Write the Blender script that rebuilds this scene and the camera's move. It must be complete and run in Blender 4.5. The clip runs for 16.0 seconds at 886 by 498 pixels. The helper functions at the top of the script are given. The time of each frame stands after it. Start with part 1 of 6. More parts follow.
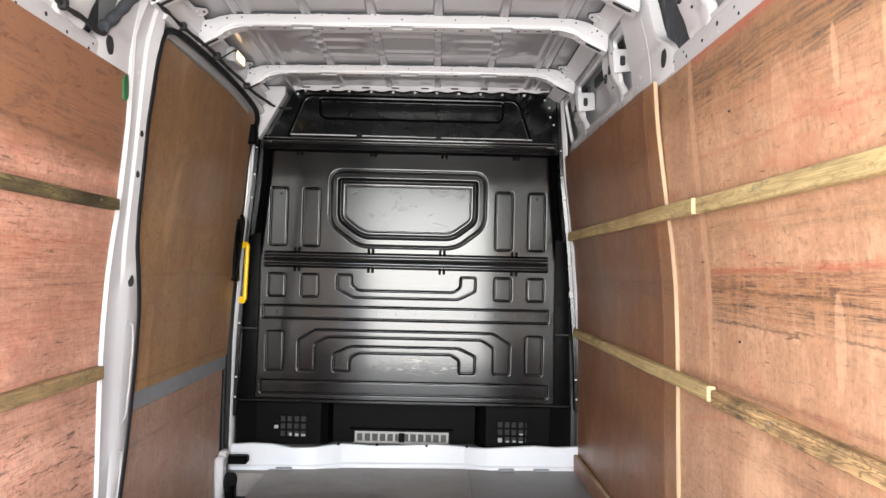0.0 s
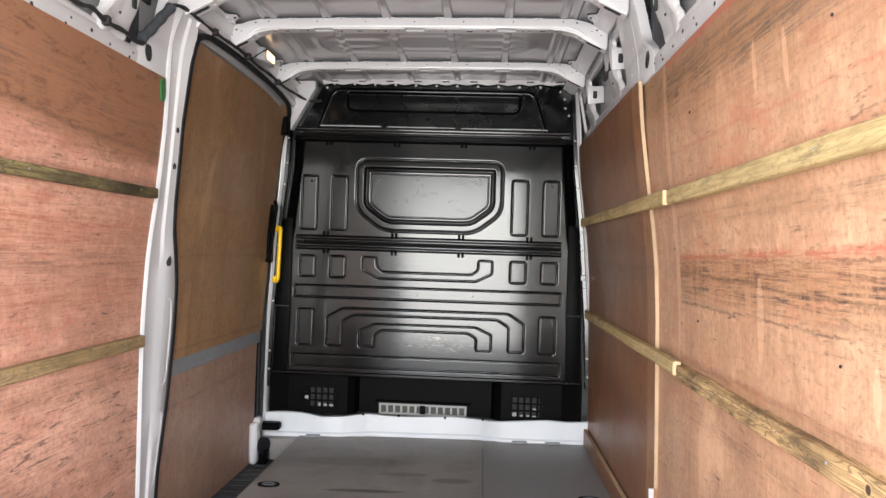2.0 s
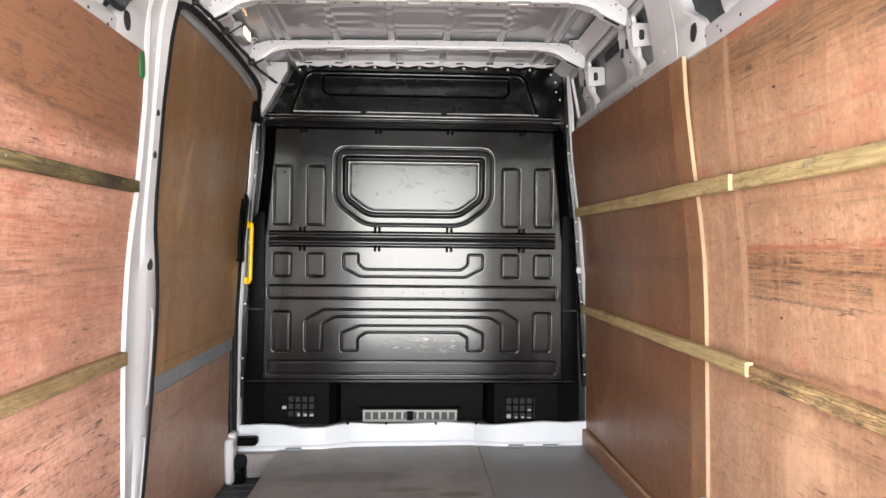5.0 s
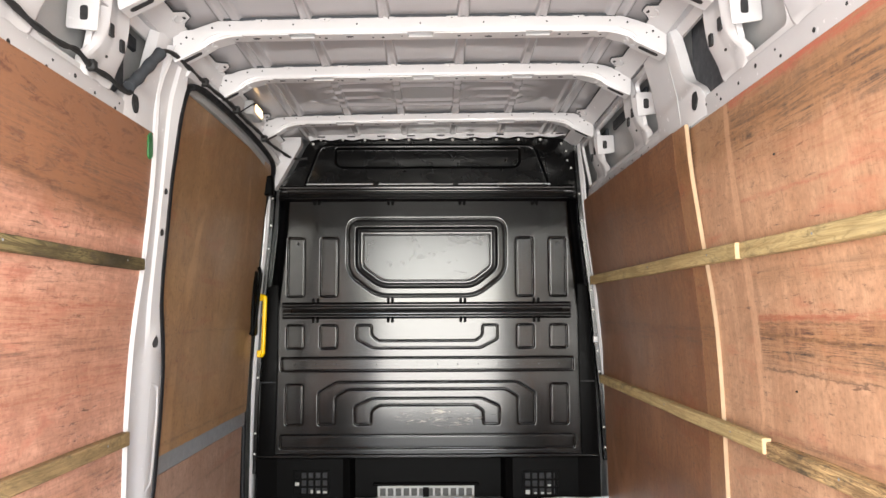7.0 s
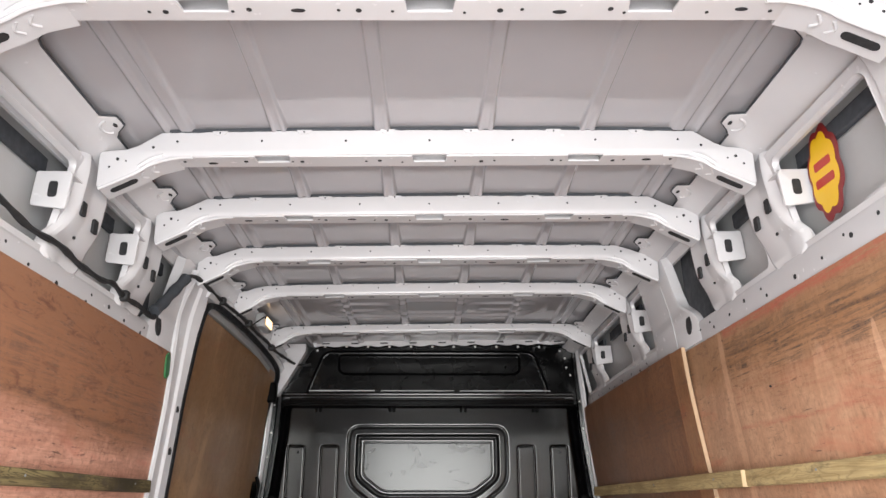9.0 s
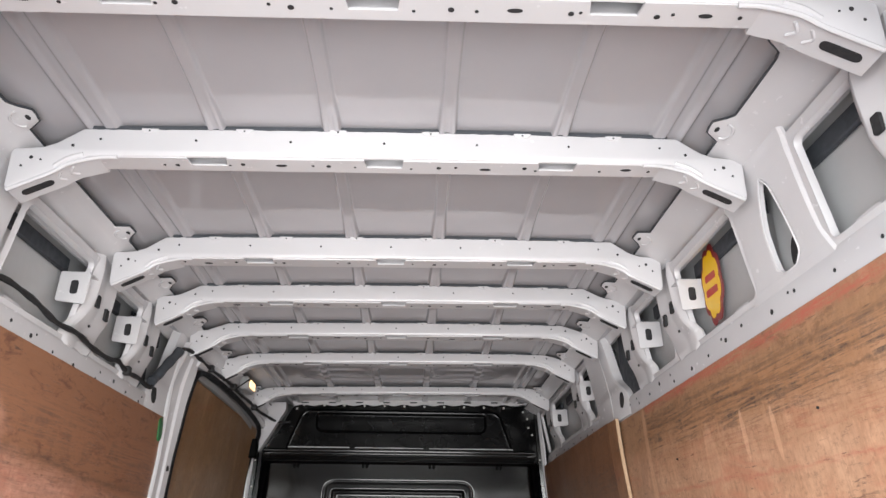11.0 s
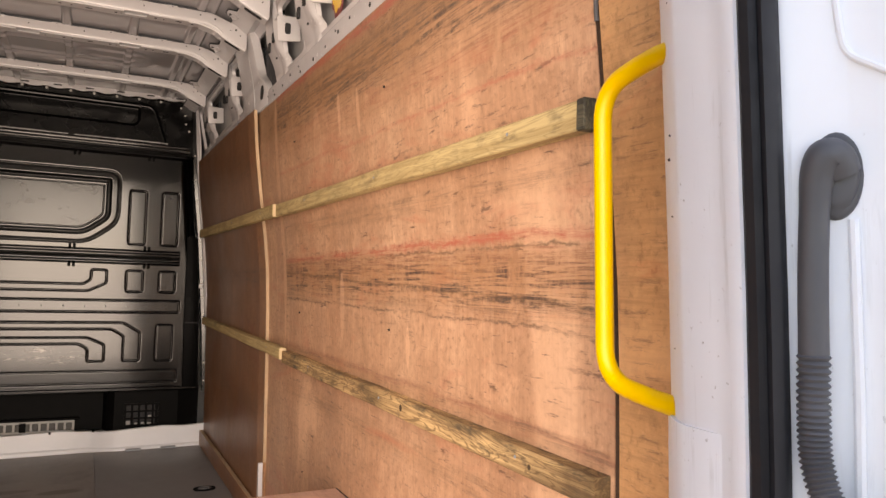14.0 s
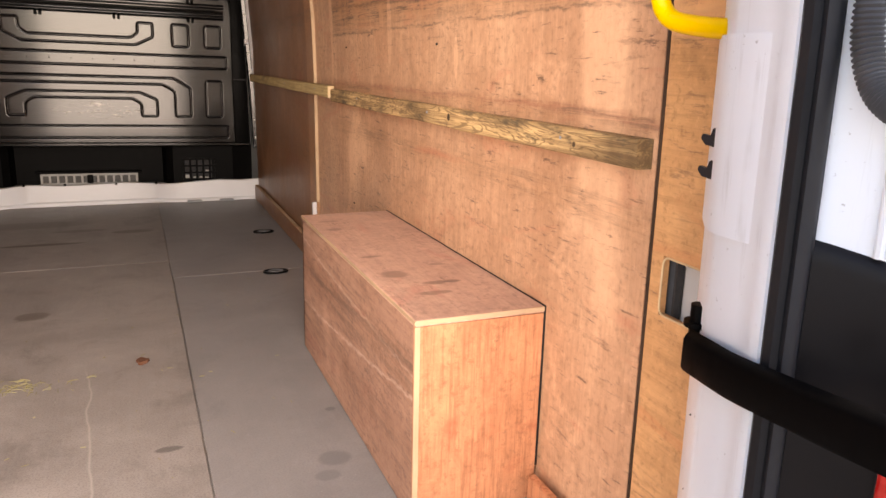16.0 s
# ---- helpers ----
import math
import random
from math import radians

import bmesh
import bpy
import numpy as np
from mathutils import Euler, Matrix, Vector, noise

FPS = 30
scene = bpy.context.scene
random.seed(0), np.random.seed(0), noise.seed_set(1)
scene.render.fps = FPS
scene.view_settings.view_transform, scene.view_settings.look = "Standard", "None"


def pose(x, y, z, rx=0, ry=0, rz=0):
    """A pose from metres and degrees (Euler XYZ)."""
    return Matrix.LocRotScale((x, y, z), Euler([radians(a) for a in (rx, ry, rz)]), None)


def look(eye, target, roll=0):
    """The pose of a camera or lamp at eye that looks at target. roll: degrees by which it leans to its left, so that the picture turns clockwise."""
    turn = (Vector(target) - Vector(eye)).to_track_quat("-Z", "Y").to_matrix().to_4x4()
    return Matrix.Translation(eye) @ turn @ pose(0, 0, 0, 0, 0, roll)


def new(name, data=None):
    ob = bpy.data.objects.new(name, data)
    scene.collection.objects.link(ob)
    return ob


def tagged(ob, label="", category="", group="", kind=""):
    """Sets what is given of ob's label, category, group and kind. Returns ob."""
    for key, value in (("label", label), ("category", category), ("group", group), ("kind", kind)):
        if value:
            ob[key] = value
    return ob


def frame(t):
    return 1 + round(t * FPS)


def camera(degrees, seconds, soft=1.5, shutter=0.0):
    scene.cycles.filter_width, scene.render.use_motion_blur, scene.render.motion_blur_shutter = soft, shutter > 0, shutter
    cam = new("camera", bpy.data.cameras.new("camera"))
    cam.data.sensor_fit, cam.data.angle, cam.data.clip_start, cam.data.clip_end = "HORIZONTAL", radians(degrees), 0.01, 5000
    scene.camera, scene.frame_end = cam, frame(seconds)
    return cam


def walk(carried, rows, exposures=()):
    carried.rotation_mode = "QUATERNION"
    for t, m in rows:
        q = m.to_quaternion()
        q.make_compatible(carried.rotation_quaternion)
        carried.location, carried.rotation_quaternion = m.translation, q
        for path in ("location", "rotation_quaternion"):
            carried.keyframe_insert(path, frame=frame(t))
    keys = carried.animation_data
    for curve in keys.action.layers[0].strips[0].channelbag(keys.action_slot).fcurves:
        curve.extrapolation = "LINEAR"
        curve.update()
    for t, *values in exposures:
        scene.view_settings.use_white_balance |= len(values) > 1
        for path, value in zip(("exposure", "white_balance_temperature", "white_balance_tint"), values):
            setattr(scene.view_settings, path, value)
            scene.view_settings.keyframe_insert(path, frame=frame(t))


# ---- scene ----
cam = camera(62.4, 16.0)
PATH = [
    (0, (0.143, 0.167, 1.029), (0.164, 2.166, 1.087), 0.6),
    (0.5, (0.218, 0.064, 1.05), (0.192, 2.063, 1.112), 1.1),
    (1, (0.277, -0.022, 1.042), (0.197, 1.976, 1.094), 1.4),
    (1.5, (0.336, -0.074, 1.035), (0.218, 1.922, 1.07), 1.4),
    (2, (0.31, -0.065, 1.035), (0.197, 1.931, 1.044), 1.1),
    (2.5, (0.231, -0.021, 1.055), (0.169, 1.978, 1.045), 0.7),
    (3, (0.137, 0.089, 1.027), (0.138, 2.089, 1.003), 0.3),
    (3.5, (0.037, 0.216, 1.036), (0.109, 2.215, 1.009), 0.0),
    (3.7, (0.013, 0.23, 1.03), (0.104, 2.228, 1.002), 0.0),
    (6, (-0.023, 0.178, 1.057), (0.047, 2.177, 1.097), -0.7),
    (6.5, (0.012, 0.205, 1.061), (0.048, 2.203, 1.147), -0.8),
    (7, (0.048, 0.22, 1.065), (0.066, 2.212, 1.234), -1.0),
    (7.5, (0.042, 0.197, 1.096), (0.06, 2.174, 1.396), -1.2),
    (8, (0.018, 0.164, 1.119), (0.04, 2.119, 1.542), -1.3),
    (8.5, (0.005, 0.145, 1.145), (0.039, 2.068, 1.693), -1.2),
    (9, (0.0, 0.11, 1.152), (0.045, 1.996, 1.815), -0.9),
    (9.5, (0.0, 0.054, 1.151), (0.048, 1.906, 1.904), -0.8),
    (9.7, (-0.006, 0.019, 1.154), (0.04, 1.857, 1.942), -0.8),
    (11.8, (0.125, -0.431, 1.162), (0.3, 1.421, 1.897), 1.4),
    (12, (0.129, -0.462, 1.152), (0.389, 1.403, 1.825), 0.9),
    (12.5, (0.177, -0.473, 1.102), (0.641, 1.397, 1.635), 1.4),
    (13, (0.205, -0.465, 1.062), (0.857, 1.386, 1.451), 1.7),
    (13.5, (0.226, -0.452, 1.032), (1.018, 1.369, 1.269), 1.6),
    (14, (0.249, -0.44, 0.985), (1.125, 1.356, 1.064), 1.2),
    (14.5, (0.267, -0.441, 0.933), (1.183, 1.335, 0.857), 1.5),
    (15, (0.269, -0.445, 0.887), (1.187, 1.317, 0.655), 1.4),
    (15.5, (0.259, -0.457, 0.851), (1.127, 1.307, 0.479), 1.5),
    (16, (0.234, -0.474, 0.815), (0.986, 1.313, 0.325), 1.5),
]
EXPOSURE = [(0.0, 3.12, 6350, 9), (1.0, 3.22, 6300, 9), (2.0, 2.84, 6350, 9), (3.0, 2.96, 6380, 9), (3.5, 3.2, 6400, 9), (6.0, 3.1, 6450, 9), (7.0, 3.13, 6600, 9), (8.0, 2.83, 6450, 9), (9.0, 2.52, 6300, 10), (9.5, 2.37, 6200, 10), (12.0, 2.12, 6250, 10), (12.5, 2.08, 6350, 11), (13.0, 2.10, 7150, 14), (13.5, 2.0, 8000, 19), (14.5, 2.02, 8550, 21), (15.5, 2.05, 8500, 22), (16.0, 2.18, 8400, 22)]
walk(cam, [(t, look(eye, target, roll)) for t, eye, target, roll in PATH], EXPOSURE)

# ---- light ----
world = bpy.data.worlds.new("sky")
scene.world = world
world.use_nodes = True
wn = world.node_tree
sky = wn.nodes.new("ShaderNodeTexSky")
sky.sky_type = "NISHITA"
sky.sun_disc = False
sky.sun_elevation = radians(48)
sky.sun_rotation = radians(103)
sky.air_density, sky.dust_density = 1.0, 1.2
wn.links.new(sky.outputs[0], wn.nodes["Background"].inputs[0])
wn.nodes["Background"].inputs[1].default_value = 0.15
sun = new("sun", bpy.data.lights.new("sun", "SUN"))
sun.data.energy, sun.data.angle, sun.data.color = 2.2, radians(8), (1.0, 0.95, 0.88)
sun.matrix_world = look((4, -0.9, 4.6), (0, 0, 0))

# daylight through the open rear doors
day = new("rear_daylight", bpy.data.lights.new("rear_daylight", "AREA"))
day.data.shape, day.data.size, day.data.size_y = "RECTANGLE", 1.26, 1.84
day.data.spread = radians(132)
day.data.energy, day.data.color = 10.2, (1.0, 0.965, 0.91)
day.matrix_world = look((0.05, 0.075, 0.945), (0.05, 3, 0.64))

# ---- materials ----


class Net:
    """A node material with short calls."""

    def __init__(self, name, rough=0.5, metal=0.0, spec=0.5, colour=(0.5, 0.5, 0.5)):
        self.m = bpy.data.materials.new(name)
        self.m.use_nodes = True
        self.t = self.m.node_tree
        self.b = self.t.nodes["Principled BSDF"]
        self.b.inputs["Roughness"].default_value = rough
        self.b.inputs["Metallic"].default_value = metal
        self.b.inputs["Specular IOR Level"].default_value = spec
        self.b.inputs["Base Color"].default_value = (*colour, 1)
        self.co = None

    def n(self, kind):
        return self.t.nodes.new(kind)

    def l(self, a, b):
        self.t.links.new(a, b)

    def at(self, sx=1, sy=1, sz=1, off=(0, 0, 0)):
        if self.co is None:
            self.co = self.n("ShaderNodeTexCoord").outputs["Object"]
        mp = self.n("ShaderNodeMapping")
        mp.inputs["Scale"].default_value = (sx, sy, sz)
        mp.inputs["Location"].default_value = off
        self.l(self.co, mp.inputs["Vector"])
        return mp.outputs[0]

    def noise(self, vec, scale, detail=4, rough=0.55, warp=0.0):
        nd = self.n("ShaderNodeTexNoise")
        nd.inputs["Scale"].default_value = scale
        nd.inputs["Detail"].default_value = detail
        nd.inputs["Roughness"].default_value = rough
        nd.inputs["Distortion"].default_value = warp
        self.l(vec, nd.inputs["Vector"])
        return nd.outputs["Fac"]

    def ramp(self, fac, *stops):
        nd = self.n("ShaderNodeValToRGB")
        el = nd.color_ramp.elements
        while len(el) < len(stops):
            el.new(0.5)
        for e, (p, c) in zip(el, stops):
            e.position = p
            e.color = (c, c, c, 1) if isinstance(c, (int, float)) else (*c, 1)
        self.l(fac, nd.inputs[0])
        return nd.outputs[0]

    def mix(self, fac, a, b, mode="MIX"):
        nd = self.n("ShaderNodeMix")
        nd.data_type, nd.blend_type = "RGBA", mode
        for sock, v in ((nd.inputs[0], fac), (nd.inputs[6], a), (nd.inputs[7], b)):
            if isinstance(v, (int, float)):
                sock.default_value = v
            elif isinstance(v, tuple):
                sock.default_value = (*v, 1)
            else:
                self.l(v, sock)
        return nd.outputs[2]

    def math(self, op, a, b=0.0):
        nd = self.n("ShaderNodeMath")
        nd.operation = op
        for sock, v in ((nd.inputs[0], a), (nd.inputs[1], b)):
            if isinstance(v, (int, float)):
                sock.default_value = v
            else:
                self.l(v, sock)
        return nd.outputs[0]

    def bump(self, h, strength=0.3, dist=0.002):
        nd = self.n("ShaderNodeBump")
        nd.inputs["Strength"].default_value = strength
        nd.inputs["Distance"].default_value = dist
        self.l(h, nd.inputs["Height"])
        self.l(nd.outputs[0], self.b.inputs["Normal"])

    def base(self, c):
        self.l(c, self.b.inputs["Base Color"])

    def rough(self, c):
        self.l(c, self.b.inputs["Roughness"])

    def z(self):
        s = self.n("ShaderNodeSeparateXYZ")
        self.l(self.at(), s.inputs[0])
        return s.outputs

    def rnd(self):
        return self.n("ShaderNodeObjectInfo").outputs["Random"]


def paint(name, colour, rough=0.3, dirt=0.12, spec=0.5, fine=0.15):
    w = Net(name, rough, 0, spec)
    a = w.noise(w.at(), 3.0, 5)
    b = w.noise(w.at(), 45.0, 3)
    dark = tuple(c * (1 - dirt) for c in colour)
    w.base(w.mix(w.ramp(a, (0.35, 0), (0.7, 1)), dark, colour))
    w.rough(w.ramp(b, (0.3, rough * 0.85), (0.7, min(1, rough * 1.25))))
    w.bump(b, fine, 0.0006)
    return w.m


def plywood(name, light, dark, grain="z", lines=(), rubs=(), scuff=0.6, blotch=0.5, pores=0.5, seed=0.0, rough=0.5, low=None, until=9.0, patches=(), spots=(), top=None):
    """Rotary-cut veneer. lines: (height, slope along y, half width, strength, colour) of thin rubbed lines; rubs:
    (height, half width, strength) of broken rubbed bands; low: (height, strength, threshold) of heavier scuffing below
    that height; top: (height, strength) of a browner tone above it for upper shade and stains."""
    w = Net(name, rough, 0, 0.4)
    o = (seed, seed * 1.7, seed * 0.6)
    vert = grain == "z"
    tall = (5, 5, 0.7) if vert else (5, 0.7, 5)
    thin = (150, 150, 7) if vert else (150, 7, 150)
    broad = w.noise(w.at(*tall, off=o), 1.0, 4, 0.6, 0.4)
    fine = w.noise(w.at(*thin, off=o), 1.0, 3, 0.7)
    cloud = w.noise(w.at(off=o), 1.7, 5, 0.62, 0.5)
    mott = w.noise(w.at(off=o), 13.0, 5, 0.65, 0.6)
    c = w.mix(w.ramp(broad, (0.34, 0), (0.66, 1)), dark, light)
    c = w.mix(w.ramp(cloud, (0.38, blotch), (0.60, 0.0)), c, tuple(d * 0.72 for d in dark))
    c = w.mix(w.ramp(mott, (0.52, 0), (0.72, 0.45)), c, tuple(min(1, d * 1.22) for d in light))
    c = w.mix(w.ramp(mott, (0.30, 0.65), (0.47, 0)), c, tuple(d * 0.74 for d in dark))
    nick = w.noise(w.at(70, 11, 90, off=(seed + 8, 0, 0)), 1.0, 5, 0.7, 0.4)
    c = w.mix(w.math("MULTIPLY", w.ramp(fine, (0.36, 1), (0.52, 0)), pores), c, tuple(d * 0.6 for d in dark))
    mid = w.noise(w.at(*((26, 26, 1.6) if vert else (26, 1.6, 26)), off=(seed + 6, 1, 3)), 1.0, 6, 0.75, 0.8)
    c = w.mix(w.ramp(mid, (0.32, 0.4), (0.5, 0)), c, tuple(d * 0.74 for d in dark))
    c = w.mix(w.ramp(mid, (0.54, 0), (0.72, 0.35)), c, tuple(min(1, d * 1.18) for d in light))
    grit = w.noise(w.at(off=(seed, 4, 4)), 70.0, 4, 0.7)
    c = w.mix(w.ramp(grit, (0.33, 0.7), (0.47, 0)), c, tuple(d * 0.60 for d in dark))
    c = w.mix(w.ramp(grit, (0.56, 0), (0.72, 0.4)), c, tuple(min(1, d * 1.2) for d in light))
    smear = w.noise(w.at(9, 2.5, 9, off=(seed + 9, 2, 0)), 1.0, 5, 0.65, 0.8)
    c = w.mix(w.ramp(smear, (0.56, 0), (0.72, 0.65)), c, (dark[0] * 0.95, dark[1] * 0.62, dark[2] * 0.62))
    # upper wall's shade painted in as a browner tone, with dark flecks
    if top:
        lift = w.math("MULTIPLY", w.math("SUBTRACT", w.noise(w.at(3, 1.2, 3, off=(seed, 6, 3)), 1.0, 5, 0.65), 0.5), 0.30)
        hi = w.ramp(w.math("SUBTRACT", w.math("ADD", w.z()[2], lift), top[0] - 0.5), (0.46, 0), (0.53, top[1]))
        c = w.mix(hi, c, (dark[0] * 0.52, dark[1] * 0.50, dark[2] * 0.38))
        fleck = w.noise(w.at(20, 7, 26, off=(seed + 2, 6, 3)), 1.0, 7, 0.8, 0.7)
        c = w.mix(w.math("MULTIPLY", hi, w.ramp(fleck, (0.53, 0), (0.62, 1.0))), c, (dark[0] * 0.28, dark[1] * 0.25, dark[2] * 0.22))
    # pale rubbed patches that run with the grain
    pale = w.noise(w.at(*((2.6, 2.6, 1.1) if vert else (2.6, 1.1, 2.6)), off=(seed + 4, 2, 1)), 1.0, 3, 0.5, 0.9)
    c = w.mix(w.ramp(pale, (0.61, 0), (0.67, 0.45)), c, tuple(min(1, d * 1.3) for d in light))
    # short scuffs, lying mostly along the load floor
    s1 = w.noise(w.at(44, 12, 85, off=(seed, 3, 0)), 1.0, 6, 0.75, 0.35)
    s2 = w.noise(w.at(3, 2.2, 3.4, off=(seed, 9, 0)), 1.0, 3)
    k2 = w.math("MULTIPLY", w.ramp(s1, (0.575, 0), (0.65, 1)), w.ramp(s2, (0.44, 0), (0.60, 1)))
    k2 = w.math("MULTIPLY", k2, scuff)
    _, yy, zz = w.z()
    if low:
        s3 = w.noise(w.at(26, 8, 60, off=(seed + 2, 5, 0)), 1.0, 7, 0.78, 0.5)
        lo = w.ramp(zz, (max(0, low[0] - 0.08), 1), (min(1, low[0] + 0.04), 0))
        k2 = w.math("MAXIMUM", k2, w.math("MULTIPLY", w.math("MULTIPLY", w.ramp(s3, (low[2], 0), (low[2] + 0.07, 1)), lo), low[1]))
    k2 = w.math("MAXIMUM", k2, w.math("MULTIPLY", w.ramp(nick, (0.622, 0), (0.68, 1)), min(1.0, scuff)))
    c = w.mix(k2, c, (0.10, 0.055, 0.042))
    # thin lines and bands left by sliding loads
    here = w.ramp(w.math("SUBTRACT", yy, until), (0.0, 1), (0.02, 0))
    brk = w.noise(w.at(1, 7, 90, off=(seed + 7, 0, 0)), 1.0, 7, 0.8, 0.3)
    fib = w.noise(w.at(170, 170, 9, off=(seed + 1, 0, 2)), 1.0, 3, 0.6)
    wob = w.math("MULTIPLY", w.math("SUBTRACT", w.noise(w.at(0.2, 1.3, 0.2, off=(seed, 0, 0)), 1.0, 3), 0.5), 0.05)
    rag = w.math("MULTIPLY", w.math("SUBTRACT", w.noise(w.at(20, 40, 60, off=(seed, 0, 0)), 1.0, 3), 0.5), 0.022)
    zw = w.math("ADD", w.math("ADD", zz, wob), rag)
    for z0, slope, half, amount, col in lines:
        d = w.math("ABSOLUTE", w.math("SUBTRACT", w.math("SUBTRACT", zw, w.math("MULTIPLY", yy, slope)), z0))
        mk = w.ramp(w.math("DIVIDE", d, half), (0.15, 1), (1.0, 0))
        mk = w.math("MULTIPLY", mk, w.ramp(brk, (0.40, 0.05), (0.55, 1)))
        mk = w.math("MULTIPLY", mk, w.ramp(fib, (0.38, 0.85), (0.55, 1)))
        c = w.mix(w.math("MULTIPLY", w.math("MULTIPLY", mk, here), amount), c, col)
    st = w.noise(w.at(30, 4.2, 110, off=(seed + 3, 1, 0)), 1.0, 9, 0.80, 0.6)
    cut = w.noise(w.at(10, 16, 8, off=(seed + 5, 1, 0)), 1.0, 6, 0.8)
    for z0, slope, half, amount, *tint in rubs:
        d = w.math("ABSOLUTE", w.math("SUBTRACT", w.math("SUBTRACT", zw, w.math("MULTIPLY", yy, slope)), z0))
        mk = w.ramp(w.math("DIVIDE", d, half), (0.3, 1), (1.0, 0))
        c = w.mix(w.math("MULTIPLY", w.math("MULTIPLY", mk, here), 0.42 * amount), c, (dark[0] * 0.72, dark[1] * 0.66, dark[2] * 0.52))
        mk = w.math("MULTIPLY", mk, w.ramp(st, (0.475, 0), (0.575, 1)))
        mk = w.math("MULTIPLY", mk, w.ramp(cut, (0.38, 0.05), (0.56, 1)))
        mk = w.math("MULTIPLY", mk, w.ramp(fib, (0.36, 0.85), (0.55, 1)))
        c = w.mix(w.math("MULTIPLY", w.math("MULTIPLY", mk, here), amount), c, tint[0] if tint else (0.085, 0.06, 0.048))
    # places where the face veneer has peeled
    tear = w.math("MULTIPLY", w.math("SUBTRACT", w.noise(w.at(60, 60, 7, off=(seed, 2, 2)), 1.0, 4, 0.6), 0.5), 1.1)
    for y0, z0, ry, rz, amount in patches:
        q = w.math("ADD", w.math("POWER", w.math("ABSOLUTE", w.math("DIVIDE", w.math("SUBTRACT", yy, y0), ry)), 2.0), w.math("POWER", w.math("ABSOLUTE", w.math("DIVIDE", w.math("SUBTRACT", zz, z0), rz)), 2.0))
        c = w.mix(w.ramp(w.math("MULTIPLY", w.math("ADD", q, tear), 0.5), (0.40, amount), (0.5, 0)), c, tuple(min(1, d * 1.28) for d in light))
    # dark smudges on a level board
    xx = w.z()[0]
    for x0, y0, rx, ry, amount in spots:
        q = w.math("ADD", w.math("POWER", w.math("ABSOLUTE", w.math("DIVIDE", w.math("SUBTRACT", xx, x0), rx)), 2.0), w.math("POWER", w.math("ABSOLUTE", w.math("DIVIDE", w.math("SUBTRACT", yy, y0), ry)), 2.0))
        q = w.math("ADD", q, w.math("MULTIPLY", w.math("SUBTRACT", mott, 0.5), 3.2))
        c = w.mix(w.ramp(w.math("MULTIPLY", q, 0.5), (0.22, amount), (0.55, 0)), c, tuple(d * 0.42 for d in dark))
    w.base(c)
    w.rough(w.ramp(cloud, (0.3, rough * 0.75), (0.7, min(1, rough * 1.25))))
    w.bump(w.math("ADD", fine, w.math("MULTIPLY", k2, -1.5)), 0.4, 0.001)
    return w.m


def timber(name, light, dark, seed=0.0, weather=0.3, knots=()):
    w = Net(name, 0.75, 0, 0.3)
    g = w.noise(w.at(60, 1.6, 60, off=(seed, seed, 0)), 1.0, 5, 0.65, 1.5)
    k = w.noise(w.at(6, 4, 6, off=(seed, 1, 0)), 1.0, 4)
    s = w.noise(w.at(25, 9, 25, off=(seed, 5, 0)), 1.0, 5, 0.7)
    c = w.mix(w.ramp(g, (0.38, 0), (0.6, 1)), dark, light)
    # growth rings that swing round knots
    f = w.noise(w.at(26, 3.0, 26, off=(seed + 2, 0, 1)), 1.0, 3, 0.5, 0.8)
    ringy = w.ramp(w.math("SINE", w.math("MULTIPLY", f, 95.0)), (0.35, 0), (0.9, 1))
    c = w.mix(w.math("MULTIPLY", ringy, 0.25 + 0.55 * weather), c, tuple(d * 0.55 for d in dark))
    _, yy, zz = w.z()
    for y0, z0, r in knots:
        q = w.math("SQRT", w.math("ADD", w.math("POWER", w.math("ABSOLUTE", w.math("SUBTRACT", yy, y0)), 2.0), w.math("POWER", w.math("ABSOLUTE", w.math("SUBTRACT", zz, z0)), 2.0)))
        q = w.math("DIVIDE", w.math("ADD", q, w.math("MULTIPLY", w.math("SUBTRACT", s, 0.5), 0.006)), r)
        c = w.mix(w.ramp(q, (0.9, 0.55), (1.6, 0)), c, light)
        c = w.mix(w.ramp(q, (0.55, 0.95), (0.9, 0)), c, (0.03, 0.018, 0.012))
    c = w.mix(w.math("MULTIPLY", w.ramp(k, (0.45, 0), (0.65, 1)), weather), c, tuple(d * 0.35 for d in dark))
    c = w.mix(w.math("MULTIPLY", w.ramp(s, (0.54, 0), (0.66, 1)), 0.3 + weather * 0.6), c, (0.06, 0.048, 0.034))
    w.base(c)
    w.bump(g, 0.5, 0.0012)
    return w.m


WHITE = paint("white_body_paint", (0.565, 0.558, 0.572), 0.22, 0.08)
# the body white raised: light on the low sill is put into the colour
SILLBRIGHT = paint("brightened_white_sill_paint", (0.66, 0.68, 0.71), 0.35, 0.12)
# the body white darkened: the roof underside's shade is in the colour
ROOFSHADED = paint("shaded_roof_sheet_paint", (0.385, 0.376, 0.392), 0.08, 0.08)


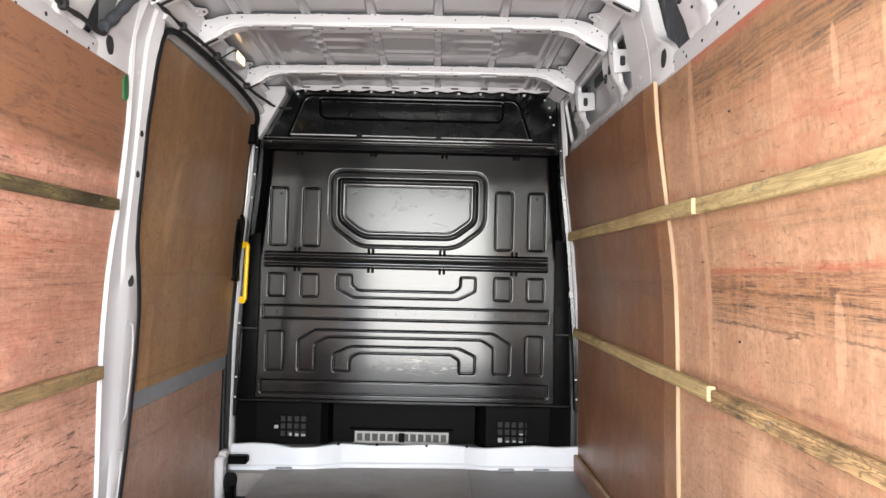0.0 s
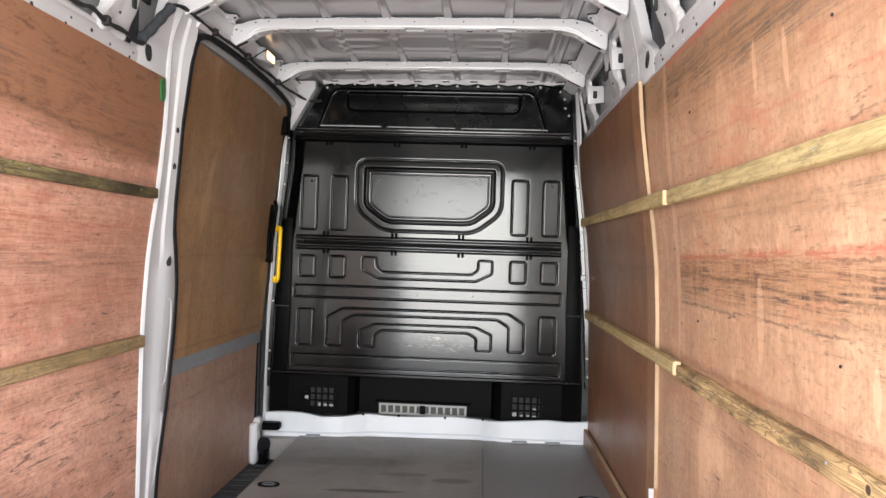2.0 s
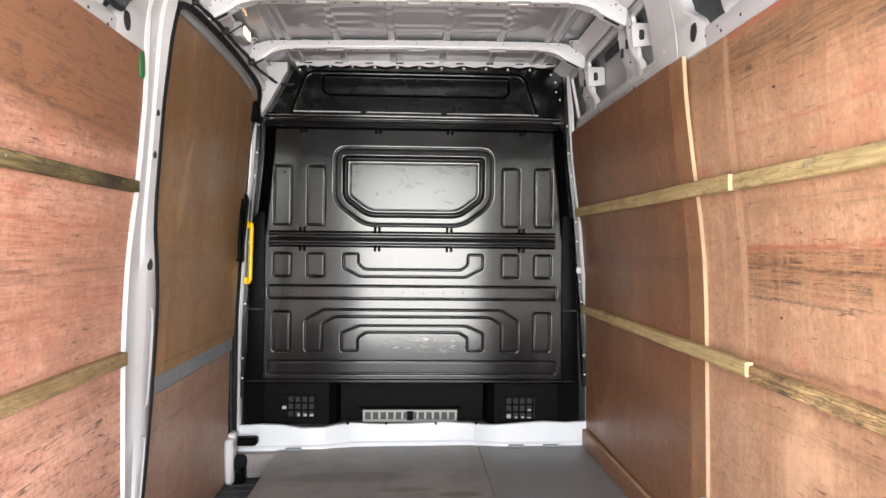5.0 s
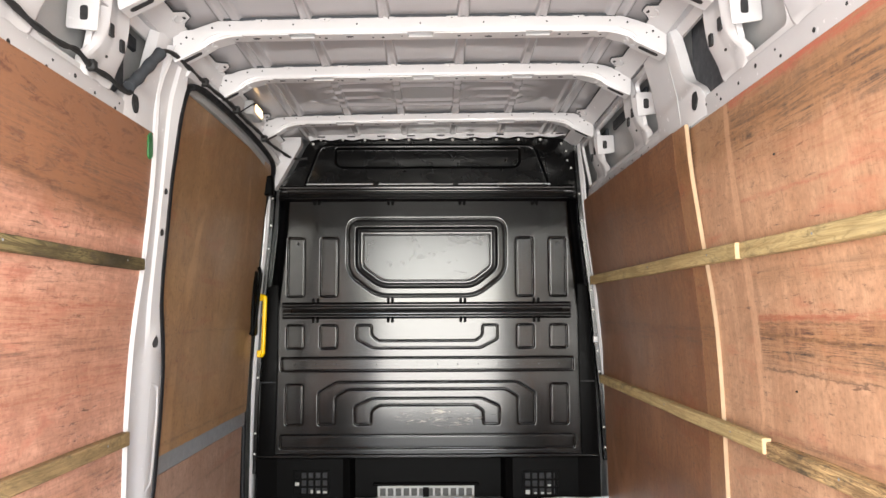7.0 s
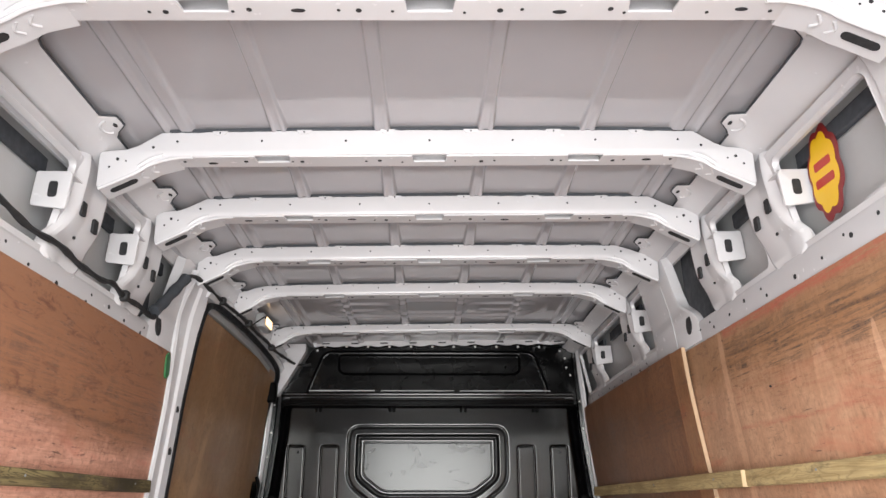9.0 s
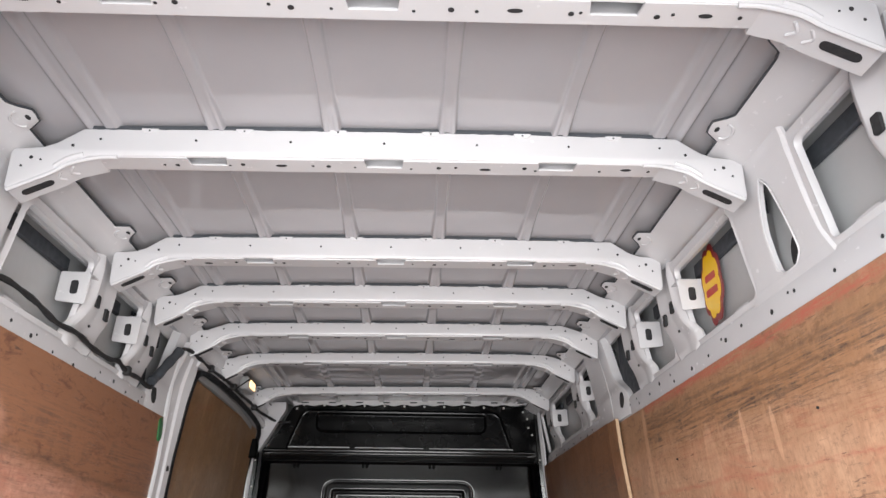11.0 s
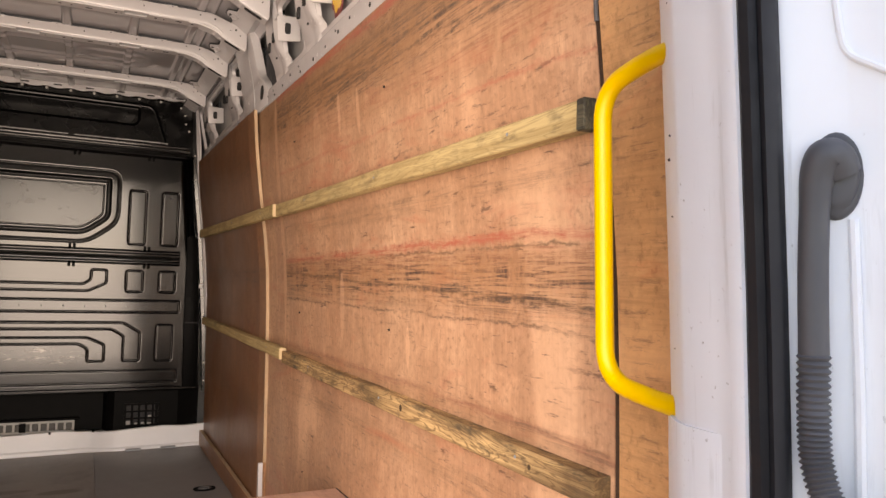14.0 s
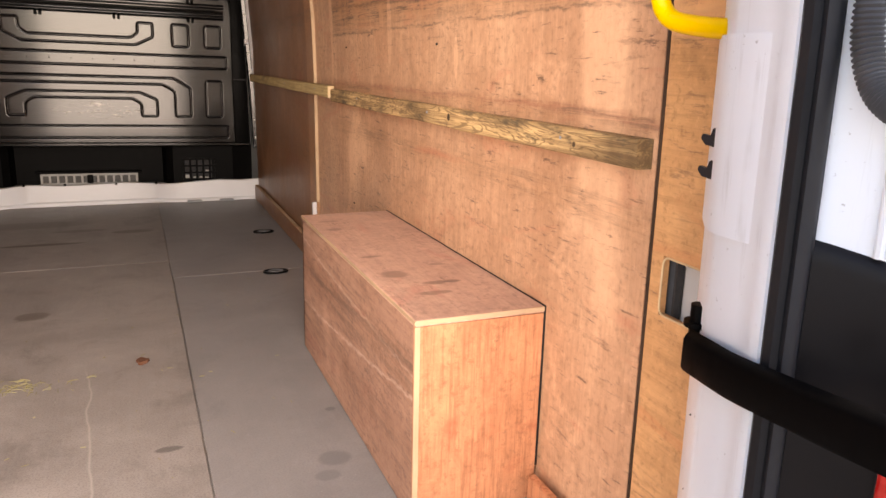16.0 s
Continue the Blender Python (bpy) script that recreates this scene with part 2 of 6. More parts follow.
def grimy_paint():
    """White paint with drips of grime, specks and a few chips; outdoor light is put into its bright bluish base."""
    w = Net("skylit_white_paint", 0.42, 0, 0.35)
    a = w.noise(w.at(), 3.0, 5)
    run = w.noise(w.at(55, 55, 3.5), 1.0, 5, 0.7, 0.4)
    speck = w.noise(w.at(), 130, 3, 0.6)
    patch = w.noise(w.at(off=(3, 1, 2)), 7.0, 4, 0.6)
    c = w.mix(w.ramp(a, (0.35, 0), (0.7, 1)), (0.77, 0.80, 0.83), (0.83, 0.86, 0.885))
    c = w.mix(w.math("MULTIPLY", w.ramp(run, (0.55, 0), (0.72, 0.5)), w.ramp(patch, (0.45, 0), (0.6, 1))), c, (0.50, 0.50, 0.48))
    c = w.mix(w.math("MULTIPLY", w.ramp(speck, (0.68, 0), (0.74, 0.8)), w.ramp(patch, (0.48, 0), (0.62, 1))), c, (0.25, 0.22, 0.19))
    w.base(c)
    w.rough(w.ramp(patch, (0.3, 0.36), (0.7, 0.52)))
    w.bump(speck, 0.05, 0.0006)
    return w.m


PANELWHITE = grimy_paint()
PRIMER = paint("grey_primer_inner_skin", (0.43, 0.435, 0.44), 0.4, 0.1)
HOLE = paint("dark_opening", (0.02, 0.02, 0.022), 0.8, 0.2)
# real foam and sealant, and shade painted into gaps and recesses
FOAMSHADE = paint("dark_foam_and_shade", (0.05, 0.056, 0.066), 0.7, 0.3)
RUBBER = paint("black_rubber", (0.010, 0.010, 0.012), 0.5, 0.3, 0.25, 0.4)
RUBBERGREY = paint("grey_rubber", (0.024, 0.024, 0.027), 0.5, 0.3, 0.3, 0.4)
PLASTIC = paint("grey_conduit_plastic", (0.095, 0.096, 0.102), 0.5, 0.35, 0.4, 0.5)
BLACKPLASTIC = paint("black_moulded_plastic", (0.0022, 0.0021, 0.0022), 0.45, 0.3, 0.05, 0.5)
MASTIC = paint("dark_brown_mastic", (0.070, 0.042, 0.028), 0.7, 0.6, 0.2, 0.5)
STEP = paint("dark_grey_step_tread", (0.045, 0.045, 0.048), 0.6, 0.35)
YELLOW = paint("yellow_powder_coat", (0.85, 0.52, 0.0), 0.32, 0.05)
SCREW = paint("zinc_screw", (0.55, 0.54, 0.52), 0.4, 0.3)
STRAPGREY = paint("grey_painted_steel", (0.25, 0.265, 0.285), 0.45, 0.2)
CABLE = paint("black_loom_tape", (0.015, 0.015, 0.016), 0.6, 0.3)
GRILLE = paint("pale_grey_vent_frame", (0.36, 0.36, 0.345), 0.5, 0.25)
GREEN = paint("green_plastic_tag", (0.03, 0.16, 0.05), 0.4, 0.3)
PALEWOOD = paint("raw_plywood_edge", (0.60, 0.44, 0.26), 0.7, 0.25)
EDGEWOOD = paint("worn_plywood_edge", (0.50, 0.345, 0.215), 0.7, 0.4)
BUMPER = paint("reddish_black_bumper_plastic", (0.0075, 0.0058, 0.0064), 0.42, 0.35, 0.2, 0.5)
GALV = Net("bare_bright_metal", 0.35, 0.9, 0.5, (0.30, 0.31, 0.33)).m


def bulkhead_material(name="black_painted_steel", gloss=0.9):
    w = Net(name, 0.3, 0, 0.04)
    a = w.noise(w.at(), 5, 5, 0.65)
    b = w.noise(w.at(), 160, 2)
    s = w.noise(w.at(2.0, 1, 9), 1.6, 6, 0.75, 1.5)
    z = w.z()[2]
    low = w.ramp(w.math("DIVIDE", z, 2.0), (0.12, 1), (0.5, 0.1))
    mark = w.math("MULTIPLY", w.ramp(s, (0.62, 0), (0.72, 1)), low)
    c = w.mix(w.ramp(a, (0.3, 0), (0.7, 1)), (0.0010, 0.0010, 0.0012), (0.0020, 0.0020, 0.0022))
    c = w.mix(w.math("MULTIPLY", mark, 0.30), c, (0.10, 0.09, 0.08))
    x, _, zz = w.z()
    q = w.math("ADD", w.math("POWER", w.math("ABSOLUTE", w.math("DIVIDE", w.math("SUBTRACT", x, 0.06), 0.24)), 2.0), w.math("POWER", w.math("ABSOLUTE", w.math("DIVIDE", w.math("SUBTRACT", zz, 0.525), 0.05)), 2.0))
    sc = w.noise(w.at(9, 1, 50, off=(1, 0, 2)), 1.0, 6, 0.8, 0.6)
    c = w.mix(w.math("MULTIPLY", w.ramp(sc, (0.54, 0), (0.62, 0.8)), w.ramp(q, (0.5, 1), (1.0, 0))), c, (0.30, 0.27, 0.23))
    w.base(c)
    w.rough(w.ramp(a, (0.3, 0.32), (0.7, 0.40)))
    w.bump(b, 0.04, 0.0004)
    w.b.inputs["Coat Weight"].default_value = gloss
    w.b.inputs["Coat Roughness"].default_value = 0.13
    return w.m


def pane_material():
    w = Net("smudged_black_panel", 0.22, 0, 0.42)
    a = w.noise(w.at(7, 1, 9, off=(2, 0, 0)), 1.0, 7, 0.75, 0.8)
    b = w.noise(w.at(), 3.0, 3)
    k = w.math("MULTIPLY", w.ramp(a, (0.5, 0), (0.62, 1)), w.ramp(b, (0.4, 0), (0.55, 1)))
    w.base(w.mix(w.math("MULTIPLY", k, 0.35), (0.008, 0.008, 0.009), (0.03, 0.028, 0.025)))
    w.rough(w.ramp(k, (0.0, 0.21), (1.0, 0.26)))
    return w.m


def floor_material():
    w = Net("worn_grey_floor_lining", 0.55, 0, 0.45)
    a = w.noise(w.at(), 1.3, 6, 0.7, 0.8)
    b = w.noise(w.at(), 5.0, 6, 0.7, 0.4)
    d = w.noise(w.at(), 240, 2)
    g = w.noise(w.at(90, 3, 1), 1.0, 3)
    c = w.mix(w.ramp(a, (0.32, 0), (0.66, 1)), (0.165, 0.148, 0.138), (0.28, 0.256, 0.24))
    c = w.mix(w.ramp(b, (0.52, 0), (0.74, 0.55)), c, (0.34, 0.315, 0.295))
    c = w.mix(w.ramp(b, (0.30, 0.6), (0.47, 0)), c, (0.115, 0.102, 0.094))
    c = w.mix(w.ramp(g, (0.45, 0), (0.75, 0.2)), c, (0.28, 0.265, 0.25))
    c = w.mix(w.ramp(d, (0.35, 0.3), (0.55, 0)), c, (0.07, 0.062, 0.058))
    sp = w.noise(w.at(), 95, 2)
    c = w.mix(w.ramp(sp, (0.74, 0), (0.78, 0.6)), c, (0.42, 0.40, 0.37))
    x, y, _ = w.z()
    rag = w.math("MULTIPLY", w.math("SUBTRACT", w.noise(w.at(), 16, 4, 0.7), 0.5), 1.3)
    dark, brown = (0.035, 0.032, 0.032), (0.075, 0.058, 0.045)
    for cx, cy, rx, ry, k, col in ((-0.19, 3.07, 0.17, 0.022, 0.9, brown), (0.18, 3.25, 0.09, 0.035, 0.6, brown), (-0.05, 3.32, 0.12, 0.03, 0.4, brown), (0.575, 0.895, 0.035, 0.03, 0.55, dark),
                                   (0.545, 0.835, 0.026, 0.02, 0.45, dark), (-0.115, 2.06, 0.05, 0.04, 0.6, brown), (-0.45, 2.6, 0.14, 0.05, 0.5, brown), (-0.3, 3.5, 0.3, 0.08, 0.35, brown), (0.25, 1.05, 0.03, 0.012, 0.6, dark), (0.62, 1.12, 0.012, 0.01, 0.8, dark)):
        q = w.math("ADD", w.math("POWER", w.math("ABSOLUTE", w.math("DIVIDE", w.math("SUBTRACT", x, cx), rx)), 2.0), w.math("POWER", w.math("ABSOLUTE", w.math("DIVIDE", w.math("SUBTRACT", y, cy), ry)), 2.0))
        c = w.mix(w.ramp(w.math("MULTIPLY", w.math("ADD", q, rag), 0.5), (0.35, k), (0.62, 0)), c, col)
    # a long pale scratch
    bend_ = w.math("MULTIPLY", w.math("SUBTRACT", w.noise(w.at(0, 3, 0), 1.0, 3), 0.5), 0.06)
    line = w.math("ABSOLUTE", w.math("SUBTRACT", w.math("ADD", x, bend_), w.math("SUBTRACT", 0.155, w.math("MULTIPLY", y, 0.055))))
    ends = w.math("MULTIPLY", w.ramp(w.math("SUBTRACT", y, 0.8), (0.0, 0), (0.08, 1)), w.ramp(w.math("SUBTRACT", y, 1.0), (0.45, 1), (0.6, 0)))
    c = w.mix(w.math("MULTIPLY", w.ramp(line, (0.0012, 0.55), (0.0035, 0)), ends), c, (0.40, 0.37, 0.33))
    # the two floor boards differ a little
    c = w.mix(w.ramp(w.math("SUBTRACT", x, 0.323), (0.0, 0), (0.004, 0.5)), c, (0.178, 0.180, 0.190))
    w.base(c)
    w.rough(w.ramp(a, (0.3, 0.36), (0.7, 0.58)))
    w.bump(d, 0.35, 0.0008)
    return w.m


BLACK = bulkhead_material()
UPPER = bulkhead_material("black_upper_panel", 0.35)
PANE = pane_material()
FLOOR = floor_material()
INK, RED = (0.05, 0.04, 0.036), (0.40, 0.105, 0.07)
RUST = (0.30, 0.085, 0.055)
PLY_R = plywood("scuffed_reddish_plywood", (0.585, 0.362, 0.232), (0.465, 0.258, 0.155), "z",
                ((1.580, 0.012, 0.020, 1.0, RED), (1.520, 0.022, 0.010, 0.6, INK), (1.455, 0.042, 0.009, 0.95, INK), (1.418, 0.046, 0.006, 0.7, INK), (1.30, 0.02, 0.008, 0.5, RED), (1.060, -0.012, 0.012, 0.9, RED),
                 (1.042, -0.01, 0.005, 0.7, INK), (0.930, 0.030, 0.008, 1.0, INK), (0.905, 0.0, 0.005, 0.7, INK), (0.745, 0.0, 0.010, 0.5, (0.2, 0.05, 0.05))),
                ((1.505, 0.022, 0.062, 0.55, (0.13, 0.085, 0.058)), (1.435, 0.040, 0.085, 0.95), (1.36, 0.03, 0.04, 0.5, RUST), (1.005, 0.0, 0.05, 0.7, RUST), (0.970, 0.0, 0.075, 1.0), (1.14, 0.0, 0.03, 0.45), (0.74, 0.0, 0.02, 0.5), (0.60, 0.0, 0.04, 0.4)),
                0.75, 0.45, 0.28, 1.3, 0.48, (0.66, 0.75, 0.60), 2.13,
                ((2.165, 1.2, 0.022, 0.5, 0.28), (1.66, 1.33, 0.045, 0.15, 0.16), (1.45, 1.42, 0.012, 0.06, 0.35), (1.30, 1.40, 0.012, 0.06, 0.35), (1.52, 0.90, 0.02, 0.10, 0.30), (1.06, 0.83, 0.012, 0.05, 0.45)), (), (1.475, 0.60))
PLY_L = plywood("stained_red_plywood", (0.66, 0.375, 0.275), (0.50, 0.245, 0.17), "y",
                ((1.43, -0.03, 0.012, 0.6, INK), (1.10, 0.0, 0.010, 0.5, RED), (0.98, 0.0, 0.008, 0.5, (0.2, 0.06, 0.05))),
                ((1.50, -0.02, 0.10, 0.6), (1.34, 0.0, 0.05, 0.4), (1.08, 0.0, 0.09, 0.7, RUST), (0.99, 0.0, 0.05, 0.55), (0.90, 0.0, 0.07, 0.6, RUST), (0.62, 0.0, 0.05, 0.5)),
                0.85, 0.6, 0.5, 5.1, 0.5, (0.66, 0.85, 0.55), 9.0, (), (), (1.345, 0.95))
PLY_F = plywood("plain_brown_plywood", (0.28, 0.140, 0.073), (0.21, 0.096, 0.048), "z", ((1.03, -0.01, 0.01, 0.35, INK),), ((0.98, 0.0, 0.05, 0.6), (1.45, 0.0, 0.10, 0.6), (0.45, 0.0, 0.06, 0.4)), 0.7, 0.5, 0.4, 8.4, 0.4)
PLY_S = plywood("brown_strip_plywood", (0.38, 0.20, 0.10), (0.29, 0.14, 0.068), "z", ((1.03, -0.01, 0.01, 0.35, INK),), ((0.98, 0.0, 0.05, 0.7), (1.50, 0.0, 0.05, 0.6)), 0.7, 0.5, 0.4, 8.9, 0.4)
PLY_D = plywood("smooth_brown_plywood", (0.37, 0.222, 0.112), (0.28, 0.155, 0.076), "z", ((0.62, 0.0, 0.01, 0.4, INK), (1.0, 0.0, 0.008, 0.3, INK)), (), 0.4, 0.4, 0.35, 11.2, 0.4)
PLY_DL = plywood("greyish_pink_plywood", (0.42, 0.275, 0.205), (0.33, 0.20, 0.145), "z", ((0.40, 0.0, 0.01, 0.4, INK),), (), 0.5, 0.5, 0.4, 12.6, 0.45)
PLY_E = plywood("orange_plywood", (0.60, 0.34, 0.165), (0.50, 0.265, 0.12), "y", (), (), 0.5, 0.3, 0.4, 3.3, 0.45)
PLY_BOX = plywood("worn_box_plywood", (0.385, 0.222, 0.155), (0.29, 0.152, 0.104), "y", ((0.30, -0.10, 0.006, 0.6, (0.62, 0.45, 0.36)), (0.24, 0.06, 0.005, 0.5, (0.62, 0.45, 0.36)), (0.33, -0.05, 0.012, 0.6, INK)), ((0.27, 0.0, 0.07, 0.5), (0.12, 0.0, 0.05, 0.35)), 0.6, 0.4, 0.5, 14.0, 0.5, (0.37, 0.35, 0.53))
SMUDGES = ((0.690, 1.34, 0.022, 0.016, 0.8), (0.700, 1.05, 0.030, 0.010, 0.9), (0.705, 0.90, 0.03, 0.022, 0.7), (0.765, 0.82, 0.03, 0.014, 0.8), (0.80, 0.82, 0.02, 0.010, 0.9), (0.74, 0.76, 0.04, 0.012, 0.6), (0.82, 0.95, 0.02, 0.012, 0.6), (0.70, 1.44, 0.03, 0.01, 0.5))
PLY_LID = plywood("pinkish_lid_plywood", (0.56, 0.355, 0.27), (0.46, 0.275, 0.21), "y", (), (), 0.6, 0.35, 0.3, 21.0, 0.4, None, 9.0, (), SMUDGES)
PLY_END = plywood("striped_box_end_plywood", (0.52, 0.235, 0.125), (0.42, 0.168, 0.086), "z", (), (), 0.35, 0.15, 0.7, 17.0, 0.45)
BATTEN = timber("pale_treated_batten", (0.52, 0.40, 0.20), (0.36, 0.26, 0.12), 0.0, 0.25)
BATTEN_OLD = timber("weathered_dark_batten", (0.60, 0.41, 0.20), (0.25, 0.155, 0.078), 3.0, 0.85, ((1.03, 0.702, 0.011), (0.52, 0.697, 0.007)))
BATTEN_L = timber("brown_stained_batten", (0.36, 0.25, 0.125), (0.21, 0.145, 0.07), 6.0, 0.35)
BATTEN_D = timber("mouldy_olive_batten", (0.235, 0.185, 0.085), (0.115, 0.088, 0.043), 7.7, 1.0)
ENDGRAIN = timber("dirty_end_grain", (0.10, 0.09, 0.06), (0.03, 0.03, 0.024), 9.0, 0.6)
GROUND = paint("grey_yard_surface", (0.22, 0.21, 0.20), 0.9, 0.35)

# ---- building helpers ----


def mesh_of(name, bm, mat, sharp=40, smooth=True):
    bmesh.ops.recalc_face_normals(bm, faces=bm.faces)
    lim = radians(sharp)
    if smooth:
        for f in bm.faces:
            f.smooth = True
        for e in bm.edges:
            if len(e.link_faces) == 2 and e.calc_face_angle(0.0) > lim:
                e.smooth = False
    me = bpy.data.meshes.new(name)
    bm.to_mesh(me)
    bm.free()
    me.materials.append(mat)
    return me


def part(name, bm, mat, parent=None, label="", sharp=40, smooth=True):
    ob = new(name, mesh_of(name, bm, mat, sharp, smooth))
    if parent is not None:
        ob.parent = parent
    if label:
        ob["label"] = label
    return ob


def thing(name, label, category, group="", kind=""):
    return tagged(new(name), label, category, group, kind)


def box(bm, x0, x1, y0, y1, z0, z1, bev=0.0):
    v = [bm.verts.new((x, y, z)) for x in (x0, x1) for y in (y0, y1) for z in (z0, z1)]
    fs = [bm.faces.new([v[i] for i in q]) for q in ((0, 1, 3, 2), (4, 6, 7, 5), (0, 4, 5, 1), (2, 3, 7, 6), (0, 2, 6, 4), (1, 5, 7, 3))]
    if bev > 0:
        bmesh.ops.bevel(bm, geom=list({e for f in fs for e in f.edges}), offset=bev, segments=1, affect="EDGES")
    return bm


def boxbm(*a):
    return box(bmesh.new(), *a)


def loft(bm, rings, closed=True, cap=True):
    vs = [[bm.verts.new(p) for p in r] for r in rings]
    n = len(vs[0])
    for a, b in zip(vs, vs[1:]):
        for i in range(n if closed else n - 1):
            j = (i + 1) % n
            bm.faces.new((a[i], a[j], b[j], b[i]))
    if cap and closed:
        bm.faces.new(vs[0])
        bm.faces.new(vs[-1])
    return bm


def prism(bm, poly, axis, a, b):
    """A polygon (two coordinates) pushed along an axis from a to b."""
    put = {"x": lambda p, t: (t, p[0], p[1]), "y": lambda p, t: (p[0], t, p[1]), "z": lambda p, t: (p[0], p[1], t)}[axis]
    return loft(bm, [[put(p, a) for p in poly], [put(p, b) for p in poly]])


def rounded(poly, r, seg=4):
    """The polygon with its corners rounded."""
    out = []
    n = len(poly)
    for i in range(n):
        p, q, s = Vector(poly[i - 1]), Vector(poly[i]), Vector(poly[(i + 1) % n])
        a, b = (p - q), (s - q)
        k = min(r, a.length * 0.45, b.length * 0.45)
        a, b = q + a.normalized() * k, q + b.normalized() * k
        for j in range(seg + 1):
            t = j / seg
            out.append(tuple((1 - t) ** 2 * a + 2 * t * (1 - t) * q + t * t * b))
    return out


def offset(poly, d):
    """The closed polygon moved inward by d (counter-clockwise polygons)."""
    out = []
    n = len(poly)
    for i in range(n):
        p, q, s = Vector(poly[i - 1]), Vector(poly[i]), Vector(poly[(i + 1) % n])
        e1, e2 = (q - p), (s - q)
        if e1.length < 1e-6 or e2.length < 1e-6:
            out.append(tuple(q))
            continue
        n1 = Vector((-e1.y, e1.x)).normalized()
        n2 = Vector((-e2.y, e2.x)).normalized()
        m = (n1 + n2)
        m = m / max(0.4, m.length_squared / 2) if m.length > 1e-6 else n1
        out.append(tuple(q + m * d))
    return out


def area(poly):
    return sum(a[0] * b[1] - b[0] * a[1] for a, b in zip(poly, poly[1:] + poly[:1])) / 2


def ccw(poly):
    return poly if area(poly) > 0 else poly[::-1]


def tube(bm, pts, r, seg=10, cap=True):
    pts = [Vector(p) for p in pts]
    rings = []
    up = Vector((0, 0, 1))
    for i, p in enumerate(pts):
        d = (pts[min(i + 1, len(pts) - 1)] - pts[max(i - 1, 0)]).normalized()
        if i == 0:
            a = d.cross(up if abs(d.z) < 0.9 else Vector((1, 0, 0))).normalized()
        else:
            a = (a - d * a.dot(d)).normalized()
        b = d.cross(a)
        rr = r(i / (len(pts) - 1)) if callable(r) else r
        rings.append([p + a * math.cos(2 * math.pi * k / seg) * rr + b * math.sin(2 * math.pi * k / seg) * rr for k in range(seg)])
    return loft(bm, rings, True, cap)


def bend(pts, per=6):
    """A smooth line through the points."""
    p = [Vector(q) for q in pts]
    p = [2 * p[0] - p[1]] + p + [2 * p[-1] - p[-2]]
    out = []
    for i in range(1, len(p) - 2):
        for k in range(per):
            t = k / per
            a, b, c, d = p[i - 1], p[i], p[i + 1], p[i + 2]
            out.append(0.5 * (2 * b + (c - a) * t + (2 * a - 5 * b + 4 * c - d) * t * t + (3 * b - a - 3 * c + d) * t ** 3))
    out.append(p[-2])
    return out


def corner_line(pts, r, seg=6):
    """A line with its inner corners rounded."""
    out = [Vector(pts[0])]
    for i in range(1, len(pts) - 1):
        p, q, s = Vector(pts[i - 1]), Vector(pts[i]), Vector(pts[i + 1])
        k = min(r, (p - q).length * 0.48, (s - q).length * 0.48)
        a, b = q + (p - q).normalized() * k, q + (s - q).normalized() * k
        for j in range(seg + 1):
            t = j / seg
            out.append((1 - t) ** 2 * a + 2 * t * (1 - t) * q + t * t * b)
    out.append(Vector(pts[-1]))
    return out


def disc(bm, c, nrm, r, h=0.002, seg=10, squash=1.0, spin=None):
    """A flat round (or oblong) slug at c that faces nrm."""
    nrm = Vector(nrm).normalized()
    a = Vector(spin).normalized() if spin else nrm.orthogonal().normalized()
    a = (a - nrm * a.dot(nrm)).normalized()
    b = nrm.cross(a)
    c = Vector(c)
    ring = [a * math.cos(2 * math.pi * k / seg) * r * squash + b * math.sin(2 * math.pi * k / seg) * r for k in range(seg)]
    return loft(bm, [[c - nrm * h + q for q in ring], [c + nrm * h + q for q in ring]])


def slab(bm, poly, axis, a, b, bev=0.004):
    """A prism with a chamfered edge on its b side."""
    poly = ccw(poly)
    put = {"x": lambda p, t: (t, p[0], p[1]), "y": lambda p, t: (p[0], t, p[1]), "z": lambda p, t: (p[0], p[1], t)}[axis]
    s = 1 if b > a else -1
    mid = b - s * bev
    ins = offset(poly, bev)
    ins2 = offset(poly, bev * 0.3)
    rings = [[put(p, a) for p in poly], [put(p, mid) for p in poly], [put(p, b - s * bev * 0.3) for p in ins2], [put(p, b) for p in ins]]
    return loft(bm, rings)


def ring_bead(bm, poly, y, wide, high):
    """A raised bead that runs along a closed outline in the x-z plane at y, towards -y."""
    poly = ccw(poly)
    rows = []
    for k in range(5):
        t = k / 4
        d = wide * t
        h = high * math.sin(math.pi * t)
        rows.append([(p[0], y - h, p[1]) for p in offset(poly, d)])
    vs = [[bm.verts.new(p) for p in r] for r in rows]
    n = len(vs[0])
    for a, b in zip(vs, vs[1:]):
        for i in range(n):
            j = (i + 1) % n
            bm.faces.new((a[i], a[j], b[j], b[i]))
    return bm


def lerp_table(table, v):
    if v <= table[0][0]:
        return table[0][1]
    for (a, p), (b, q) in zip(table, table[1:]):
        if v <= b:
            t = (v - a) / (b - a)
            return p + (q - p) * t
    return table[-1][1]


WALL = [(-0.7, 0.905), (0.0, 0.905), (0.7, 0.900), (0.85, 0.898), (1.0, 0.892), (1.12, 0.881), (1.22, 0.869), (1.35, 0.856), (1.48, 0.844), (1.62, 0.838), (2.0, 0.82)]


def wall_x(z, side=1):
    x = lerp_table(WALL, z)
    return x if side > 0 else -(x - 0.014 * min(1, max(0, (z - 0.7) / 0.5)))


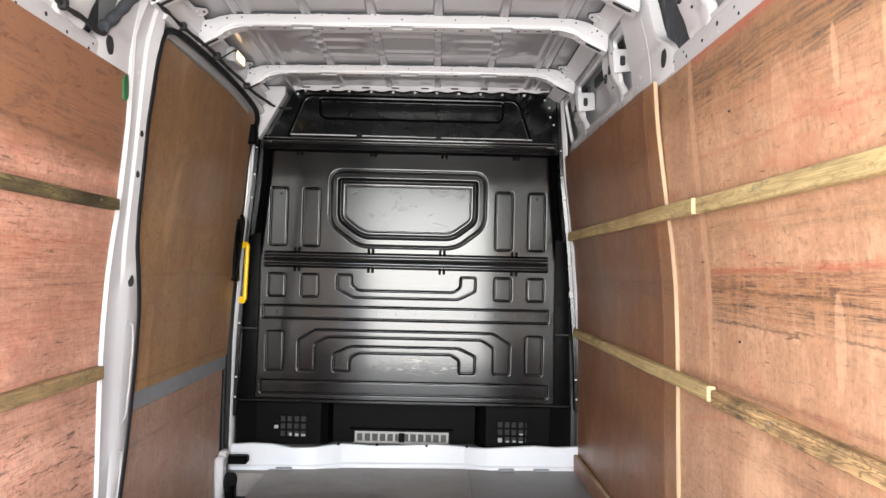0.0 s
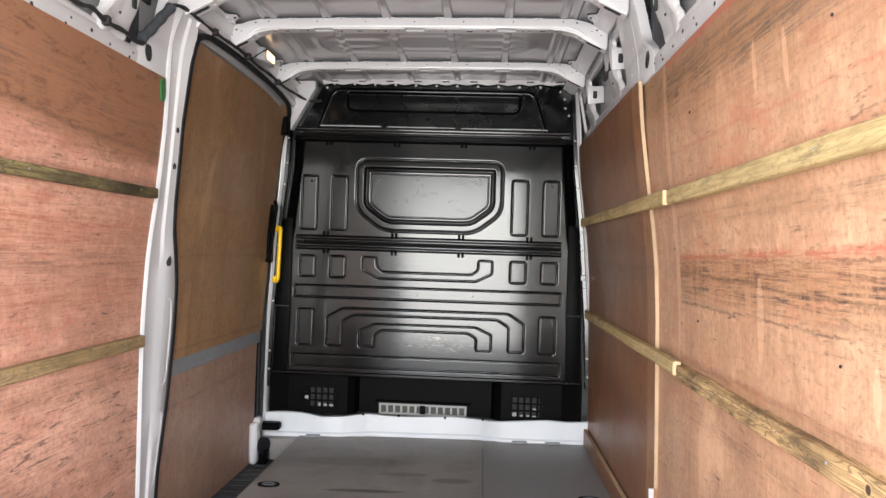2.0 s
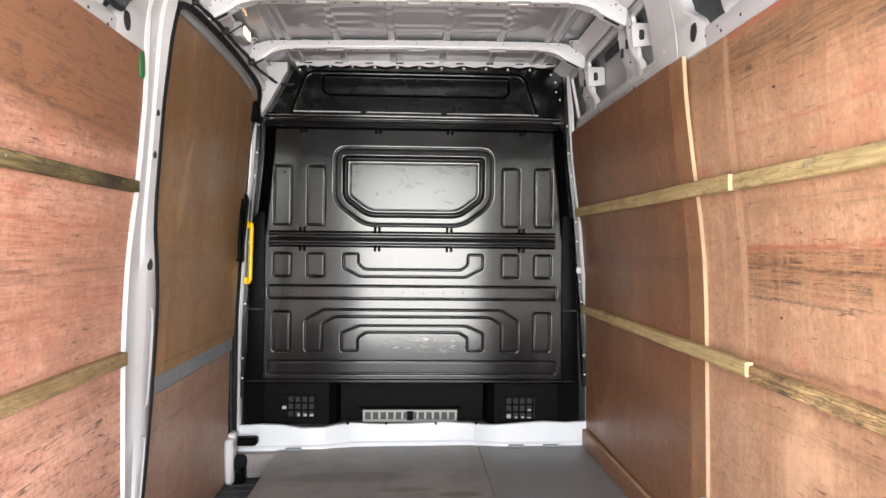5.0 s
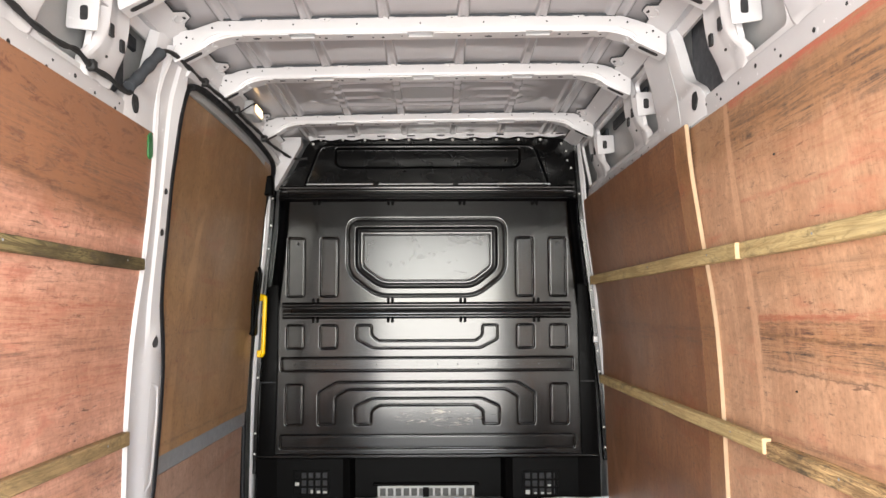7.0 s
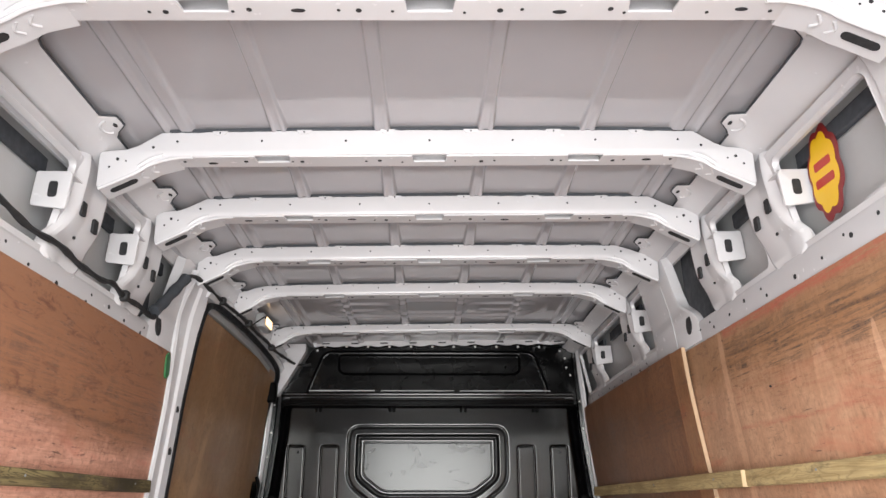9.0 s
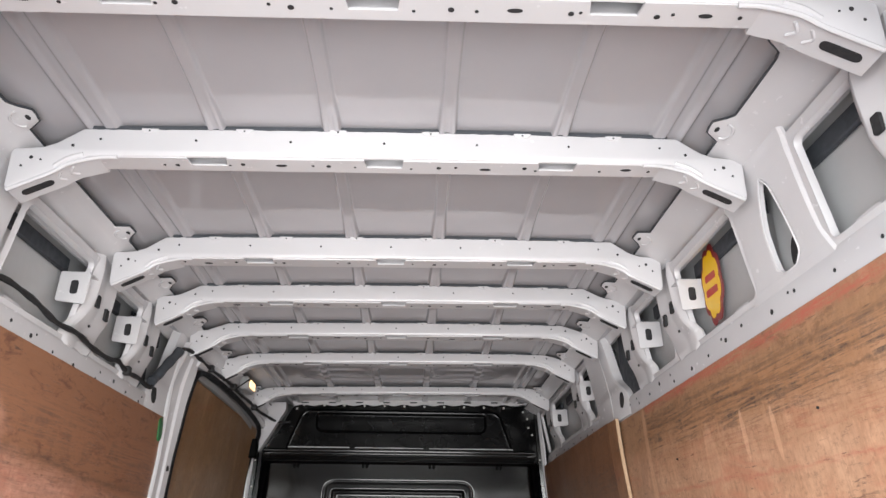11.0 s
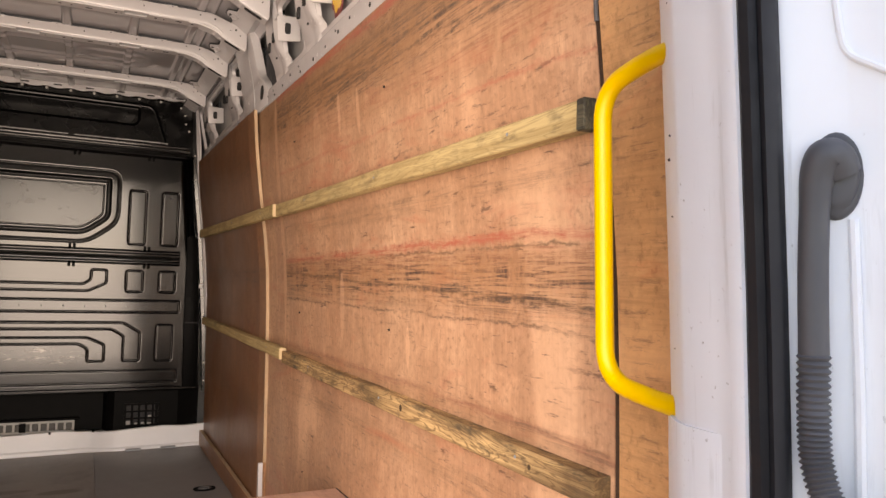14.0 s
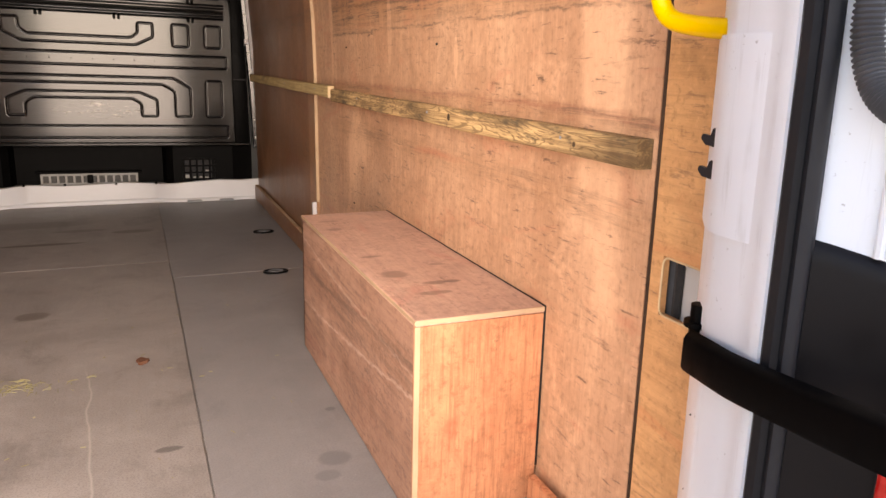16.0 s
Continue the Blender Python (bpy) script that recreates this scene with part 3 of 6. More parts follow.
def sheet(bm, side, y0, y1, z0, z1, inset, thick, rows=14, tilt=0.0):
    """A board bent to the wall's profile; inset: how far it stands in from the wall line."""
    rings = []
    for i in range(rows + 1):
        z = z0 + (z1 - z0) * i / rows
        x = wall_x(z, side) - side * (inset + tilt * max(0.0, min(1.0, (z - 1.15) / 0.45)))
        xo = x + side * thick
        rings.append([(x, y0, z), (x, y1, z), (xo, y1, z), (xo, y0, z)])
    return loft(bm, rings)


ROOF_Z = [(0.0, 2.02), (1.7, 2.015), (2.6, 1.995), (3.6, 1.985), (4.2, 1.985)]
BOWS = [0.61, 1.11, 1.68, 2.06, 2.46, 2.89, 3.55]

# ---- ground and outer body ----
ground = part("ground", boxbm(-600, 600, -600, 600, -0.9, -0.62), GROUND)
tagged(ground, "grey paved yard surface round the van", "ground", kind="structure")

SKIN = [(0.965, -0.62), (0.975, 0.3), (0.965, 0.8), (0.945, 1.3), (0.905, 1.66), (0.888, 1.76), (0.884, 1.94), (0.86, 2.02), (0.80, 2.06), (0.5, 2.085), (0.0, 2.095)]
for side, nm in ((1, "wall_right_skin"), (-1, "wall_left_skin")):
    bm = bmesh.new()
    inner = [(side * x, z) for x, z in SKIN]
    outer = [(side * (x + 0.012), z + (0.012 if x < 0.85 else 0)) for x, z in SKIN]
    prism(bm, inner + outer[::-1], "y", 0.06, 4.5)
    tagged(part(nm, bm, PRIMER, None, "", 30), "pale grey inner side of the van's outer body skin", "wall", kind="structure")
tagged(part("wall_front", boxbm(-0.99, 0.99, 4.5, 4.53, -0.62, 2.1), PRIMER), "plain closing wall of the cab behind the bulkhead", "wall", kind="structure")

# ---- floor ----
floor = thing("floor", "worn grey load floor lining in four sheets", "floor", kind="structure")
bm = bmesh.new()
box(bm, -0.70, 0.96, -0.03, 4.4, -0.12, -0.006)
box(bm, -0.96, -0.702, -0.03, 2.64, -0.12, -0.006)
box(bm, -0.96, -0.702, 3.90, 4.4, -0.12, -0.006)
part("base_board", bm, FLOOR, floor, "", 40, False)
for x0, x1, y0, y1 in ((-0.925, 0.321, 0.0, 2.638), (0.325, 0.93, 0.0, 2.378), (0.325, 0.93, 2.382, 3.985)):
    part("floor_sheet", boxbm(x0, x1, y0, y1, -0.005, 0.0, 0.0012), FLOOR, floor)
part("floor_sheet", boxbm(-0.70, 0.321, 2.642, 3.985, -0.005, 0.0, 0.0012), FLOOR, floor)
bm = bmesh.new()
box(bm, -0.96, -0.66, 2.60, 3.94, -0.30, -0.13, 0.01)
for i in range(14):
    box(bm, -0.95, -0.712, 2.70 + i * 0.085, 2.715 + i * 0.085, -0.131, -0.126)
tagged(part("door_step", bm, STEP), "dark grey ribbed plastic step well below the sliding door", "step", kind="structure")
tagged(part("floor_chassis", boxbm(-0.95, 0.95, -0.02, 4.45, -0.62, -0.31), STEP), "plain closed underside of the van", "floor", kind="structure")
tagged(part("rear_sill", boxbm(-0.80, 0.80, -0.16, -0.034, -0.30, -0.012, 0.012), BLACKPLASTIC), "black plastic rear loading sill", "sill", kind="structure")
tagged(part("rear_skirt", boxbm(-0.95, 0.95, -0.10, -0.036, -0.62, -0.302), STEP), "plain dark rear skirt below the sill", "wall", kind="structure")

# ---- right wall lining ----
wall_right = thing("wall_right", "right side wall lined with scuffed reddish plywood sheets", "wall", kind="structure")
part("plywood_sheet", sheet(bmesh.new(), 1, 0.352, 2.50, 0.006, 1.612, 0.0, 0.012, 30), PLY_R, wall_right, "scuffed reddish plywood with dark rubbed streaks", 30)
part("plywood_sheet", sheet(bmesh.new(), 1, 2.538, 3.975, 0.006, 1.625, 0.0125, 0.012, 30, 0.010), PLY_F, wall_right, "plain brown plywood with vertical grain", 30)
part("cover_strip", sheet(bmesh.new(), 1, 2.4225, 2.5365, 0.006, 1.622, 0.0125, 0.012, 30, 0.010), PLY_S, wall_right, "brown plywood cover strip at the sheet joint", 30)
rear_sheet = bmesh.new()
for z0, z1, y0 in ((0.006, 0.478, 0.19), (0.478, 0.564, 0.318), (0.564, 1.606, 0.215)):
    sheet(rear_sheet, 1, y0, 0.342, z0, z1, 0.0, 0.012, 10)
part("plywood_sheet", rear_sheet, PLY_E, wall_right, "narrow orange plywood strip with a cut-out", 30)
bm = sheet(bmesh.new(), 1, 2.4188, 2.4222, 0.26, 1.622, 0.0125, 0.012, 24, 0.010)
part("raw_edge", bm, EDGEWOOD, wall_right, "pale raw plywood edge", 30)
bm = sheet(bmesh.new(), 1, 0.3430, 0.3492, 0.006, 1.592, 0.0005, 0.008, 24)
rnd = random.Random(31)
z = 0.006
while z < 1.56:
    h = rnd.uniform(0.006, 0.06)
    if rnd.random() < 0.7:
        a = rnd.uniform(0.0005, 0.0035)
        y = rnd.choice((0.3435, 0.3475))
        sheet(bm, 1, y - a * 0.5, y + a, z, z + h, rnd.uniform(-0.0016, -0.0002), 0.008, 1)
    z += h
part("mastic_joint", bm, MASTIC, wall_right, "dark ragged mastic in the joint", 30)
for nm, za, zb, mat, label in (("metal_strip", 1.485, 1.580, GALV, "bare metal strip in the joint"), ("metal_strip", 1.335, 1.483, PLASTIC, "darker grey lower metal strip in the joint")):
    bm = tube(bmesh.new(), [(wall_x(za + (zb - za) * k / 12) - 0.001, 0.3465 + (0.0006 * math.sin(k * 2.1) if mat is PLASTIC else 0), za + (zb - za) * k / 12) for k in range(13)], 0.0036, 10)
    part(nm, bm, mat, wall_right, label, 30)
bm = bmesh.new()
prism(bm, rounded([(2.405, 0.08), (2.435, 0.08), (2.427, 0.26), (2.412, 0.26)], 0.006), "x", 0.872, 0.888)
part("white_tongue", bm, WHITE, wall_right, "white painted metal tongue at the sheet joint")
for y in (1.1, 1.9):
    for z in (0.35, 0.86, 1.42):
        part("screw_hole", disc(bmesh.new(), (wall_x(z) - 0.001, y + 0.07 * math.sin(z * 9), z), (-1, 0, 0), 0.0028), HOLE, wall_right)
part("screw", disc(bmesh.new(), (wall_x(1.575) - 0.001, 0.262, 1.575), (-1, 0, 0), 0.005, 0.002, 12), GALV, wall_right)
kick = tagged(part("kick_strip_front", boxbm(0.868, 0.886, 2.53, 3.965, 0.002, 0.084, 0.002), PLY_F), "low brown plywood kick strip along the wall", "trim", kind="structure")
part("raw_edge", boxbm(0.8688, 0.8855, 2.532, 3.963, 0.0845, 0.0860), EDGEWOOD, kick, "pale raw top edge")
tagged(part("lower_rail_board", boxbm(0.872, 0.888, 0.16, 0.60, 0.004, 0.066, 0.002), PLY_END), "low plywood kick strip against the side wall", "trim", kind="structure")

# ---- left wall lining ----
wall_left = thing("wall_left", "left side wall lined with stained reddish plywood", "wall", kind="structure")
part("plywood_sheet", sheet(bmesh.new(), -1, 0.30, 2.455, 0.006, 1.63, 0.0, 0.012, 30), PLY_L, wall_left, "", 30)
part("plywood_sheet", sheet(bmesh.new(), -1, 0.19, 0.296, 0.006, 1.62, 0.0, 0.012, 12), PLY_E, wall_left, "", 30)

# ---- battens ----


def batten(name, label, mat, side, y0, y1, z0, z1, inset, thick, pale_end=0, dark_end=0):
    ob = thing(name, label, "batten", "battens on the side walls")
    bm = bmesh.new()
    n = max(2, int((y1 - y0) / 0.25))
    rings = []
    rnd = random.Random(int(y0 * 100 + z0 * 1000))
    zc = (z0 + z1) / 2
    x = wall_x(zc, side) - side * inset
    xi = x - side * thick
    for i in range(n + 1):
        y = y0 + (y1 - y0) * i / n
        d = 0.0015 * rnd.uniform(-1, 1) if 0 < i < n else 0
        c = 0.0025
        rings.append([(x, y, z0 + d), (xi + side * c, y, z0 + d), (xi, y, z0 + c + d), (xi, y, z1 - c + d), (xi + side * c, y, z1 + d), (x, y, z1 + d)])
    loft(bm, rings)
    part("bar", bm, mat, ob, "", 25)
    for k in range(int((y1 - y0) / 0.6) + 1):
        part("screw", disc(bmesh.new(), (xi - side * 0.0006, y0 + 0.2 + k * 0.6, zc + 0.004), (-side, 0, 0), 0.0028, 0.0008), STRAPGREY, ob)
    if pale_end:
        part("sawn_end", boxbm(min(x, xi) + 0.001, max(x, xi) - 0.001, y0 - 0.002, y0 - 0.0005, z0 + 0.001, z1 - 0.001), PALEWOOD, ob, "freshly sawn pale end grain")
    if dark_end:
        bm = boxbm(min(x, xi) - 0.001, max(x, xi), y0 - 0.001, y0 + 0.018, z0 - 0.001, z1 + 0.001, 0.002)
        part("black_end", bm, ENDGRAIN, ob, "dirty blackened batten end")
    return ob


batten("timber_batten", "pale treated timber batten fixed along the brown plywood", BATTEN, 1, 2.135, 3.965, 1.188, 1.232, 0.0128, 0.024, 1)
batten("timber_batten", "pale yellow treated timber batten fixed along the plywood wall", BATTEN, 1, 0.355, 2.13, 1.190, 1.232, 0.0003, 0.026, 0, 1)
batten("timber_batten", "pale treated timber batten low on the brown plywood", BATTEN, 1, 2.10, 3.965, 0.690, 0.730, 0.0128, 0.024, 1)
batten("timber_batten", "weathered dark timber batten low along the plywood wall", BATTEN_OLD, 1, 0.36, 2.095, 0.679, 0.721, 0.0003, 0.028)
batten("timber_batten", "mouldy dark olive timber batten fixed along the red plywood wall", BATTEN_D, -1, 0.30, 2.425, 1.203, 1.238, 0.0003, 0.025)
batten("timber_batten", "brown timber batten low along the red plywood wall", BATTEN_L, -1, 0.30, 2.445, 0.682, 0.723, 0.0003, 0.025)

# ---- ceiling ----


def channel(t, flat, flank):
    """1 on the floor of a pressed channel, 0 outside it."""
    if t <= flat:
        return 1.0
    u = min(1.0, (t - flat) / flank)
    return 1.0 - u * u * (3 - 2 * u)


def roof_z(x, y):
    z = lerp_table(ROOF_Z, y) + 0.006 * (1 - (x / 0.66) ** 2)
    x -= 0.020
    ax = abs(x)
    near = min(abs(y - b - 0.02) for b in BOWS)
    wide = 1.0 - min(1.0, near / 0.16)
    for c in (0.125, 0.372):
        z -= (0.009 + 0.006 * wide) * channel(abs(ax - c), 0.011 + 0.005 * wide, 0.0075)
        z += 0.004 * wide * channel(abs(ax - c), 0.004, 0.006)
    z -= 0.011 * channel(abs(ax - 0.612), 0.030, 0.012)
    z += 0.007 * channel(abs(ax - 0.620), 0.008, 0.010)
    if ax > 0.67:
        z -= 0.010 * min(1, (ax - 0.67) / 0.05)
    if 3.02 < y < 3.5:
        yc = 3.27
        for cx, rx, ry in ((0, 0.16, 0.10), (-0.31, 0.11, 0.055), (0.31, 0.11, 0.055), (0, 0.47, 0.16)):
            q = (abs((x - cx) / rx) ** 4 + abs((y - yc) / ry) ** 4) ** 0.25
            t = abs(q - 1) / (0.14 if rx < 0.4 else 0.07)
            if t < 1:
                z -= 0.010 * (1 - t * t) ** 0.7
    return z


xs = [-0.775 + 1.55 * i / 70 for i in range(71)]
for c in (0.125, 0.372):
    xs += [0.020 + sg * (c + 0.0022 * k) for k in range(-13, 14) for sg in (-1, 1)]
xs += [0.020 + sg * (0.612 + 0.003 * k) for k in range(-16, 17) for sg in (-1, 1)]
xs = sorted(set(round(x, 4) for x in xs))
ys = sorted(set([round(0.06 + 0.025 * i, 4) for i in range(161)] + [round(3.0 + 0.008 * i, 4) for i in range(66)]))
verts = [(x, y, roof_z(x, y)) for y in ys for x in xs]
nx = len(xs)
faces = [(j * nx + i, j * nx + i + 1, (j + 1) * nx + i + 1, (j + 1) * nx + i) for j in range(len(ys) - 1) for i in range(nx - 1)]
me = bpy.data.meshes.new("ceiling")
me.from_pydata(verts, [], faces)
me.polygons.foreach_set("use_smooth", [True] * len(faces))
me.materials.append(ROOFSHADED)
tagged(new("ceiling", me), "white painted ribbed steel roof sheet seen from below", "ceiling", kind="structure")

# ---- roof bows ----


def roof_bow(yc):
    zt = lerp_table(ROOF_Z, yc) - 0.010
    zb = 1.94
    ob = thing("roof_bow", "white painted pressed steel roof cross member", "roof beam", "roof cross members")
    ob.location = (0.009, yc, 0)
    n = 12
    crown = lambda x: 0.006 * (1 - (x / 0.65) ** 2)
    top = [(0.64 - 1.28 * i / n, zt + crown(0.64 - 1.28 * i / n)) for i in range(n + 1)]
    bot = [(-0.62 + 1.24 * i / n, zb + crown(-0.62 + 1.24 * i / n)) for i in range(n + 1)]
    poly = bot + [(0.655, 1.925), (0.69, 1.903), (0.770, 1.862), (0.778, 1.868), (0.780, 1.950), (0.774, 1.957), (0.716, 1.962), (0.69, 1.972)] \
        + top + [(-0.69, 1.972), (-0.716, 1.962), (-0.774, 1.957), (-0.780, 1.950), (-0.778, 1.868), (-0.770, 1.862), (-0.69, 1.903), (-0.655, 1.925)]
    bm = bmesh.new()
    slab(bm, poly, "y", 0.008, 0.0, 0.005)
    part("web", bm, WHITE, ob, "", 30)
    # bottom flange, with three notches at its rear edge
    notches = [(-0.375, 0.042), (0.0, 0.042), (0.375, 0.042)]
    pl = [(-0.62, 0.056), (-0.62, 0.004)]
    for q, h in notches:
        pl += [(q - h, 0.004), (q - h + 0.004, 0.034), (q + h - 0.004, 0.034), (q + h, 0.004)]
    pl += [(0.62, 0.004), (0.62, 0.056)]
    part("flange", prism(bmesh.new(), pl, "z", zb + 0.0002, zb + 0.0048), WHITE, ob, "", 30)
    part("front_web", boxbm(-0.62, 0.62, 0.052, 0.0565, zb + 0.002, zt), WHITE, ob, "", 30)
    # dark strip put in for the shade of the gap under the roof sheet
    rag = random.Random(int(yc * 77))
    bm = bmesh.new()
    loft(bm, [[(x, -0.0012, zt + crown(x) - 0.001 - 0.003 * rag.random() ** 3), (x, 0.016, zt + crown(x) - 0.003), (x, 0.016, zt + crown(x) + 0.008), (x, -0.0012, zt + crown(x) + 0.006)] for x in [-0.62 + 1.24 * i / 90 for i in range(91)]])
    part("gap_shade", bm, FOAMSHADE, ob, "dark strip painted in as the shaded gap between beam and roof sheet")
    for s in (1, -1):
        lip = [(s * 0.56, 0.003, 1.9395), (s * 0.60, 0.003, 1.938), (s * 0.655, 0.003, 1.923), (s * 0.69, 0.003, 1.9005), (s * 0.772, 0.003, 1.860)]
        part("end_lip", tube(bmesh.new(), bend(lip, 4), 0.0045, 8), WHITE, ob)
        bm = bmesh.new()
        pl = [(s * 0.60, 1.9405), (s * 0.655, 1.9255), (s * 0.69, 1.9035), (s * 0.774, 1.8615), (s * 0.776, 1.868), (s * 0.692, 1.910), (s * 0.657, 1.932), (s * 0.60, 1.947)]
        prism(bm, pl, "y", 0.004, 0.07)
        part("gusset", bm, WHITE, ob, "", 30)
        bm = bmesh.new()
        along, down = Vector((s, 0, -0.5)).normalized(), Vector((-0.45 * s, 0, -1)).normalized()
        rows = [[Vector((s * 0.728, 0.038, 1.8842)) + down * h + along * ((0.024 if k < 9 else -0.024) + 0.0095 * math.cos((k - (0 if k < 9 else 1)) * math.pi / 8 - math.pi / 2)) + Vector((0, 0.0095, 0)) * math.sin((k - (0 if k < 9 else 1)) * math.pi / 8 - math.pi / 2) for k in range(18)] for h in (-0.002, 0.0016)]
        part("slot", loft(bm, rows), HOLE, ob)
        for q in (0.0, 0.024):
            part("pressed_bead", tube(bmesh.new(), bend([(s * (0.655 + q), 0.020, 1.9245 - q * 0.58), (s * (0.664 + q), 0.036, 1.9190 - q * 0.56), (s * (0.655 + q), 0.052, 1.9245 - q * 0.58)], 6), 0.0030, 8), WHITE, ob)
        bm = bmesh.new()
        tube(bm, bend([(s * 0.63, 0.002, 1.945), (s * 0.66, 0.001, 1.933), (s * 0.685, 0.002, 1.915)], 4), 0.006, 8)
        part("pressed_bead", bm, WHITE, ob)
    rnd = random.Random(int(yc * 100))
    for x, r, long in ((0.062, 0.0028, 1), (0.122, 0.0052, 1), (0.158, 0.0032, 1), (0.222, 0.0048, 2.6), (0.302, 0.0050, 1), (0.325, 0.0030, 1), (0.445, 0.0050, 1), (0.472, 0.0032, 1), (0.525, 0.0048, 2.4), (0.580, 0.0038, 1)):
        for sg in (1, -1):
            if rnd.random() < 0.9:
                part("bolt_hole", disc(bmesh.new(), (sg * x + rnd.uniform(-0.006, 0.006), 0.030 + rnd.uniform(-0.006, 0.006), zb + 0.0005), (0, 0, -1), r, 0.0012, 12, long, (1, 0, 0)), HOLE, ob)
    for i in range(7):
        x = -0.6 + 0.2 * i
        part("bolt_hole", disc(bmesh.new(), (x, -0.0002, (zb + zt) / 2 + 0.008), (0, -1, 0), 0.0028, 0.001, 8), HOLE, ob)
    for s in (1, -1):
        part("bolt_hole", disc(bmesh.new(), (s * 0.735, -0.0002, 1.935), (0, -1, 0), 0.004, 0.001, 8), HOLE, ob)
        part("bolt_hole", disc(bmesh.new(), (s * 0.715, -0.0002, 1.93), (0, -1, 0), 0.0022, 0.001, 8), HOLE, ob)
        part("bolt_hole", disc(bmesh.new(), (s * 0.655, -0.0002, 1.965), (0, -1, 0), 0.0035, 0.001, 8), HOLE, ob)
        part("bolt_hole", disc(bmesh.new(), (s * 0.752, -0.0002, 1.915), (0, -1, 0), 0.0026, 0.001, 8), HOLE, ob)
    for i in range(6):
        x = -0.5 + 0.2 * i
        zc = zt + crown(x)
        bm = prism(bmesh.new(), rounded([(x - 0.020, zc - 0.001), (x + 0.020, zc - 0.001), (x + 0.011, zc - 0.011), (x - 0.011, zc - 0.011)], 0.004), "y", -0.0022, 0.004)
        tab = part("weld_tab", bm, WHITE, ob)
        part("tab_hole", disc(bmesh.new(), (x, -0.0024, zc - 0.006), (0, -1, 0), 0.0022, 0.0008, 8), HOLE, tab)
    return ob


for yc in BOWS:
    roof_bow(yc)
# rear header over the door opening
bm = bmesh.new()
prism(bm, [(0.055, 1.90), (0.06, 1.88), (0.16, 1.87), (0.24, 1.90), (0.27, 1.99), (0.27, 2.06), (0.055, 2.06)], "x", -0.80, 0.80)
tagged(part("trim_rear_header", bm, WHITE, None, "", 30), "white painted steel header over the rear doors", "trim", kind="structure")

# ---- roof side rails ----


def side_rail(s):
    nm = "right" if s > 0 else "left"
    ob = thing("trim_roof_rail_" + nm, "white painted roof side rail with round holes", "trim", kind="structure")
    bm = bmesh.new()
    rings, gap = [], []
    for k in range(196):
        y = 0.1 + 3.9 * k / 195
        zr = lerp_table(ROOF_Z, y) - 0.014
        near = min(min(abs(y - b - 0.13), abs(y - b + 0.075)) for b in BOWS)
        t = min(1, max(0, (near - 0.020) / 0.026))
        t = t * t * (3 - 2 * t)
        xi = 0.696 + 0.030 * t
        f = lambda x: zr - 0.012 - 0.36 * max(0, x - 0.70) - 0.9 * max(0, x - 0.775)
        prof = [(xi, f(xi) + 0.001), (xi + 0.004, f(xi) - 0.003), (0.746, f(0.746) - 0.003), (0.752, f(0.752) - 0.0075), (0.785, f(0.785) - 0.007), (0.815, 1.940), (0.826, 1.925), (0.832, 1.912), (0.842, 1.914), (0.836, 1.932), (0.825, 1.952), (0.79, f(0.79) + 0.012), (0.745, f(0.745) + 0.006), (xi, f(xi) + 0.004)]
        rings.append([(s * x, y, z) for x, z in prof])
        gap.append((s * (xi - 0.0012), y, f(xi) + 0.0035))
    loft(bm, rings)
    part("upper_rail", bm, WHITE, ob, "", 30)
    # dark tube stands in for the shadow gap between flange and roof
    part("edge_gap_shade", tube(bmesh.new(), gap, 0.0028, 6), FOAMSHADE, ob, "dark line added as the shadow gap along the flange edge")
    y1 = 3.98 if s > 0 else 2.46
    bm = bmesh.new()
    rings = []
    for k in range(21):
        y = 0.20 + (y1 - 0.20) * k / 20
        xi = abs(wall_x(1.64, s)) + 0.006
        prof = [(xi + 0.003, 1.585), (xi, 1.60), (xi - 0.001, 1.672), (xi + 0.004, 1.682), (xi + 0.012, 1.686), (xi + 0.017, 1.684), (xi + 0.017, 1.676), (xi + 0.013, 1.676), (xi + 0.012, 1.585)]
        rings.append([(s * x, y, z) for x, z in prof])
    loft(bm, rings)
    part("lower_rail", bm, WHITE, ob, "", 30)
    rnd = random.Random(4)
    k = 0
    y = 0.30
    while y < y1 - 0.05:
        xi = s * (abs(wall_x(1.64, s)) + 0.0052)
        part("rail_hole", disc(bmesh.new(), (xi, y, 1.645 + rnd.uniform(-0.012, 0.012)), (-s, 0, 0), rnd.choice((0.004, 0.0045, 0.006)), 0.001), HOLE, ob)
        if k % 3 == 0:
            part("rail_hole", disc(bmesh.new(), (xi, y + 0.025, 1.657), (-s, 0, 0), 0.0035, 0.001), HOLE, ob)
        y += rnd.uniform(0.09, 0.16)
        k += 1
    # one dark strip for sealant and for the shade at the recess top
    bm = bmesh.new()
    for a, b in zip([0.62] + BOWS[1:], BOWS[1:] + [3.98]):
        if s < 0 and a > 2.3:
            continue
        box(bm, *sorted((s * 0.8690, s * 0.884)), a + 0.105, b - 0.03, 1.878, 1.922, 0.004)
    part("shaded_sealing_strip", bm, FOAMSHADE, ob, "dark grey strip for the sealant and the shade in the recess")
    for a, b in zip(BOWS, BOWS[1:]):
        for yy in (a + 0.13, b - 0.075):
            zq = lerp_table(ROOF_Z, yy) - 0.0295
            part("tab_slot", disc(bmesh.new(), (s * 0.708, yy, zq - 0.003), (0, 0, -1), 0.005, 0.001, 8, 1.8, (0, 1, 0)), HOLE, ob)
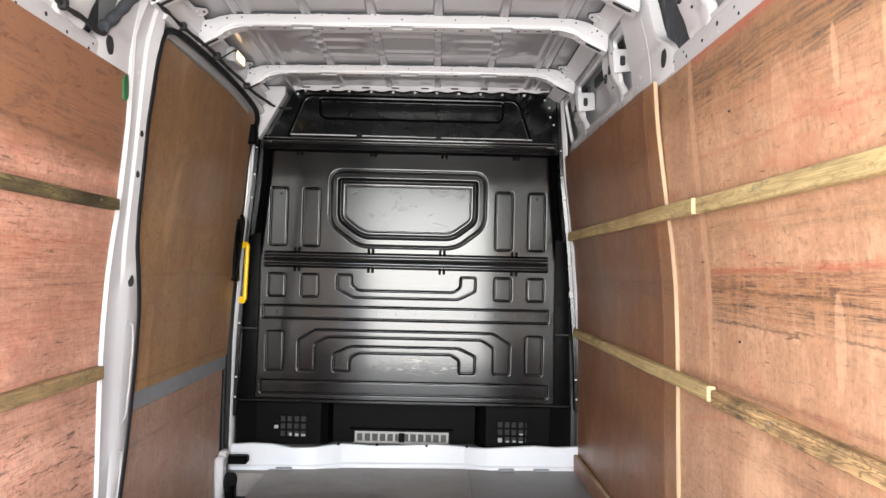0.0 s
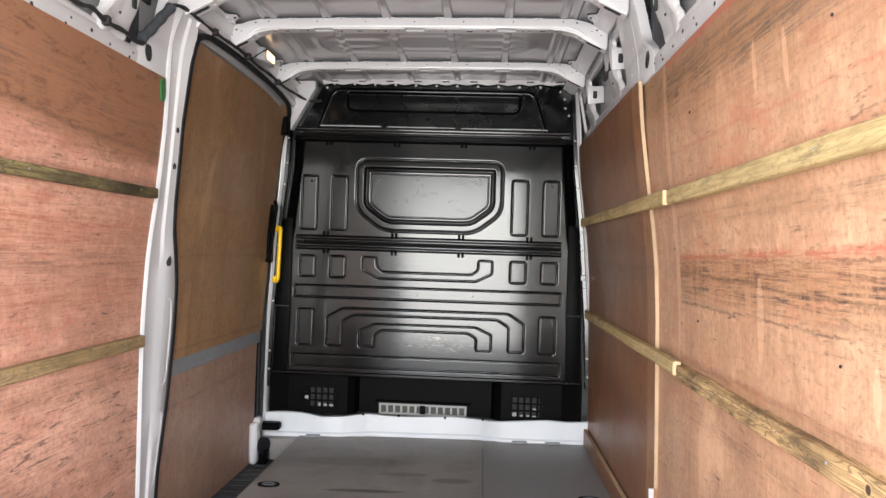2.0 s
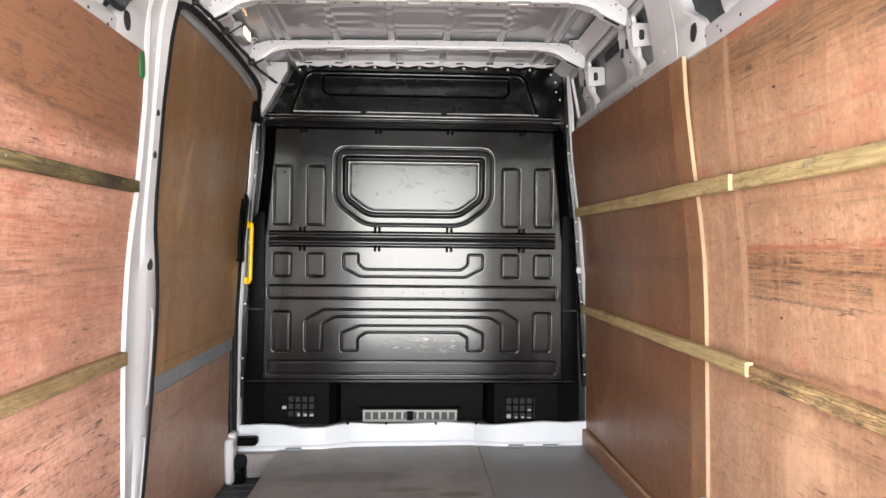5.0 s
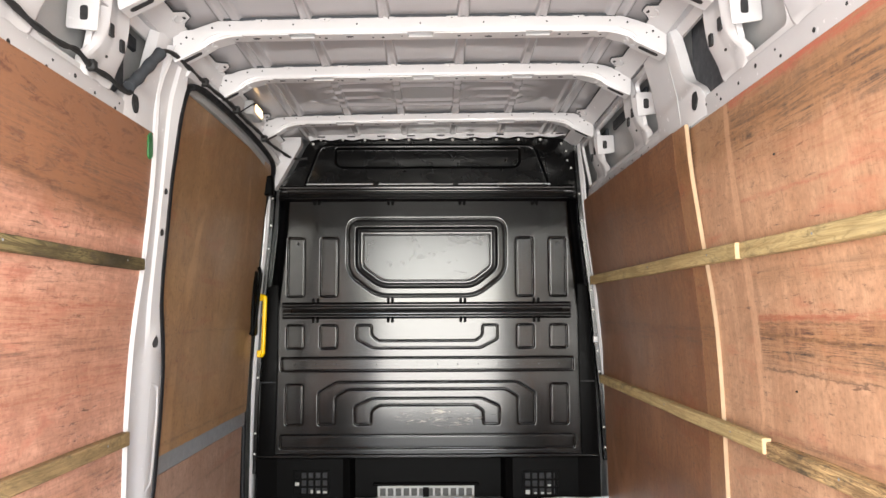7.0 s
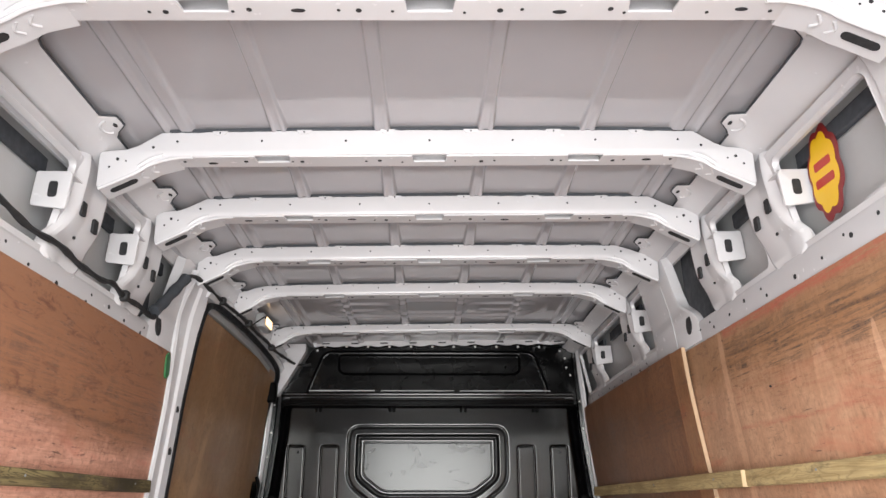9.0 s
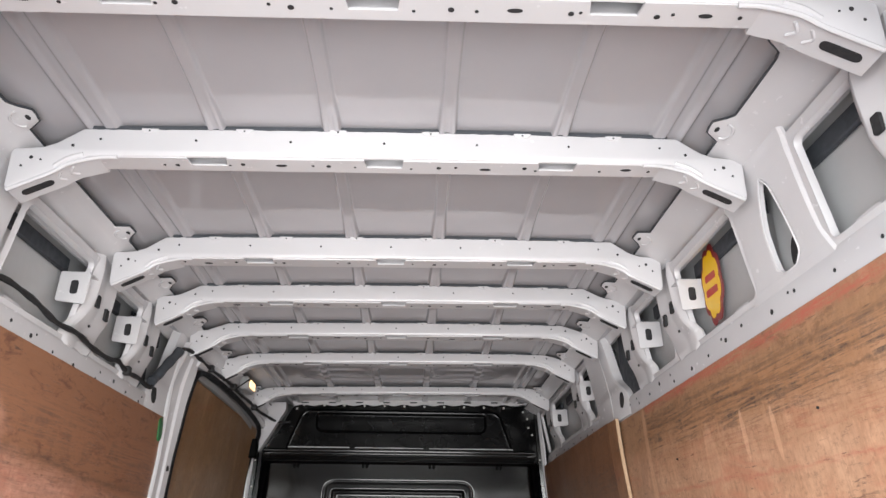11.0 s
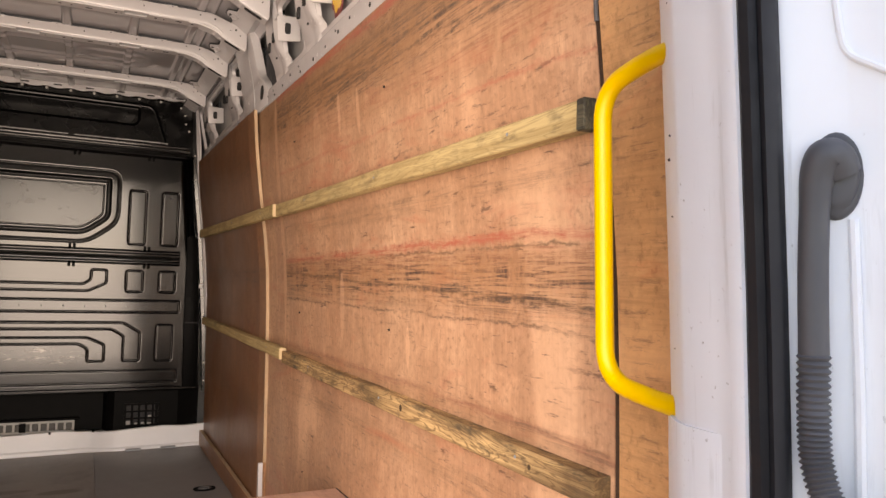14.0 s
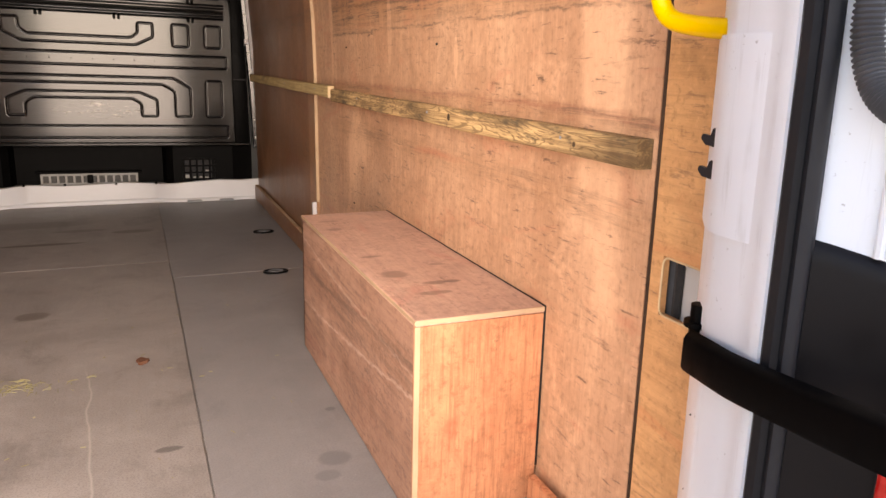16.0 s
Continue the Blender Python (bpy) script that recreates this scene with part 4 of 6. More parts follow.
            bead = [(s * (0.722 + 0.016 * math.cos(q)), yy + 0.026 * math.sin(q), zq - 0.002 - 0.36 * 0.016 * (1 + math.cos(q))) for q in [-1.7 + 0.34 * k for k in range(11)]]
            part("lug_bead", tube(bmesh.new(), bead, 0.0032, 6), WHITE, ob)
    for yy in ((0.36, 0.84, 1.36, 1.83, 2.78, 3.25, 3.42) if s > 0 else (0.84, 1.36, 1.86)):
        bm = bmesh.new()
        pl = rounded([(yy - 0.06, 1.68), (yy + 0.06, 1.68), (yy + 0.045, 1.704), (yy - 0.03, 1.707)], 0.008)
        prism(bm, pl, "x", s * (abs(wall_x(1.64, s)) + 0.016), s * (abs(wall_x(1.64, s)) + 0.019))
        part("upstand", bm, WHITE, ob)
        part("upstand_hole", disc(bmesh.new(), (s * (abs(wall_x(1.64, s)) + 0.0155), yy + 0.01, 1.694), (-s, 0, 0), 0.003, 0.001, 8), HOLE, ob)
    return ob


side_rail(1)
side_rail(-1)


def post(s, yc, hole=True, flip=1):
    ob = thing("side_post", "white pressed steel roof post with square holes and bracket", "roof post", "posts between roof bows and side rails")
    ob.location = (0, yc, 0)
    rows = [(1.965, 0.812, -0.012, 0.105), (1.94, 0.803, -0.02, 0.122), (1.90, 0.800, -0.022, 0.132), (1.86, 0.803, -0.022, 0.136), (1.82, 0.808, -0.022, 0.138), (1.79, 0.813, -0.024, 0.138),
            (1.765, 0.822, -0.030, 0.136), (1.742, 0.832, -0.046, 0.134), (1.722, 0.838, -0.064, 0.132), (1.70, 0.841, -0.070, 0.126), (1.686, 0.842, -0.066, 0.118), (1.675, 0.8425, -0.054, 0.108)]
    rings = []
    for z, x, a, b in rows:
        c = 0.012
        x -= 0.0 if s > 0 else 0.018
        m = (a + b) / 2
        rings.append([(s * (x + 0.004), a + c, z), (s * x, a + 2 * c, z), (s * (x + 0.009), m - 0.008, z), (s * (x + 0.009), m + 0.008, z), (s * x, b - 2 * c, z), (s * (x + 0.004), b - c, z), (s * (x + 0.016), b, z), (s * (x + 0.020), b, z), (s * (x + 0.024), m, z), (s * (x + 0.020), a, z), (s * (x + 0.016), a, z)])
    bm = loft(bmesh.new(), rings)
    part("post_body", bm, WHITE, ob, "", 28)
    dx = 0.0 if s > 0 else 0.018
    for yy, z, x in ((0.020, 1.812, 0.8095 - dx), (0.092, 1.795, 0.8122 - dx)):
        bm = bmesh.new()
        pl = rounded([(yy - 0.011, z - 0.017), (yy + 0.011, z - 0.017), (yy + 0.011, z + 0.017), (yy - 0.011, z + 0.017)], 0.004)
        prism(bm, pl, "x", s * (x - 0.0025), s * (x + 0.004))
        part("square_hole", bm, HOLE, ob)
    part("round_hole", disc(bmesh.new(), (s * (0.8265 - dx), 0.03, 1.745), (-s, 0, 0), 0.004, 0.002), HOLE, ob)
    if hole:
        pl = rounded([(s * (0.805 - dx), 1.775), (s * (0.884 - dx), 1.785), (s * (0.880 - dx), 1.868), (s * (0.800 - dx), 1.862)], 0.008)
        bm = slab(bmesh.new(), pl, "y", -0.066, -0.072, 0.002)
        box(bm, *sorted((s * (0.806 - dx), s * (0.880 - dx))), -0.07, -0.01, 1.862, 1.866)
    else:
        # a shallow channel that reaches the outer skin
        bm = boxbm(*sorted((s * (0.812 - dx), s * 0.893)), -0.030, -0.026, 1.788, 1.858, 0.0015)
        for z in (1.788, 1.855):
            box(bm, *sorted((s * (0.812 - dx), s * 0.893)), -0.038, -0.0262, z, z + 0.003, 0.001)
    br = part("bracket", bm, WHITE, ob, "white bracket plate with an oblong hole" if hole else "plain white bracket plate", 30)
    if hole:
        bm = bmesh.new()
        hx, hz = 0.838 - dx, 1.822
        prism(bm, rounded([(s * (hx - 0.010), hz - 0.019), (s * (hx + 0.010), hz - 0.019), (s * (hx + 0.010), hz + 0.019), (s * (hx - 0.010), hz + 0.019)], 0.0075), "y", -0.0732, -0.0721)
        part("oblong_hole", bm, HOLE, br)
    else:
        rnd = random.Random(12)
        bm = tube(bmesh.new(), bend([(s * (0.8895 + rnd.uniform(-0.002, 0.002)), -0.0385 + rnd.uniform(-0.002, 0.002), 1.776 + 0.010 * k) for k in range(10)], 3), 0.0028, 6)
        part("sealant_bead", bm, RUBBERGREY, br, "dark smear of sealant")
    return ob


for yc in (1.68, 2.08, 2.955, 3.63):
    post(1, yc)
for yc in (1.67, 2.065):
    post(-1, yc)
post(1, 0.62, False)
post(-1, 0.62, False)


HEAD = [(1.66, 0.845), (1.72, 0.841), (1.80, 0.826), (1.88, 0.812), (1.93, 0.800), (1.99, 0.772)]


def recess_frame(s, y0, y1, z0=1.692, z1=1.916, wide=0.022):
    """A pressed frame round one opening between two posts, with a lip turned into the recess."""
    hole = rounded(ccw([(y0 + wide, z0 + 0.004), (y1 - wide, z0 + 0.004), (y1 - wide, z1 - 0.012), (y0 + wide, z1 - 0.012)]), 0.020, 5)
    ring = ccw([(y0, z0 - 0.012), (y1, z0 - 0.012), (y1, z1 + 0.012), (y0, z1 + 0.012)])
    n = len(hole)
    cy, cz = (y0 + y1) / 2, (z0 + z1) / 2
    far = []
    for y, z in hole:
        k = min((y1 - y0) / 2 / max(1e-6, abs(y - cy)), (z1 - z0 + 0.024) / 2 / max(1e-6, abs(z - cz)))
        far.append((cy + (y - cy) * k, cz + (z - cz) * k))
    x = lambda z: lerp_table(HEAD, z) - (0.0 if s > 0 else 0.014)
    mid = offset(hole, -0.007)
    rows = [[(s * (x(z) + 0.004), y, z) for y, z in far], [(s * (x(z) + 0.003), y, z) for y, z in mid], [(s * (x(z) + 0.001), y, z) for y, z in offset(hole, -0.002)],
            [(s * (x(z) + 0.004), y, z) for y, z in hole], [(s * (x(z) + 0.016), y, z) for y, z in offset(hole, 0.001)]]
    bm = loft(bmesh.new(), rows, True, False)
    tagged(part("trim_recess_frame", bm, WHITE, None, "", 40), "white pressed frame round an opening in the roof side", "trim", kind="structure")


for y0, y1 in ((0.715, 0.965), (1.245, 1.665), (1.785, 2.065), (2.735, 2.94), (3.06, 3.62), (3.735, 3.975)):
    recess_frame(1, y0, y1)
for y0, y1 in ((0.715, 0.965), (1.245, 1.655), (1.775, 2.05)):
    recess_frame(-1, y0, y1)


def pillar_tops(s):
    """The two body pillars' heads: one with a tall slot, one with an oblong hole."""
    ob = thing("trim_pillar_head_" + ("right_rear" if s > 0 else "left_rear"), "white pillar head with a tall slot", "trim", kind="structure")
    head_x = lambda z: lerp_table([(1.67, 0.842), (1.72, 0.838), (1.80, 0.822), (1.88, 0.808), (1.93, 0.796), (1.99, 0.768)], z)
    outer_a = [(1.672, 0.935), (1.72, 0.962), (1.76, 0.966), (1.86, 0.966), (1.90, 0.964), (1.94, 0.955), (1.975, 0.94)]
    slot_a = [(1.695, 1.078), (1.700, 1.062), (1.712, 1.052), (1.74, 1.048), (1.80, 1.054), (1.86, 1.066), (1.882, 1.074), (1.895, 1.088)]
    slot_b = [(1.695, 1.120), (1.700, 1.134), (1.712, 1.143), (1.74, 1.146), (1.80, 1.140), (1.85, 1.120), (1.882, 1.104), (1.895, 1.092)]
    outer_b = [(1.672, 1.285), (1.69, 1.262), (1.72, 1.250), (1.76, 1.246), (1.86, 1.244), (1.90, 1.248), (1.94, 1.258), (1.975, 1.29)]

    def leg(bm, lo, hi, z0, z1, n):
        rings = []
        for k in range(n + 1):
            z = z0 + (z1 - z0) * k / n
            x, a, b = head_x(z), lerp_table(lo, z), lerp_table(hi, z)
            rings.append([(s * (x + 0.005), a, z), (s * x, a + 0.006, z), (s * x, b - 0.006, z), (s * (x + 0.005), b, z), (s * (x + 0.012), b, z), (s * (x + 0.012), a, z)])
        loft(bm, rings)

    for nm, lo, hi, z0, z1 in (("rear_leg", outer_a, slot_a, 1.695, 1.895), ("front_leg", slot_b, outer_b, 1.695, 1.895), ("head_plate", outer_a, outer_b, 1.8952, 1.975), ("foot_plate", outer_a, outer_b, 1.672, 1.6948)):
        bm = bmesh.new()
        leg(bm, lo, hi, z0, z1, 12)
        part(nm, bm, WHITE, ob, "", 25)
    rim = lambda tab, z: (s * (head_x(z) + 0.001), lerp_table(tab, z), z)
    zs = [1.697 + 0.0198 * k for k in range(11)]
    part("slot_rim", tube(bmesh.new(), bend([rim(slot_a, z) for z in zs] + [rim(slot_b, z) for z in zs[::-1]] + [rim(slot_a, zs[0])], 2), 0.0024, 8), WHITE, ob)
    bm = bmesh.new()
    disc(bm, (s * 0.868, 1.10, 1.735), (-s, 0, 0), 0.03, 0.002, 18, 1.5, (0, 0, 1))
    part("round_hole", bm, HOLE, ob)
    part("inner_plate", boxbm(*sorted((s * 0.870, s * 0.873)), 1.02, 1.18, 1.68, 1.92), PRIMER, ob)
    ob2 = thing("trim_pillar_head_" + ("right_front" if s > 0 else "left_front"), "white pillar head with an oblong hole", "trim", kind="structure")
    rows = [(1.965, 0.775, 2.46, 2.74), (1.93, 0.790, 2.455, 2.74), (1.86, 0.808, 2.455, 2.74), (1.80, 0.820, 2.45, 2.74), (1.765, 0.826, 2.43, 2.74), (1.74, 0.830, 2.385, 2.74), (1.715, 0.833, 2.34, 2.74), (1.69, 0.836, 2.315, 2.74), (1.62, 0.839, 2.295, 2.74)]
    if s < 0:
        rows = [(z, x - 0.012, a - 0.06, 2.60) for z, x, a, b in rows]
    rings = [[(s * (x + 0.006), a, z), (s * x, a + 0.014, z), (s * x, b, z), (s * (x + 0.04), b, z), (s * (x + 0.04), a, z)] for z, x, a, b in rows]
    bm = loft(bmesh.new(), rings)
    part("plate", bm, WHITE, ob2, "", 40)
    bm = bmesh.new()
    dy = 0 if s > 0 else -0.06
    disc(bm, (s * (0.8345 if s > 0 else 0.8225), 2.375 + dy, 1.687), (-s, 0, 0.05), 0.022, 0.002, 18, 1.5, (0, 0, 1))
    part("oblong_hole", bm, HOLE, ob2)
    if s > 0:
        bm = tube(bmesh.new(), [(0.7905, 2.55, 1.93), (0.8085, 2.53, 1.86), (0.8305, 2.52, 1.74), (0.8395, 2.515, 1.63)], 0.0022, 6)
        part("sheet_joint", bm, PRIMER, ob2)


pillar_tops(1)
pillar_tops(-1)

# ---- bulkhead ----
bulk = thing("bulkhead", "black painted pressed steel bulkhead with a blanked window", "bulkhead")
Y = 4.0
bulk.matrix_basis = pose(0, 0, 1.0) @ pose(0, 0, 0, 0, 0.75, 0) @ pose(0, 0, -1.0)
upper_poly = [(-0.778, 1.66), (0.778, 1.66), (0.775, 1.72), (0.768, 1.955), (0.60, 1.975), (0.0, 1.985), (-0.60, 1.975), (-0.635, 1.93), (-0.70, 1.80), (-0.765, 1.72)]


def edge_distance(poly, px, pz):
    """How far inside a closed outline each point lies (negative outside)."""
    q = np.array(poly, float)
    best = np.full(px.shape, 9.0)
    inside = np.zeros(px.shape, bool)
    for (x0, z0), (x1, z1) in zip(q, np.roll(q, -1, 0)):
        dx, dz = x1 - x0, z1 - z0
        t = np.clip(((px - x0) * dx + (pz - z0) * dz) / max(1e-12, dx * dx + dz * dz), 0, 1)
        best = np.minimum(best, np.hypot(px - x0 - t * dx, pz - z0 - t * dz))
        if dz:
            inside ^= ((z0 > pz) != (z1 > pz)) & (px < x0 + (pz - z0) * dx / dz)
    return np.where(inside, best, -best)


def soft(t):
    t = np.clip(t, 0, 1)
    return t * t * (3 - 2 * t)


def rect(x0, x1, z0, z1):
    return [(x0, z0), (x1, z0), (x1, z1), (x0, z1)]


def grid_part(name, keep, gx, gz, depth, mat, label=""):
    """The chosen cells of a pressed sheet as one mesh; depth runs away from the load space."""
    ids = np.full(gx.shape, -1)
    use = np.zeros(gx.shape, bool)
    use[:-1, :-1] |= keep
    use[1:, :-1] |= keep
    use[:-1, 1:] |= keep
    use[1:, 1:] |= keep
    ids[use] = np.arange(use.sum())
    j, i = np.nonzero(keep)
    quads = np.stack([ids[j, i], ids[j, i + 1], ids[j + 1, i + 1], ids[j + 1, i]], 1)
    me = bpy.data.meshes.new(name)
    me.from_pydata(np.stack([gx[use], Y + depth[use], gz[use]], 1).tolist(), [], quads.tolist())
    me.polygons.foreach_set("use_smooth", [True] * len(quads))
    me.materials.append(mat)
    ob = new(name, me)
    ob.parent = bulk
    if label:
        ob["label"] = label
    return ob


# outlines of the pressings in the lower sheet
PADS = []
for sx in (-1, 1):
    for a, b in ((0.632, 0.720), (0.461, 0.549)):
        x0, x1 = sorted((sx * a - 0.006, sx * b - 0.006))
        PADS += [(rect(x0, x1, 1.142, 1.447), 0.016), (rect(x0, x1, 0.876, 0.996), 0.016)]
    x0, x1 = sorted((sx * 0.632 - 0.008, sx * 0.720 - 0.008))
    PADS.append((rect(x0, x1, 0.490, 0.694), 0.016))
for z0, z1 in ((0.762, 0.829), (0.373, 0.440)):
    PADS.append((rect(-0.752, 0.742, z0, z1), 0.012))
PADS.append(([(-0.37, 0.996), (-0.37, 0.922), (-0.283, 0.877), (0.267, 0.877), (0.357, 0.922), (0.357, 0.996), (0.278, 0.996), (0.278, 0.943), (0.243, 0.916), (-0.258, 0.916), (-0.292, 0.943), (-0.292, 0.996)], 0.014))
PADS.append(([(-0.562, 0.492), (-0.476, 0.492), (-0.476, 0.630), (-0.412, 0.668), (0.395, 0.668), (0.456, 0.630), (0.456, 0.492), (0.542, 0.492), (0.542, 0.652), (0.455, 0.706), (-0.472, 0.706), (-0.562, 0.652)], 0.014))
PADS.append(([(-0.377, 0.492), (-0.292, 0.492), (-0.292, 0.560), (-0.250, 0.588), (0.234, 0.588), (0.278, 0.560), (0.278, 0.492), (0.362, 0.492), (0.362, 0.585), (0.275, 0.624), (-0.290, 0.624), (-0.377, 0.585)], 0.014))
HALF = [(0.335, 0.862), (0.62, 0.855), (1.2, 0.815), (1.5, 0.785), (1.66, 0.778)]
STEP_ = 0.0026
gx, gz = np.meshgrid(np.arange(-0.873, 0.8735, STEP_), np.arange(0.336, 1.661, STEP_))
half = np.interp(gz, [h[0] for h in HALF], [h[1] for h in HALF])
depth = 0.045 * np.clip((np.abs(gx) - (half - 0.062)) / 0.062, 0, 1) ** 1.3 * soft((gz - 1.05) / 0.12)
depth += 0.004 * soft((gz - 1.485) / 0.17)
cx_ = gx[:-1, :-1] + STEP_ / 2
free = np.abs(cx_) < half[:-1, :-1] + 0.006
owner = np.zeros(cx_.shape, int)
for k, (poly, r) in enumerate(PADS):
    poly = rounded(ccw(poly), r, 4)
    xs_ = [p[0] for p in poly]
    zs_ = [p[1] for p in poly]
    near = (gx > min(xs_) - 0.03) & (gx < max(xs_) + 0.03) & (gz > min(zs_) - 0.03) & (gz < max(zs_) + 0.03)
    d = edge_distance(poly, gx[near], gz[near])
    depth[near] += 0.0040 * soft((d + 0.001) / 0.006) + 0.0065 * np.clip(1 - np.abs(d - 0.001) / 0.0062, 0, 1)
    cell = np.full(gx.shape, -1.0)
    cell[near] = d
    owner[(cell[:-1, :-1] > -0.010) & free] = k + 1
# window blank: stepped frame and inner plate
wx = -0.008
WINDOW = rounded(ccw([(wx - 0.405, 1.262), (wx - 0.255, 1.148), (wx + 0.255, 1.148), (wx + 0.405, 1.262), (wx + 0.405, 1.540), (wx - 0.405, 1.540)]), 0.06, 6)
near = (np.abs(gx - wx) < 0.46) & (gz > 1.10) & (gz < 1.59)
d = edge_distance(WINDOW, gx[near], gz[near])
STEPS = [(-0.014, 0.0), (-0.010, 0.0010), (-0.004, 0.0060), (0.000, 0.0045), (0.005, -0.0040), (0.009, -0.0066), (0.036, -0.0072), (0.039, -0.0050), (0.049, 0.0150), (0.053, 0.0155), (0.062, 0.0022), (0.066, 0.0018), (0.073, 0.0022), (0.077, 0.0052), (0.081, 0.0026), (0.4, 0.0026)]
depth[near] += np.interp(d, [q[0] for q in STEPS], [q[1] for q in STEPS])
cell = np.full(gx.shape, -1.0)
cell[near] = d
cell = cell[:-1, :-1]
owner[cell > -0.016] = 90
owner[cell > 0.0825] = 91
grid_part("sheet", free & (owner == 0), gx, gz, depth, BLACK)
for k in range(len(PADS)):
    grid_part("pressed_panel", owner == k + 1, gx, gz, depth, BLACK)
grid_part("window_frame", owner == 90, gx, gz, depth, BLACK, "stepped black pressed frame of the blanked window")
grid_part("window_blank", owner == 91, gx, gz, depth, PANE, "smudged glossy blanking plate")
# upper panel
ux, uz = np.meshgrid(np.arange(-0.79, 0.7905, STEP_), np.arange(1.652, 1.988, STEP_))
d = edge_distance(upper_poly, ux, uz)
udepth = np.full(ux.shape, -0.004)
ridge = edge_distance(rounded(ccw([(-0.655, 1.70), (0.642, 1.70), (0.560, 1.938), (-0.565, 1.938)]), 0.05, 6), ux, uz)
udepth -= 0.012 * soft((ridge + 0.002) / 0.012)
udepth -= 0.0015 * np.clip(1 - np.abs(ridge - 0.012) / 0.004, 0, 1)
tray = edge_distance(rounded(ccw([(-0.455, 1.808), (0.455, 1.808), (0.485, 1.83), (0.485, 1.918), (-0.485, 1.918), (-0.485, 1.83)]), 0.02, 5), ux, uz)
udepth += 0.016 * soft((tray + 0.002) / 0.014)
keep = d[:-1, :-1] > 0.0
inner = keep & (tray[:-1, :-1] > -0.008)
grid_part("upper_panel", keep & ~inner, ux, uz, udepth, UPPER, "black upper panel with a raised field")
grid_part("pressed_tray", inner, ux, uz, udepth, UPPER)
# horizontal rails and their clips
for zc, hw, nm in ((1.679, 0.768, "reinforcing_rail"), (1.071, 0.742, "reinforcing_rail")):
    bm = bmesh.new()
    Yr = Y + 0.004 if zc > 1.5 else Y
    prof = [(Y, zc - 0.043), (Yr - 0.004, zc - 0.043), (Yr - 0.020, zc - 0.033), (Yr - 0.0225, zc - 0.031), (Yr - 0.0225, zc - 0.025), (Yr - 0.020, zc - 0.022), (Yr - 0.011, zc - 0.017), (Yr - 0.0105, zc - 0.004), (Yr - 0.0085, zc - 0.001), (Yr - 0.0105, zc + 0.002), (Yr - 0.011, zc + 0.015), (Yr - 0.020, zc + 0.020), (Yr - 0.0225, zc + 0.023), (Yr - 0.0225, zc + 0.030), (Yr - 0.020, zc + 0.032), (Yr - 0.004, zc + 0.042), (Y + 0.01, zc + 0.043)]
    prism(bm, prof, "x", -hw - 0.006, hw - 0.010)
    rail = part(nm, bm, BLACK, bulk, "black ribbed reinforcing rail", 50)
    bm = bmesh.new()
    ring_bead(bm, rounded(ccw(rect(-hw + 0.035, hw - 0.05, zc - 0.014, zc + 0.012)), 0.0125), Yr - 0.0108, 0.0085, 0.0030)
    part("rail_bead", bm, BLACK, rail)
    for x in (-0.578, -0.195, 0.178, 0.555):
        for dz in (0.052, -0.052):
            bm = bmesh.new()
            for dx in (-0.011, 0.011):
                box(bm, x + dx - 0.007, x + dx + 0.007, Yr - 0.012, Y + 0.001, zc + dz - 0.011, zc + dz + 0.011, 0.003)
            part("clip", bm, BLACKPLASTIC, rail)
# pale pieces stand in for the highlight on the panel's lower edge
bm = bmesh.new()
rnd = random.Random(5)
x = -0.63
while x < 0.61:
    w_ = rnd.uniform(0.03, 0.12)
    box(bm, x, x + w_, Y - 0.0215, Y + 0.001, 1.722, 1.7255 + rnd.uniform(0, 0.002))
    x += w_ + rnd.choice((0.0, 0.0, 0.004, 0.03))
part("bright_edge_line", bm, PRIMER, bulk, "pale broken strip painted as the bright reflecting edge")
# side wings
for s in (-1, 1):
    bm = bmesh.new()
    pl = [(s * 0.775, 0.34), (s * 0.862, 0.34), (s * 0.852, 0.72), (s * 0.822, 1.19), (s * 0.79, 1.21), (s * 0.768, 1.20), (s * 0.768, 0.72)]
    slab(bm, pl, "y", Y, Y - 0.016, 0.006)
    part("side_wing", bm, BLACKPLASTIC, bulk, "", 40)
    part("wing_joint", boxbm(*sorted((s * 0.775, s * 0.856)), Y - 0.0175, Y - 0.0155, 0.705, 0.712), HOLE, bulk)
# lower cover with its vents
front = [(-0.868, 3.99), (-0.82, 4.02), (-0.775, 4.045), (-0.44, 4.05), (-0.405, 4.075), (-0.385, 4.135), (0.375, 4.135), (0.395, 4.075), (0.43, 4.05), (0.765, 4.045), (0.81, 4.02), (0.868, 3.99)]
bm = bmesh.new()
prism(bm, front + [(0.868, 4.2), (-0.868, 4.2)], "z", 0.10, 0.338)
part("lower_cover", bm, BLACKPLASTIC, bulk, "black plastic lower cover with moulded vents", 25)
part("ledge", boxbm(-0.862, 0.862, Y - 0.012, Y + 0.03, 0.326, 0.350, 0.007), BLACK, bulk)


